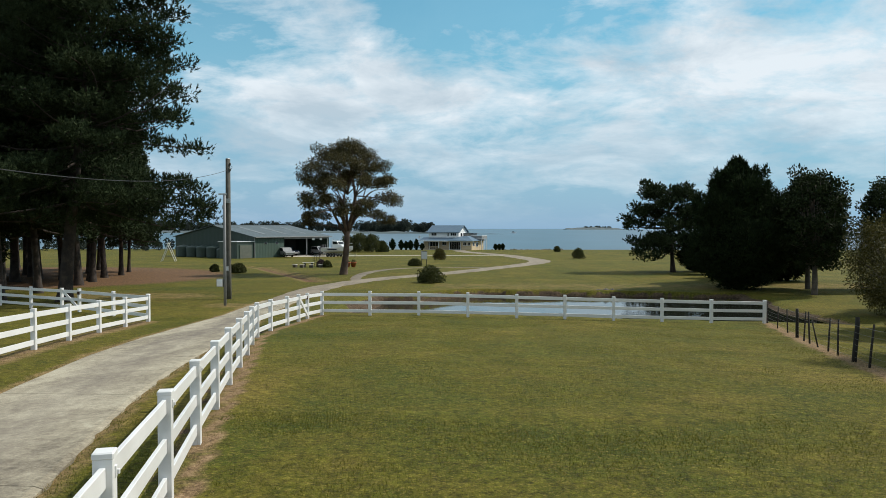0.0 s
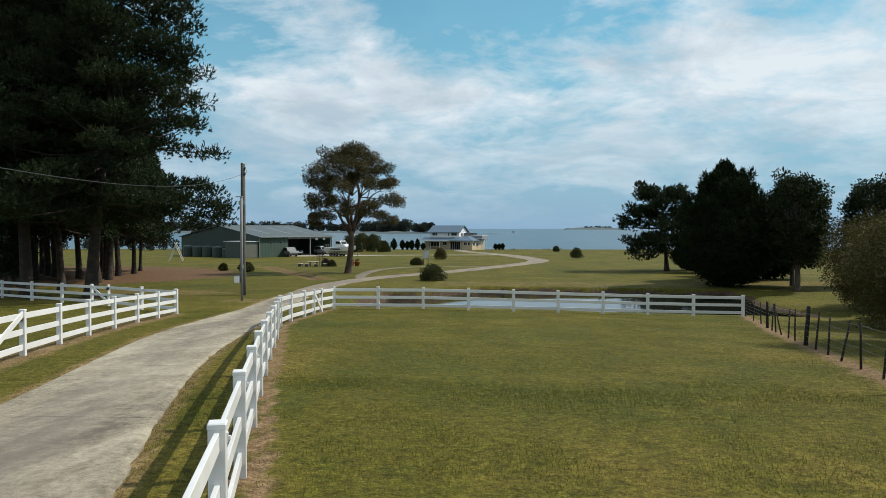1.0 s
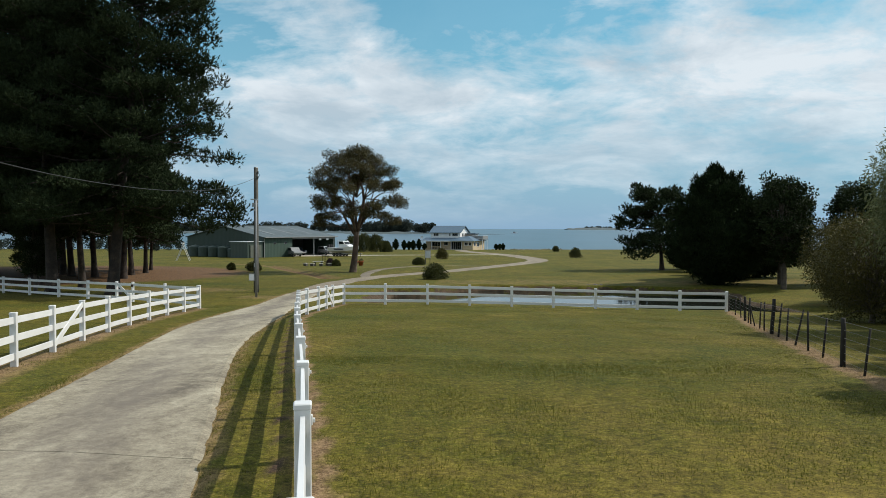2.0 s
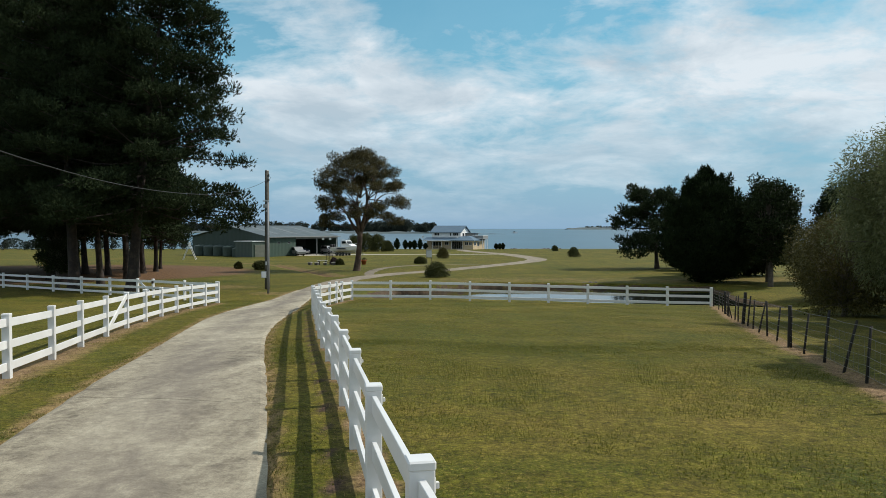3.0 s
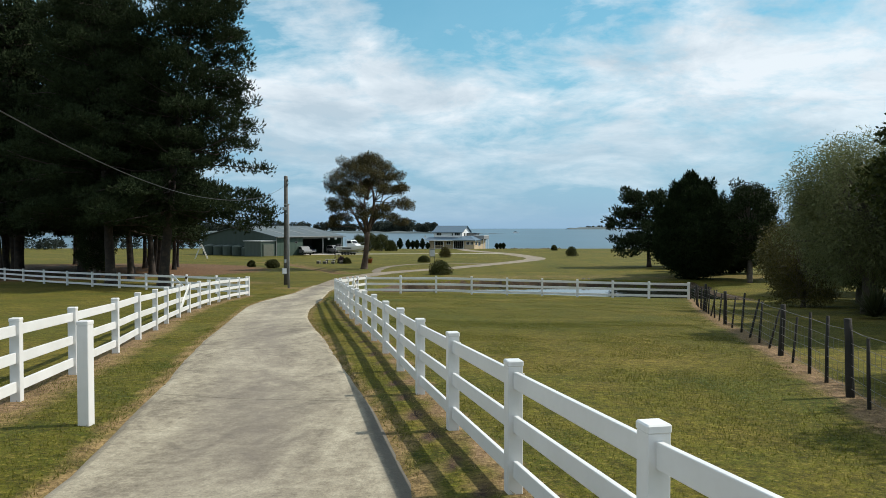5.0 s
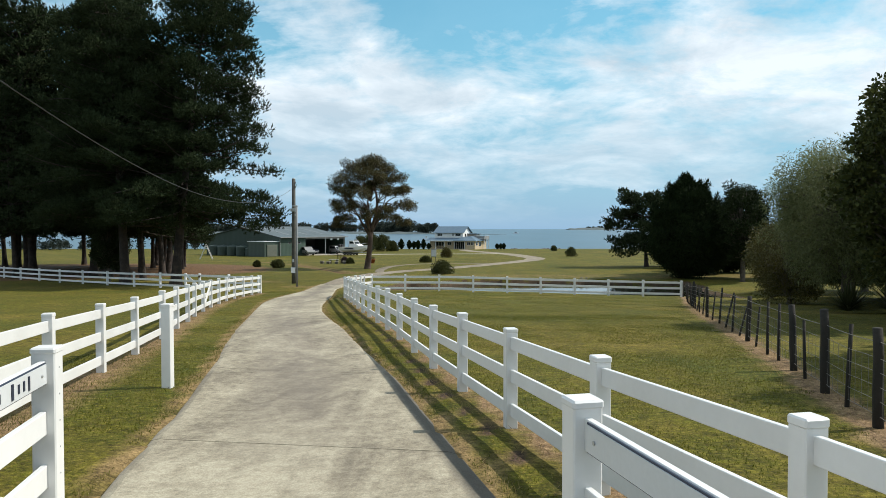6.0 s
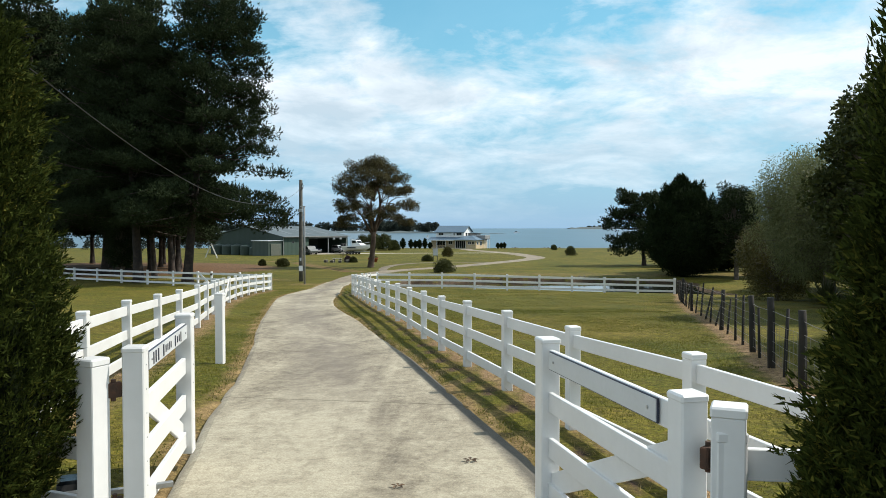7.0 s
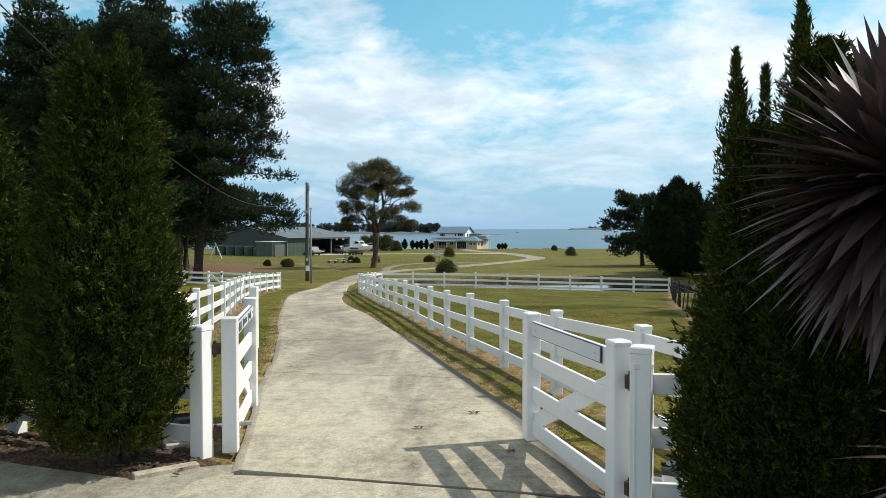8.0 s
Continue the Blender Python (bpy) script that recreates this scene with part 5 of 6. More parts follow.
# ---- cordyline and flax by the gate and lawn ----
def blades(name, heads, rng, curl=0.5):
    """Long folded blades that leave a head in all directions and bend over; heads: place, count, length, width, lowest pitch."""
    s = Shape()
    for (cx, cy, cz), count, length, width, low in heads:
        for i in range(count):
            a = i * 2.39996 + rng.uniform(-0.2, 0.2)
            pitch = low + (1.5 - low) * (1 - ((i + 0.5) / count) ** 0.75)
            L = length * rng.uniform(0.8, 1.1)
            d = Vector((math.cos(a) * math.cos(pitch), math.sin(a) * math.cos(pitch), math.sin(pitch)))
            side = Vector((-math.sin(a), math.cos(a), 0)) * width
            p, k = Vector((cx, cy, cz)) + d * 0.04, len(s.v)
            bend = curl * rng.uniform(0.5, 1.2) * max(0.15, math.cos(pitch))
            for j in range(6):
                u = j / 5
                w = (0.45 + 1.2 * u) if u < 0.45 else max(0.0, 1.0 - ((u - 0.45) / 0.55) ** 1.6)
                c = p + d * L * u + Vector((0, 0, -bend * L * u * u))
                fold = Vector((0, 0, -0.25 * width * w))
                s.v += [tuple(c - side * w), tuple(c + fold), tuple(c + side * w)]
                if j:
                    b = k + 3 * j
                    s.f += [(b - 3, b - 2, b + 1, b), (b - 2, b - 1, b + 2, b + 1)]
    return s.mesh(name)


rng_leaf = random.Random(8)
cz = land(1.54, -12.0)
cord = thing("cordyline", (1.54, -12.0, cz), "dark red-brown cordyline with a spiky head of blades", "shrub")
part("stem", Shape().tube([(0, 0, -0.2), (0.03, 0, 0.8), (0, 0, 2.17)], [0.07, 0.055, 0.05], 9).tube([(0.03, 0, 0.3), (0.3, -0.1, 0.6), (0.42, -0.15, 0.9)], [0.045, 0.04, 0.035], 8), BARK_GREY, cord, "", None, True, True)
part("foliage", blades("foliage", [((0, 0, 2.2), 520, 0.78, 0.05, -1.25), ((0.42, -0.15, 0.9), 60, 0.75, 0.04, -0.6)], rng_leaf, 0.22), CORDY, cord, "", None, False, True)
for x, y, sc in ((13.7, 18.2, 1.2), (15.4, 18.0, 1.3)):
    fx = thing("flax_bush", Matrix.Translation((x, y, land(x, y))) @ Matrix.Scale(sc, 4), "dark green flax clump on the lawn", "shrub", "flax clumps")
    part("foliage", blades("foliage", [((0, 0, 0.05), 130, 1.15, 0.028, 0.25), ((0.2, 0.15, 0.05), 60, 0.95, 0.028, 0.2)], rng_leaf, 0.35), FLAX, fx, "", None, False, True)


# ---- shrubs ----
def shrub(name, x, y, w, h, label, mat, seed, leaf=0.16, n=26, per=150):
    rng = np.random.default_rng(seed)
    cs, rs = [], []
    for i in range(n):
        a, u = i * 2.39996, (i + 0.5) / n
        r = w * math.sqrt(max(0.05, 1 - u * u)) * rng.uniform(0.45, 0.85)
        cs.append((math.cos(a) * r, math.sin(a) * r, h * (0.12 + 0.72 * u) + rng.normal() * 0.03))
        s = w * 0.33 * rng.uniform(0.8, 1.25)
        rs.append((s, s, min(s, h * 0.3)))
    t = thing(name, (x, y, land(x, y)), label, "shrub")
    twig = Shape()
    for c in cs[::2]:
        limb(twig, (0, 0, -0.05), c, 0.03, 0.01, rng, 0, 4, 3)
    part("stems", twig, BARK_GREY, t, "", None, True, True)
    part("leaves", clumps("leaves", cs, rs, per, leaf, leaf * 0.3, rng, 0.25, 0.5, True), mat, t, "", None, False, True)


shrub("shrub", -4.6, 67.0, 1.25, 1.35, "low rounded dark green shrub beside the gravel track", SHRUB, 1)
shrub("shrub", -9.2, 105.7, 1.0, 0.95, "low rounded green shrub beside the cabinet", SHRUB, 2)
shrub("shrub", -7.2, 131.0, 1.15, 2.0, "upright yellow-green shrub on the lawn", GOLD, 3)
shrub("shrub", 17.1, 138.6, 1.15, 1.9, "dark rounded bush on the open lawn", SHRUB, 4)
shrub("shrub", 18.1, 185.0, 0.8, 1.4, "small dark bush near the shore", SHRUB, 5)
shrub("shrub", -27.0, 85.5, 0.9, 1.0, "small leafy green bush on the lawn", SHRUB, 6)
shrub("shrub", -30.5, 88.0, 0.5, 0.8, "small leafy green bush on the lawn", SHRUB, 16)
for i, (x, w, h) in enumerate(((-31.0, 2.3, 4.0), (-28.4, 2.5, 4.6), (-25.6, 2.4, 4.4), (-23.4, 1.6, 2.6))):
    shrub("large_bush", x, 178.0 + i, w, h, "large dark rounded bush near the shore", SHRUB, 20 + i, 0.3, 34, 150)
for i, (px, w, h) in enumerate(((-23.4, 0.85, 3.0), (-21.2, 0.65, 2.7), (-20.0, 0.6, 2.4), (-18.6, 0.75, 2.7), (-17.1, 0.7, 3.0), (-15.7, 0.6, 1.8), (3.9, 0.5, 1.7), (4.9, 0.5, 1.7), (5.8, 0.45, 1.8))):
    t = thing("conifer_shrub", (px, 203.0 + (i % 3), land(px, 203.5)), "small dark upright conifer near the house", "conifer", "clipped conifers")
    cm = cypress(40 + i, h, w, 26, 0.3, 0.7)
    part("trunk", cm[0], SHADE_CORE, t, "", None, False, True)
    part("crown", cm[1], CYPRESS, t, "", None, False, True)


# ---- green steel shed ----
SHED = Matrix.Translation((-40.9, 138.0, land(-40.9, 138.0) - 0.05)) @ Matrix.Rotation(math.atan2(0.86, 0.5), 4, "Z")


def shed():
    """Local x runs along the open front, local y back across the gable."""
    L, W, H, R = 20.0, 22.0, 3.85, 5.95
    s = thing("farm_shed", SHED, "large dark green corrugated steel shed with open bays", "shed")

    def wall(name, lo, hi, mat=GREEN_WALL, label=""):
        return part(name, Shape().box(lo, hi), mat, s, label, None, False, True)

    wall("front_wall", (0, 0, 0), (7.4, 0.08, H))
    wall("back_wall", (0, W - 0.08, 0), (L, W, H))
    gable = Shape().prism([(0, 0), (W, 0), (W, H), (W / 2, R), (0, H)], 0, 0.08, 0)
    # unlit gable end: wall green darkened so the colour carries its shade
    part("gable_wall", gable, ribbed("shaded_green_gable_sheet", (0.024, 0.044, 0.033), (0.032, 0.054, 0.04), 0.38, 1, 0.65), s, "", None, False, True)
    part("gable_wall", Shape().prism([(0, 0), (W, 0), (W, H), (W / 2, R), (0, H)], L - 0.08, L, 0), GREEN_WALL, s, "", None, False, True)
    wall("partition", (7.32, 0.08, 0), (7.4, W - 0.1, H), INSIDE)
    wall("inner_lining", (7.4, 9.0, 0), (L - 0.1, 9.06, H), INSIDE, "dark inside wall")
    for y0, y1 in ((-0.5, W / 2), (W + 0.5, W / 2)):
        slope = (R - H) / (W / 2)
        za = H - slope * 0.5
        rf = Shape().add([(-0.3, y0, za), (L + 0.3, y0, za), (L + 0.3, y1, R), (-0.3, y1, R), (-0.3, y0, za + 0.07), (L + 0.3, y0, za + 0.07), (L + 0.3, y1, R + 0.07), (-0.3, y1, R + 0.07)],
                         [(0, 1, 2, 3), (7, 6, 5, 4), (0, 4, 5, 1), (1, 5, 6, 2), (2, 6, 7, 3), (3, 7, 4, 0)])
        part("roof_sheet", rf, GREEN_ROOF, s, "grey-green ribbed roof", None, False, True)
        if y0 < 0:
            for xx in (4.2, 9.6, 15.0):
                sk = Shape()
                ya, yb = 2.0, 9.2
                za2, zb2 = H + slope * ya + 0.08, H + slope * yb + 0.08
                sk.add([(xx, ya, za2), (xx + 0.8, ya, za2), (xx + 0.8, yb, zb2), (xx, yb, zb2), (xx, ya, za2 + 0.02), (xx + 0.8, ya, za2 + 0.02), (xx + 0.8, yb, zb2 + 0.02), (xx, yb, zb2 + 0.02)],
                       [(0, 1, 2, 3), (7, 6, 5, 4), (0, 4, 5, 1), (1, 5, 6, 2), (2, 6, 7, 3), (3, 7, 4, 0)])
                part("skylight", sk, SKYLIGHT, s, "translucent pale skylight strip", None, False, True)
    part("ridge_cap", Shape().prism([(W / 2 - 0.3, R + 0.03), (W / 2, R + 0.1), (W / 2 + 0.3, R + 0.03), (W / 2, R + 0.14)], -0.3, L + 0.3, 0), GREEN_ROOF, s, "", None, False, True)
    part("gutter", Shape().box((-0.3, -0.65, H - 0.13), (L + 0.3, -0.5, H + 0.02), 0.02), GREY, s, "pale grey gutter", None, False, True)
    part("corner_trim", Shape().box((-0.06, -0.06, 0), (0.1, 0.0, H), 0.01), GREY, s, "", None, False, True)
    for xx in (13.5, 19.6):
        part("column", Shape().box((xx, 0.0, 0), (xx + 0.16, 0.16, H), 0.01), STEEL, s, "", None, False, True)
    part("fascia_beam", Shape().box((7.4, 0.0, H - 0.45), (L, 0.1, H - 0.02)), GREY, s, "", None, False, True)
    for xx in (15.0, 17.2):
        part("flood_light", Shape().box((xx, -0.1, H - 0.75), (xx + 0.7, 0.0, H - 0.3), 0.02), SIGN_FACE, s, "pale square panel", None, False, True)
    for xx in (2.4, 5.2):
        w = part("window", Shape().box((xx, -0.03, 2.5), (xx + 0.7, 0.0, 2.9), 0.01), GREY, s, "", None, False, True)
        part("pane", Shape().box((xx + 0.06, -0.04, 2.55), (xx + 0.64, -0.03, 2.85)), GLASS, w, "", SHED)
    part("floor_slab", Shape().box((0.1, 0.1, 0), (L - 0.1, W - 0.1, 0.08)), SLAB, s, "", None, False, True)
    a = thing("garden_shed", SHED @ Matrix.Translation((0, 0, 0)), "small dark green lean-to shed with roller door", "shed")
    part("body", Shape().box((-4.0, 0.15, 0), (-0.05, 4.7, 3.0)), ribbed("lean_to_sheet", (0.04, 0.06, 0.048), (0.052, 0.072, 0.058), 0.38, 1), a, "", None, False, True)
    part("roof", Shape().box((-4.2, -0.05, 3.0), (-0.02, 4.9, 3.11), 0.02), SIGN_FACE, a, "pale roof edge", None, False, True)
    part("door_frame", Shape().box((-3.5, 0.06, 0.05), (-0.6, 0.14, 2.5), 0.01), GREEN_WALL, a, "", None, False, True)
    door = part("roller_door", Shape().box((-3.4, 0.02, 0.08), (-0.7, 0.06, 2.4)), ROLLER, a, "olive grey roller door", None, False, True)
    for k in range(9):
        part("slat", Shape().box((-3.4, 0.005, 0.12 + 0.25 * k), (-0.7, 0.02, 0.31 + 0.25 * k), 0.004), ROLLER, door, "", SHED)
    for i, (dy, rad, h) in enumerate(((6.1, 1.15, 1.6), (8.6, 1.3, 1.9), (11.4, 1.3, 1.95), (14.2, 1.3, 1.9), (17.0, 1.3, 1.95))):
        tk = thing("water_tank", SHED @ Matrix.Translation((-2.0, dy, 0)), "dark green ribbed round water tank beside the shed", "water tank", "water tanks")
        prof = []
        for k in range(13):
            z = h * k / 12
            prof += [(rad - 0.025 * (k % 2), z)]
        prof += [(rad * 0.9, h + 0.1), (rad * 0.3, h + 0.28)]
        part("shell", Shape().lathe(prof, 26), TANK, tk, "", None, True, True)
        part("hatch", Shape().lathe([(0.28, h + 0.24), (0.28, h + 0.36), (0.1, h + 0.4)], 14), TANK, tk, "", None, False, True)


shed()


# ---- vehicles ----
def wheel(parent, base, x, y, r, w):
    m = base @ Matrix.Translation((x, y, r)) @ Matrix.Rotation(radians(90), 4, "X")
    tyre = part("wheel", Shape().lathe([(r * 0.62, -w / 2), (r * 0.93, -w / 2), (r, -w * 0.3), (r, w * 0.3), (r * 0.93, w / 2), (r * 0.62, w / 2)], 20), BLACK, parent, "", m)
    part("rim", Shape().lathe([(r * 0.2, -w * 0.52), (r * 0.6, -w * 0.42), (r * 0.6, w * 0.42), (r * 0.2, w * 0.52)], 14), STEEL, tyre, "", m)


def car(name, m, label, paint, ute=False):
    """A car, x forwards, wheels on the ground."""
    c = thing(name, m, label, "car", "parked vehicles")
    if ute:
        body = [(-2.5, 0.45), (2.35, 0.45), (2.45, 0.75), (2.3, 1.0), (1.35, 1.12), (0.75, 1.72), (-0.55, 1.75), (-0.7, 1.05), (-2.5, 1.0)]
        glass = [(1.2, 1.13), (0.72, 1.63), (-0.45, 1.66), (-0.55, 1.13)]
    else:
        body = [(-2.2, 0.5), (2.25, 0.45), (2.3, 0.8), (2.1, 1.02), (1.15, 1.12), (0.5, 1.72), (-1.75, 1.75), (-2.15, 1.15)]
        glass = [(1.0, 1.14), (0.45, 1.63), (-1.65, 1.65), (-1.95, 1.15)]
    part("body", Shape().prism(body, -0.86, 0.86, 1), paint, c, "", None, False, True)
    part("window_band", Shape().prism(glass, -0.87, 0.87, 1), GLASS, c, "dark window glass", None, False, True)
    part("windscreen", Shape().box((-0.02, -0.72, 0), (0.02, 0.72, 0.72), 0.01), GLASS, c, "", m @ Matrix.Translation((1.24 if ute else 1.17, 0, 1.1)) @ Matrix.Rotation(radians(-46), 4, "Y"))
    part("rear_window", Shape().box((-0.02, -0.68, 0), (0.02, 0.68, 0.5), 0.01), GLASS, c, "", m @ Matrix.Translation((-0.72 if ute else -2.14, 0, 1.14)) @ Matrix.Rotation(radians(14 if ute else 33), 4, "Y"))
    part("bumper", Shape().box((2.2, -0.84, 0.42), (2.4, 0.84, 0.66), 0.04), GREY, c, "", None, False, True)
    part("bumper", Shape().box((-2.6 if ute else -2.32, -0.84, 0.42), (-2.4 if ute else -2.15, 0.84, 0.66), 0.04), GREY, c, "", None, False, True)
    for sy in (-0.62, 0.62):
        part("headlight", Shape().box((2.2, sy - 0.16, 0.74), (2.36, sy + 0.16, 0.92), 0.03), SIGN_FACE, c, "", None, False, True)
        part("tail_light", Shape().box((-2.54 if ute else -2.22, sy - 0.1, 0.8), (-2.44 if ute else -2.1, sy + 0.1, 1.05), 0.02), TERRA, c, "", None, False, True)
    for sx in (-1.4, 1.45):
        for sy in (-0.8, 0.8):
            wheel(c, m, sx, sy, 0.36, 0.24)
    if ute:
        part("tray", Shape().box((-2.6, -0.9, 0.95), (-0.75, 0.9, 1.25), 0.02), GREEN_WALL, c, "dark green tray", None, False, True)
    return c


def at_shed(x, y, turn):
    return SHED @ Matrix.Translation((x, y, 0.09)) @ Matrix.Rotation(radians(turn), 4, "Z")


car("pickup_truck", at_shed(6.9, -0.8, 245) @ Matrix.Translation((0, 0, 0.0)), "dusty grey pickup with dark green tray beside the shed", GREY, True)
car("car", at_shed(11.8, 3.4, -90), "dark car parked inside the open shed bay", NAVY)
car("car", at_shed(16.6, -0.6, -110), "silver four-wheel-drive parked under the shed roof", SILVER)


def boat():
    m = Matrix.Translation((-27.1, 145.4, land(-28, 146) + 0.04)) @ Matrix.Rotation(radians(-28), 4, "Z") @ Matrix.Scale(1.02, 4)
    b = thing("boat_on_trailer", m, "white cabin fishing boat on a galvanised trailer", "boat")
    s = Shape()
    secs = []
    for u in np.linspace(0, 1, 11):
        x = -3.2 + 6.6 * u
        half = 1.18 * (1 - max(0, (u - 0.45) / 0.55) ** 2.2) + 0.02
        deck = 1.62 + 0.42 * u ** 2
        keel = 0.62 + 0.75 * max(0, (u - 0.6) / 0.4) ** 2
        chine = keel + 0.32 + 0.15 * u
        secs.append([(x, 0, keel), (x, half * 0.82, chine), (x, half, deck), (x, half * 0.86, deck + 0.03), (x, -half * 0.86, deck + 0.03), (x, -half, deck), (x, -half * 0.82, chine)])
    for q in secs:
        s.v += q
    n = 7
    for i in range(10):
        s.f += [(i * n + j, i * n + (j + 1) % n, (i + 1) * n + (j + 1) % n, (i + 1) * n + j) for j in range(n)]
    s.f += [tuple(range(n)), tuple(reversed(range(10 * n, 11 * n)))]
    hull = part("hull", s, HULL, b, "", None, False, True)
    for sy in (-1, 1):
        part("stripe", Shape().box((-1.6, sy * 1.2 - 0.01, 1.28), (0.6, sy * 1.2 + 0.01, 1.5), 0.004), NAVY, hull, "dark blue hull stripe", m)
    cab = part("cabin", Shape().prism([(-0.7, 1.7), (1.9, 1.85), (1.2, 2.25), (0.75, 2.32), (0.35, 2.95), (-0.75, 2.95)], -0.85, 0.85, 1), HULL, b, "", None, False, True)
    part("cabin_window", Shape().prism([(-0.6, 2.35), (0.62, 2.4), (0.3, 2.82), (-0.6, 2.85)], -0.87, 0.87, 1), GLASS, cab, "", m)
    part("windscreen", Shape().box((-0.01, -0.72, 0), (0.01, 0.72, 0.58)), GLASS, cab, "", m @ Matrix.Translation((0.78, 0, 2.34)) @ Matrix.Rotation(radians(-34), 4, "Y"))
    for sy in (-0.8, 0.8):
        part("rail", Shape().tube([(1.4, sy, 1.95), (1.5, sy * 0.95, 2.35), (2.5, sy * 0.7, 2.45), (3.3, 0, 2.5)], 0.022, 6), STEEL, b, "", None, True, True)
        part("rocket_rack", Shape().tube([(-0.9, sy, 1.7), (-1.1, sy, 3.05), (-0.2, sy, 3.3), (0.2, sy, 2.95)], 0.03, 6), STEEL, b, "", None, True, True)
    part("rack_bar", Shape().tube([(-1.1, -0.8, 3.05), (-1.1, 0.8, 3.05)], 0.03, 6), STEEL, b, "", None, True, True)
    for sy in (-0.35, 0.35):
        eng = part("outboard", Shape().box((-3.85, sy - 0.22, 1.5), (-3.3, sy + 0.22, 2.2), 0.08).box((-3.65, sy - 0.08, 0.6), (-3.42, sy + 0.08, 1.5), 0.03), BLACK, b, "black outboard engine", None, False, True)
    frame_ = Shape()
    for sy in (-0.8, 0.8):
        frame_.box((-3.0, sy - 0.05, 0.5), (2.2, sy + 0.05, 0.62))
    frame_.box((-3.0, -0.8, 0.5), (-2.9, 0.8, 0.6)).box((2.1, -0.8, 0.5), (2.2, 0.8, 0.6)).box((2.2, -0.05, 0.5), (4.3, 0.05, 0.6))
    tr = part("trailer", frame_, STEEL, b, "", None, False, True)
    for sx in (-1.7, -0.95, -0.2):
        for sy in (-1.0, 1.0):
            wheel(b, m, sx, sy, 0.34, 0.2)
    part("jockey_wheel", Shape().tube([(3.9, 0, 0.0), (3.9, 0, 0.75)], 0.05, 8), BLACK, b, "", None, False, True)


boat()


# ---- the house ----
def house():
    m = Matrix.Translation((-8.9, 204.0, land(-7, 203) - 0.12)) @ Matrix.Rotation(radians(-20), 4, "Z") @ Matrix.Diagonal((0.94, 0.94, 1.04, 1))
    h = thing("house", m, "two-storey cream and white house with blue-grey roofs and veranda", "house")

    def add(name, shape, mat, label="", up=h):
        return part(name, shape, mat, up, label, m)

    def roof(name, outline, top, thick=0.12):
        """A lean roof between a lower and an upper edge (four points)."""
        s = Shape()
        a = [Vector(p) for p in outline + top]
        vs = [p[:] for p in a] + [(p + Vector((0, 0, thick)))[:] for p in a]
        s.add(vs, [(0, 1, 2, 3), (7, 6, 5, 4), (0, 4, 5, 1), (1, 5, 6, 2), (2, 6, 7, 3), (3, 7, 4, 0)])
        return add(name, s, HOUSE_ROOF, "blue-grey steel roof")

    add("ground_floor_wall", Shape().box((-6.6, 1.8, 0), (4.2, 9.5, 2.6)), CREAM)
    add("ground_floor_wing", Shape().box((4.2, -0.2, 0), (7.4, 9.5, 2.55)), CREAM)
    add("veranda_end_wall", Shape().box((-8.1, 1.6, 0), (-6.6, 9.5, 2.6)), CREAM)
    add("upper_wall", Shape().box((-6.9, 2.6, 2.6), (2.4, 9.3, 4.75)), WHITE)
    add("gable_wall", Shape().prism([(2.6, 4.7), (9.3, 4.7), (5.95, 6.25)], 2.32, 2.4, 0), WHITE)
    add("gable_wall", Shape().prism([(2.6, 4.7), (9.3, 4.7), (5.95, 6.25)], -6.9, -6.82, 0), WHITE)
    roof("roof_slope", [(-7.3, 2.0, 4.5), (2.9, 2.0, 4.5)], [(2.9, 5.95, 6.3), (-7.3, 5.95, 6.3)])
    roof("roof_slope", [(2.9, 9.9, 4.5), (-7.3, 9.9, 4.5)], [(-7.3, 5.95, 6.3), (2.9, 5.95, 6.3)])
    roof("veranda_roof", [(-8.6, -0.6, 2.35), (1.2, -0.6, 2.35)], [(1.2, 2.7, 3.15), (-8.6, 2.7, 3.15)])
    roof("wing_roof", [(0.6, -1.0, 2.4), (8.0, -1.0, 2.4)], [(5.0, 2.7, 3.55), (2.4, 2.7, 3.4)])
    roof("wing_roof", [(8.0, -1.0, 2.4), (8.0, 9.6, 2.4)], [(5.0, 9.6, 3.5), (5.0, 2.7, 3.55)])
    add("fascia", Shape().box((-8.65, -0.72, 2.27), (8.05, -0.6, 2.45), 0.02), WHITE, "white fascia board")
    for xx in (-8.3, -5.4, -2.5, 0.8, 4.1):
        add("veranda_post", Shape().box((xx - 0.06, -0.5, 0), (xx + 0.06, -0.38, 2.4), 0.01), WHITE)
    add("veranda_floor", Shape().box((-8.4, -0.7, -0.05), (4.2, 1.8, 0.12), 0.02), SLAB)
    rail = add("veranda_rail", Shape().box((-8.3, -0.48, 0.95), (-5.4, -0.42, 1.02), 0.01).box((-5.4, -0.48, 0.95), (-2.5, -0.42, 1.02), 0.01), CREAM)
    for k in range(28):
        part("baluster", Shape().box((-8.25 + k * 0.21, -0.47, 0.12), (-8.2 + k * 0.21, -0.43, 0.96)), CREAM, rail, "", m)

    def window(x0, x1, z0, z1, y, panes=2):
        w = add("window", Shape().box((x0 - 0.07, y - 0.05, z0 - 0.07), (x1 + 0.07, y, z1 + 0.07), 0.01), WHITE, "white-framed window")
        step = (x1 - x0) / panes
        for k in range(panes):
            part("pane", Shape().box((x0 + k * step + 0.03, y - 0.062, z0), (x0 + (k + 1) * step - 0.03, y - 0.05, z1)), GLASS, w, "", m)

    window(-6.0, -4.4, 3.75, 4.4, 2.6, 3)
    window(-1.0, -0.6, 3.7, 4.4, 2.6, 1)
    window(0.0, 1.7, 3.75, 4.4, 2.6, 3)
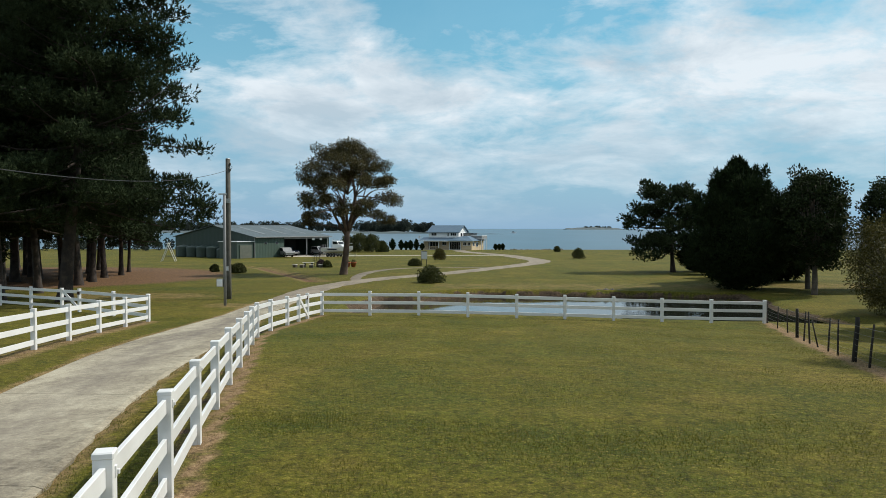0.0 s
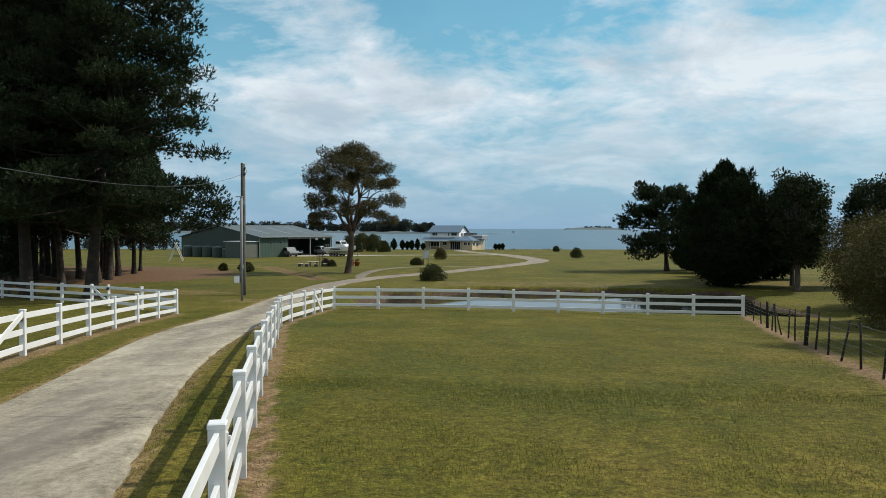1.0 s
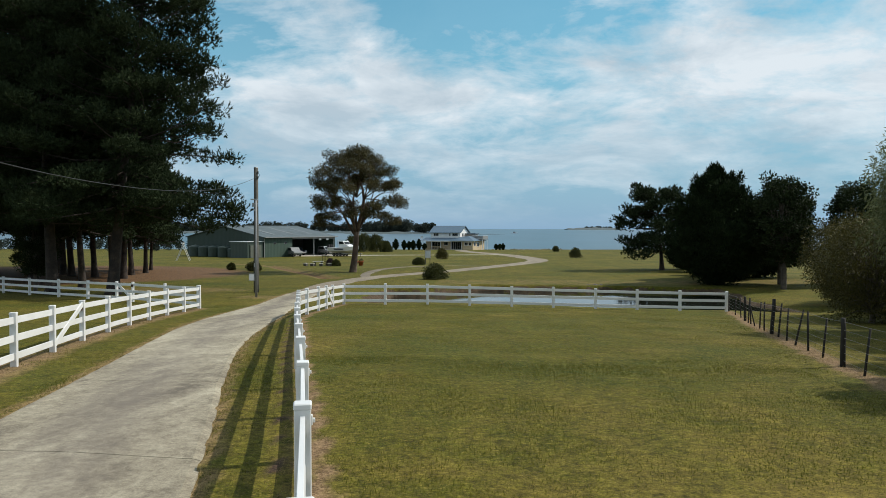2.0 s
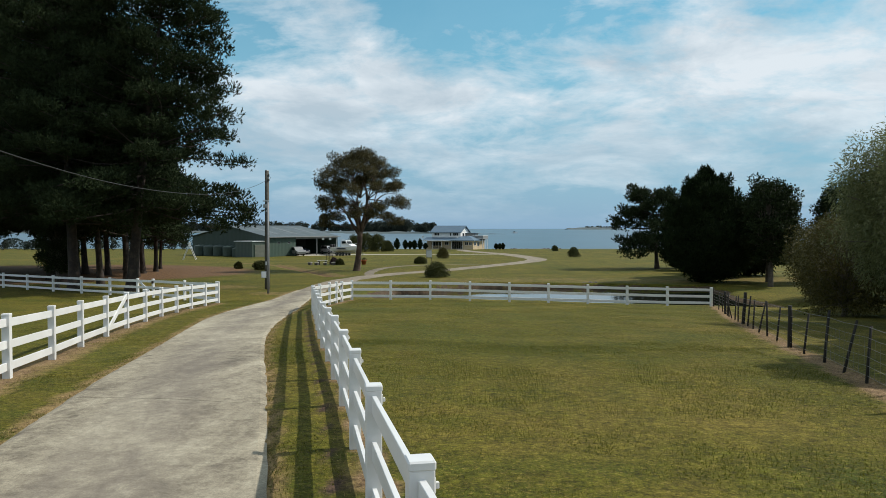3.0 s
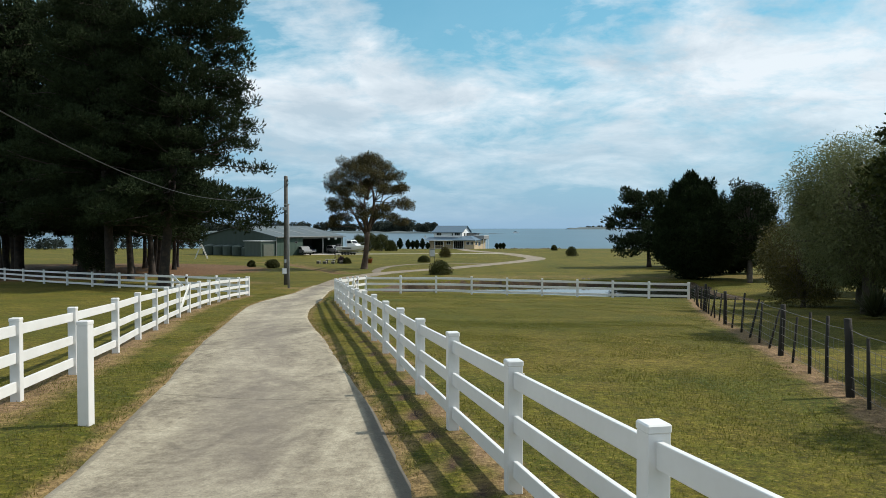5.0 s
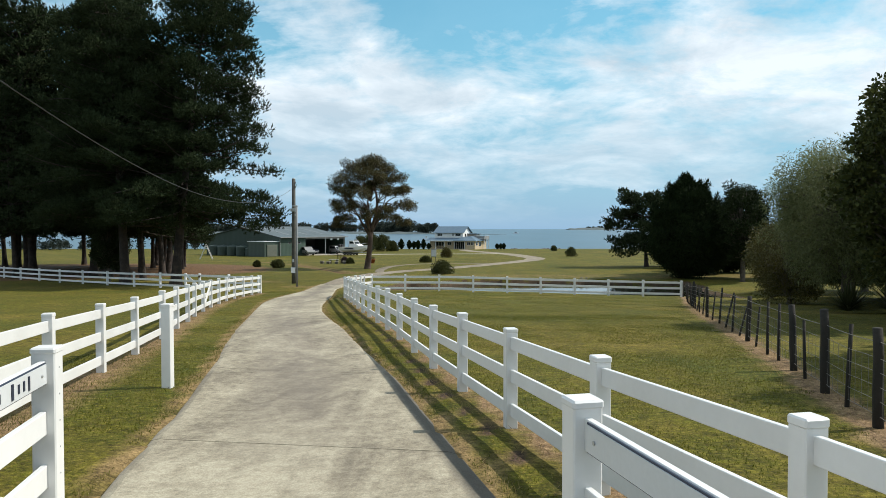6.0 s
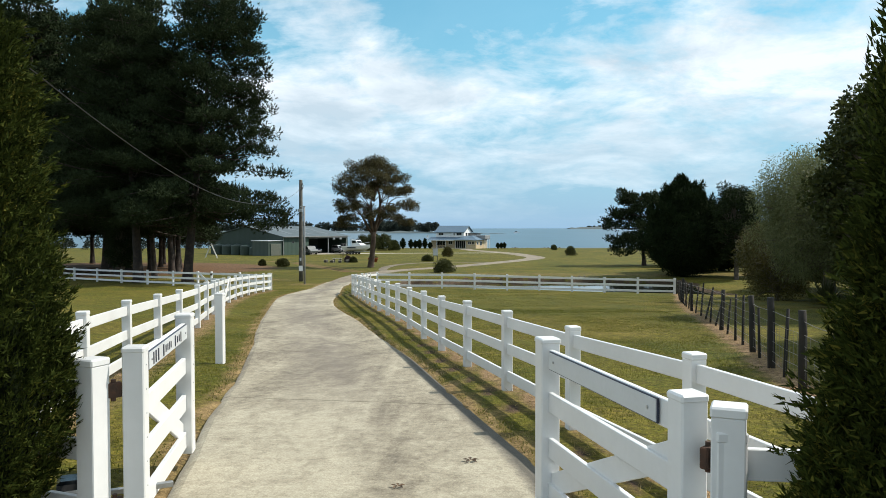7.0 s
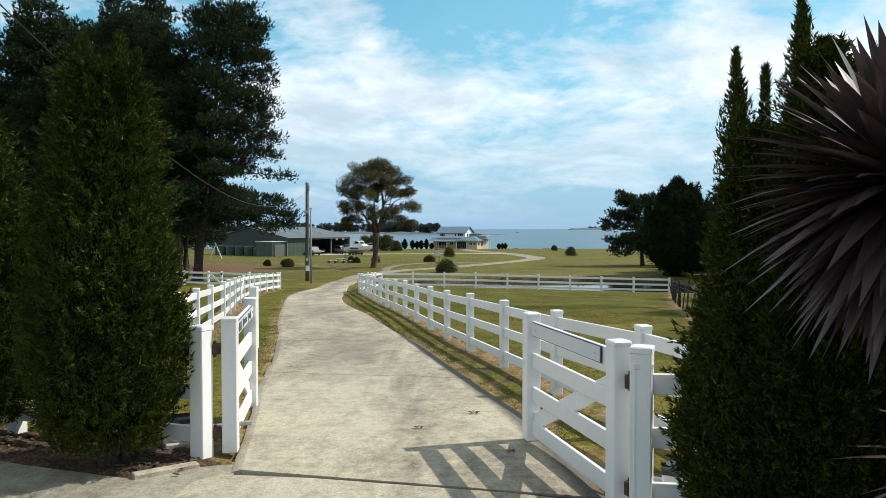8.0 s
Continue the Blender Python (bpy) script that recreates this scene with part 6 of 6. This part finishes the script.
    window(-2.3, -1.1, 1.25, 2.1, 1.8, 2)
    window(0.0, 4.0, 0.2, 2.2, 1.8, 6)
    window(-7.9, -3.4, 0.2, 2.1, 1.8, 5)
    window(4.9, 5.9, 1.3, 2.05, -0.2, 2)
    window(6.2, 7.0, 1.3, 2.05, -0.2, 2)
    for y0, y1, z0, z1 in ((0.6, 2.0, 1.2, 2.05), (3.2, 5.0, 1.0, 2.05)):
        w = add("window", Shape().box((7.4, y0 - 0.07, z0 - 0.07), (7.45, y1 + 0.07, z1 + 0.07), 0.01), WHITE)
        part("pane", Shape().box((7.45, y0, z0), (7.462, y1, z1)), GLASS, w, "", m)
    for y0, y1 in ((4.2, 5.2), (6.6, 7.8)):
        w = add("window", Shape().box((2.4, y0 - 0.07, 3.5), (2.45, y1 + 0.07, 4.45), 0.01), WHITE)
        part("pane", Shape().box((2.45, y0, 3.57), (2.462, y1, 4.38)), GLASS, w, "", m)
    add("upper_deck", Shape().box((5.2, 5.0, 2.75), (8.6, 9.5, 2.95), 0.02), GREY)
    for px, py in ((8.4, 5.2), (8.4, 7.3), (8.4, 9.3)):
        add("deck_post", Shape().box((px - 0.07, py - 0.07, 0), (px + 0.07, py + 0.07, 2.8), 0.01), WHITE)
    dr = add("deck_rail", Shape().box((5.2, 5.0, 3.7), (8.6, 5.06, 3.77), 0.01).box((8.54, 5.0, 3.7), (8.6, 9.5, 3.77), 0.01), WHITE)
    part("rail_glass", Shape().box((5.25, 5.02, 3.0), (8.55, 5.04, 3.68)), GREY, dr, "pale balustrade panel", m)
    part("rail_glass", Shape().box((8.56, 5.05, 3.0), (8.58, 9.4, 3.68)), GREY, dr, "pale balustrade panel", m)
    add("stair_block", Shape().box((2.4, 6.6, 2.6), (5.4, 9.4, 4.3)), GREY, "grey upper lobby")
    add("lobby_roof", Shape().box((2.2, 6.3, 4.3), (5.8, 9.7, 4.42), 0.02), HOUSE_ROOF)
    dish = add("satellite_dish", Shape().lathe([(0.02, 0), (0.25, 0.05), (0.42, 0.16), (0.4, 0.17), (0.2, 0.08)], 16, Matrix.Translation((-8.7, 0.2, 3.3)) @ Matrix.Rotation(radians(70), 4, "X")), SIGN_FACE, "pale satellite dish")
    part("dish_arm", Shape().tube([(-8.7, 0.3, 2.5), (-8.7, 0.25, 3.3)], 0.03, 6), STEEL, dish, "", m)


house()


# ---- lawn clutter ----
def on_land(x, y, turn=0.0):
    return Matrix.Translation((x, y, land(x, y))) @ Matrix.Rotation(radians(turn), 4, "Z")


m = on_land(-8.05, 107.5, 4)
cab = thing("meter_cabinet", m, "grey metal service cabinet on two posts", "cabinet")
part("cabinet_box", Shape().box((-0.42, -0.18, 0.85), (0.42, 0.18, 1.95), 0.02), GREY, cab, "", None, False, True)
part("door", Shape().box((-0.38, -0.2, 0.9), (0.38, -0.18, 1.9), 0.008), SIGN_FACE, cab, "", None, False, True)
part("roof", Shape().box((-0.48, -0.25, 1.95), (0.48, 0.22, 2.0), 0.01), GREY, cab, "", None, False, True)
for sx in (-0.32, 0.32):
    part("leg", Shape().box((sx - 0.05, -0.05, -0.2), (sx + 0.05, 0.05, 0.86), 0.008), POLEWOOD, cab, "", None, False, True)
m = on_land(-22.6, 100.5, 10) @ Matrix.Scale(0.85, 4)
tb = thing("picnic_table", m, "pale stone picnic table with stone seats", "table")
part("tabletop", Shape().box((-0.9, -0.4, 0.68), (0.9, 0.4, 0.76), 0.02), SLAB, tb, "", None, False, True)
for sx in (-0.55, 0.55):
    part("leg", Shape().box((sx - 0.15, -0.25, -0.05), (sx + 0.15, 0.25, 0.68), 0.02), STONE, tb, "", None, False, True)
for dx, dy in ((-1.7, -0.2), (-0.6, -1.0), (0.6, -1.0), (1.6, -0.1)):
    s_ = thing("stone_seat", on_land(-22.6 + dx, 100.5 + dy, 15 * dx) @ Matrix.Scale(0.85, 4), "square pale stone seat beside the picnic table", "seat", "stone seats")
    part("block", Shape().box((-0.28, -0.25, -0.05), (0.28, 0.25, 0.38), 0.03), STONE, s_, "", None, False, True)
    part("top", Shape().box((-0.34, -0.3, 0.38), (0.34, 0.3, 0.46), 0.02), SLAB, s_, "", None, False, True)
shrub("shrub", -20.2, 100.6, 0.6, 0.8, "dark bush beside the picnic table", SHRUB, 51)
shrub("shrub", -21.2, 101.8, 0.6, 0.9, "reddish brown bush behind the picnic table", CORDY, 52)
tw = thing("trellis", on_land(-22.0, 102.6, 5) @ Matrix.Scale(0.62, 4), "dark timber trellis behind the picnic table", "trellis")
for k in range(5):
    part("upright", Shape().box((-0.7 + 0.35 * k - 0.03, -0.03, -0.1), (-0.7 + 0.35 * k + 0.03, 0.03, 2.3)), DARKWOOD, tw, "", None, False, True)
for k in range(5):
    part("lath", Shape().box((-0.75, -0.05, 0.4 + 0.42 * k), (0.75, -0.03, 0.45 + 0.42 * k)), DARKWOOD, tw, "", None, False, True)
for x, y in ((-17.6, 101.2), (-16.9, 101.6)):
    pt = thing("flower_pot", on_land(x, y), "orange terracotta flower pot on the lawn", "flower pot", "terracotta pots")
    part("pot", Shape().lathe([(0.24, 0), (0.38, 0.55), (0.43, 0.56), (0.43, 0.68), (0.36, 0.68), (0.34, 0.6)], 18), TERRA, pt, "", None, True, True)
    rr = np.random.default_rng(int(-x * 10))
    part("plant", clumps("plant", [(0, 0, 0.72)], [(0.3, 0.3, 0.2)], 120, 0.2, 0.03, rr, 0.4, 0.5, True), SHRUB, pt, "", None, False, True)
# white A-frame beyond the pines
sw = thing("swing_frame", on_land(-50.0, 122.0, 108), "old white timber swing frame on the grass", "swing frame")
for a, b in (((-1.5, -1.1, -0.1), (-1.5, 0.15, 3.0)), ((-1.5, 1.1, -0.1), (-1.5, -0.15, 3.0)), ((1.5, -1.1, -0.1), (1.5, 0.15, 3.0)), ((1.5, 1.1, -0.1), (1.5, -0.15, 3.0))):
    part("leg", Shape().tube([a, b], 0.05, 8), DIRTY_VINYL, sw, "", None, False, True)
part("crossbar", Shape().tube([(-1.7, 0, 2.85), (1.7, 0, 2.85)], 0.07, 8), DIRTY_VINYL, sw, "", None, False, True)


# ---- pond edge ----
def rock(s, x, y, z, r, rng):
    k = len(s.v)
    bm = bmesh.new()
    bmesh.ops.create_icosphere(bm, subdivisions=1, radius=r)
    sx, sy, sz = rng.uniform(0.8, 1.4), rng.uniform(0.7, 1.2), rng.uniform(0.45, 0.8)
    o = rng.uniform(0, 50)
    for v in bm.verts:
        v.co *= 1 + 0.3 * noise.noise(v.co / r * 1.2 + Vector((o, 0, 0)))
        v.co = Vector((v.co.x * sx + x, v.co.y * sy + y, v.co.z * sz + z))
    bm.verts.index_update()
    s.add([v.co[:] for v in bm.verts], [[v.index for v in f.verts] for f in bm.faces])
    bm.free()


rk = random.Random(4)
for x, y, r in ((8.9, 60.0, 0.3), (9.4, 60.1, 0.24), (8.4, 60.1, 0.2), (9.9, 60.2, 0.18)):
    s = Shape()
    rock(s, x, y, land(x, y) - 0.05, r, rk)
    single("boulder", s, STONE, "dark weathered boulder on the pond bank", "rock", "pond boulders")
s = Shape()
for i in range(170):
    x = rk.uniform(3, 24)
    rock(s, x, 239 + rk.uniform(-4, 4) - 12, -1.9 + rk.uniform(-0.2, 0.3), rk.uniform(0.25, 0.6), rk)
single("shore_rocks", s, STONE, "line of dark rocks along the shore", "rocks", kind="stuff")
s = Shape()
for i in range(120):
    x = rk.uniform(-6.5, 17)
    rock(s, x, 40.3 + 0.05 * x + rk.uniform(-0.5, 0.5), 0.1 + rk.uniform(-0.1, 0.05), rk.uniform(0.06, 0.2), rk)
single("pond_stones", s, STONE, "small stones along the pond edge", "rocks", kind="stuff")


# ---- far shore, islands ----
def far_woods(name, x0, x1, y, trees, h, label, seed, z=-1.0, depth=30, leaf=2.2):
    rng = np.random.default_rng(seed)
    cs, rs = [], []
    for i in range(trees):
        x = rng.uniform(x0, x1)
        hh = h * rng.uniform(0.6, 1.15) * (0.8 + 0.35 * noise.noise((x * 0.02, seed, 0)))
        yy = y + rng.uniform(-depth, depth) / 2
        w = hh * rng.uniform(0.3, 0.5)
        for k in range(4):
            cs.append((x + rng.normal() * w * 0.4, yy + rng.normal() * w * 0.4, z + hh * (0.3 + 0.2 * k)))
            rs.append((w * (1 - 0.13 * k), w * (1 - 0.13 * k), hh * 0.2))
    single(name, clumps(name, cs, rs, 46, leaf, leaf * 0.3, rng, 0.3, 0.5, True), FAR_LEAF, label, "woods", kind="stuff")


def far_land(name, x0, x1, y0, y1, top, label, seed=0):
    s = Shape()
    nx, ny = 60, 5
    for j in range(ny + 1):
        for i in range(nx + 1):
            u, v = i / nx, j / ny
            e = math.sin(math.pi * min(1, max(0, u))) ** 0.35
            z = -2.6 + (top + 2.6) * e * math.sin(math.pi * (0.12 + 0.76 * v)) * (0.75 + 0.4 * noise.noise((u * 9, v * 2, seed))) if 0 < j < ny and 0 < i < nx else -3.5
            s.v.append((x0 + (x1 - x0) * u, y0 + (y1 - y0) * v, z))
    s.f = [(j * (nx + 1) + i, j * (nx + 1) + i + 1, (j + 1) * (nx + 1) + i + 1, (j + 1) * (nx + 1) + i) for j in range(ny) for i in range(nx)]
    single(name, s, HAZED_LAND, label, "land", kind="structure")


far_woods("shore_scrub", -150, -62, 196, 60, 3.6, "dark scrub along the near shore", 9, -1.0, 20, 0.5)
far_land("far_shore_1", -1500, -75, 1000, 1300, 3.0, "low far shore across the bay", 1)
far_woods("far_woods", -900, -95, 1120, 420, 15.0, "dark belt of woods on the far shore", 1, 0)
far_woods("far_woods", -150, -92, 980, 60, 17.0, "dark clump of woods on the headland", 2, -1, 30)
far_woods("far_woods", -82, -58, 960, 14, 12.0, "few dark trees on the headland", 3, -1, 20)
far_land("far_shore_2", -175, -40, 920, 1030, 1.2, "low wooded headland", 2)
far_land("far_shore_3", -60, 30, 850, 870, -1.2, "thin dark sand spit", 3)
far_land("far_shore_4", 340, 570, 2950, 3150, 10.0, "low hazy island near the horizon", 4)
far_woods("far_woods", 420, 540, 3050, 26, 5.0, "few trees on the far island", 5, 5, 40, 3.0)
m = Matrix.Translation((44.5, 1000, -2.2))
bt = thing("moored_boat", m, "small moored boat far out on the water", "boat")
part("hull", Shape().prism([(-4, 0.9), (4.6, 1.2), (3.6, 0), (-3.8, 0)], -1.2, 1.2, 1), HULL, bt, "", None, False, True)
part("cabin", Shape().prism([(-1.5, 0.9), (1.6, 1.1), (1.0, 2.4), (-1.5, 2.4)], -0.9, 0.9, 1), GREY, bt, "", None, False, True)


# ---- grass blades where the camera passes nearest ----
def grass():
    rng = np.random.default_rng(99)
    wander = lambda x, y: 0.12 * np.sin(3.1 * x + 1.7 * y) + 0.1 * np.sin(5.3 * y - 2.2 * x)

    def sow(n, x0, x1, y0, y1, keep):
        x, y = rng.uniform(x0, x1, n), rng.uniform(y0, y1, n)
        left, right = drive_edges(y)
        ok = (y > -8.9) & ~((x > left - 0.02) & (x < right + 0.02)) & keep(x, y, left, right)
        x, y = x[ok], y[ok]
        return np.stack([x, y, np.array([land(a, b) for a, b in zip(x.tolist(), y.tolist())]) - 0.005], 1)

    def lawn(x, y, left, right):
        return np.minimum(distances(RIGHT_FENCE, x, y), distances(WIRE_FENCE, x, y)) > 0.35 + wander(x, y)

    at = np.concatenate([sow(230000, -8, 6, -9, 15, lawn), sow(150000, -14, 12, 13, 37, lawn)])
    way = rng.normal(size=at.shape) * 0.55 + np.array([0, 0, 1.0])
    way /= np.linalg.norm(way, axis=1, keepdims=True)
    single("grass_blades", leaf_mesh("grass_blades", at, way, rng.uniform(0.015, 0.042, len(at)), rng.uniform(0.003, 0.006, len(at)), rng), GRASS, "short green and straw lawn grass", "grass", kind="stuff")

    def edge(x, y, left, right):
        d = np.minimum(np.minimum(distances(RIGHT_FENCE, x, y), distances(LEFT_FENCE, x, y)), distances(WIRE_FENCE, x, y))
        de = np.minimum(np.abs(x - left), np.abs(x - right))
        return (d < 0.27 + wander(x, y)) | (de < 0.16 + 0.6 * wander(x, y))

    at = sow(300000, -14, 10, -9, 30, edge)
    way = rng.normal(size=at.shape) * 0.8 + np.array([0, 0, 0.6])
    way /= np.linalg.norm(way, axis=1, keepdims=True)
    single("dry_grass", leaf_mesh("dry_grass", at, way, rng.uniform(0.02, 0.08, len(at)), rng.uniform(0.002, 0.005, len(at)), rng), DRYGRASS, "dry straw grass along fences and drive edges", "grass", kind="stuff")


grass()
chips = Shape()
ck = random.Random(12)
for i in range(900):
    if i % 3:
        x, y = ck.uniform(-7.2, -2.9), 0
        y = -9.0 + 0.36 * (-(x + 3.3)) + ck.uniform(-0.5, 0.35)
    else:
        x, y = ck.uniform(0.9, 3.6), ck.uniform(-12.6, -10.7)
    a = ck.uniform(0, 6.3)
    L, w = ck.uniform(0.015, 0.05), ck.uniform(0.006, 0.016)
    chips.box((-L, -w, 0), (L, w, 0.008), 0, Matrix.Translation((x, y, land(x, y) + 0.012)) @ Matrix.Rotation(a, 4, "Z") @ Matrix.Rotation(ck.uniform(-0.4, 0.4), 4, "Y"))
single("bark_chips", chips, MULCH, "brown bark chips in the planting bed", "mulch", kind="stuff")
for x, y, r in ((-0.55, -7.2, 0.05), (-1.1, -8.0, 0.04), (-0.2, -8.9, 0.035)):
    lf = Shape()
    for k in range(5):
        a = k * 1.3
        lf.add([(0, 0, 0.012), (r * math.cos(a), r * math.sin(a), 0.02), (r * 1.6 * math.cos(a + 0.3), r * 1.6 * math.sin(a + 0.3), 0.012), (r * math.cos(a + 0.7), r * math.sin(a + 0.7), 0.022)], [(0, 1, 2, 3)])
    single("fallen_leaf", lf, MULCH, "small dry brown leaf on the concrete", "leaf", "fallen leaves", m=Matrix.Translation((x, y, land(x, y) + 0.028)))
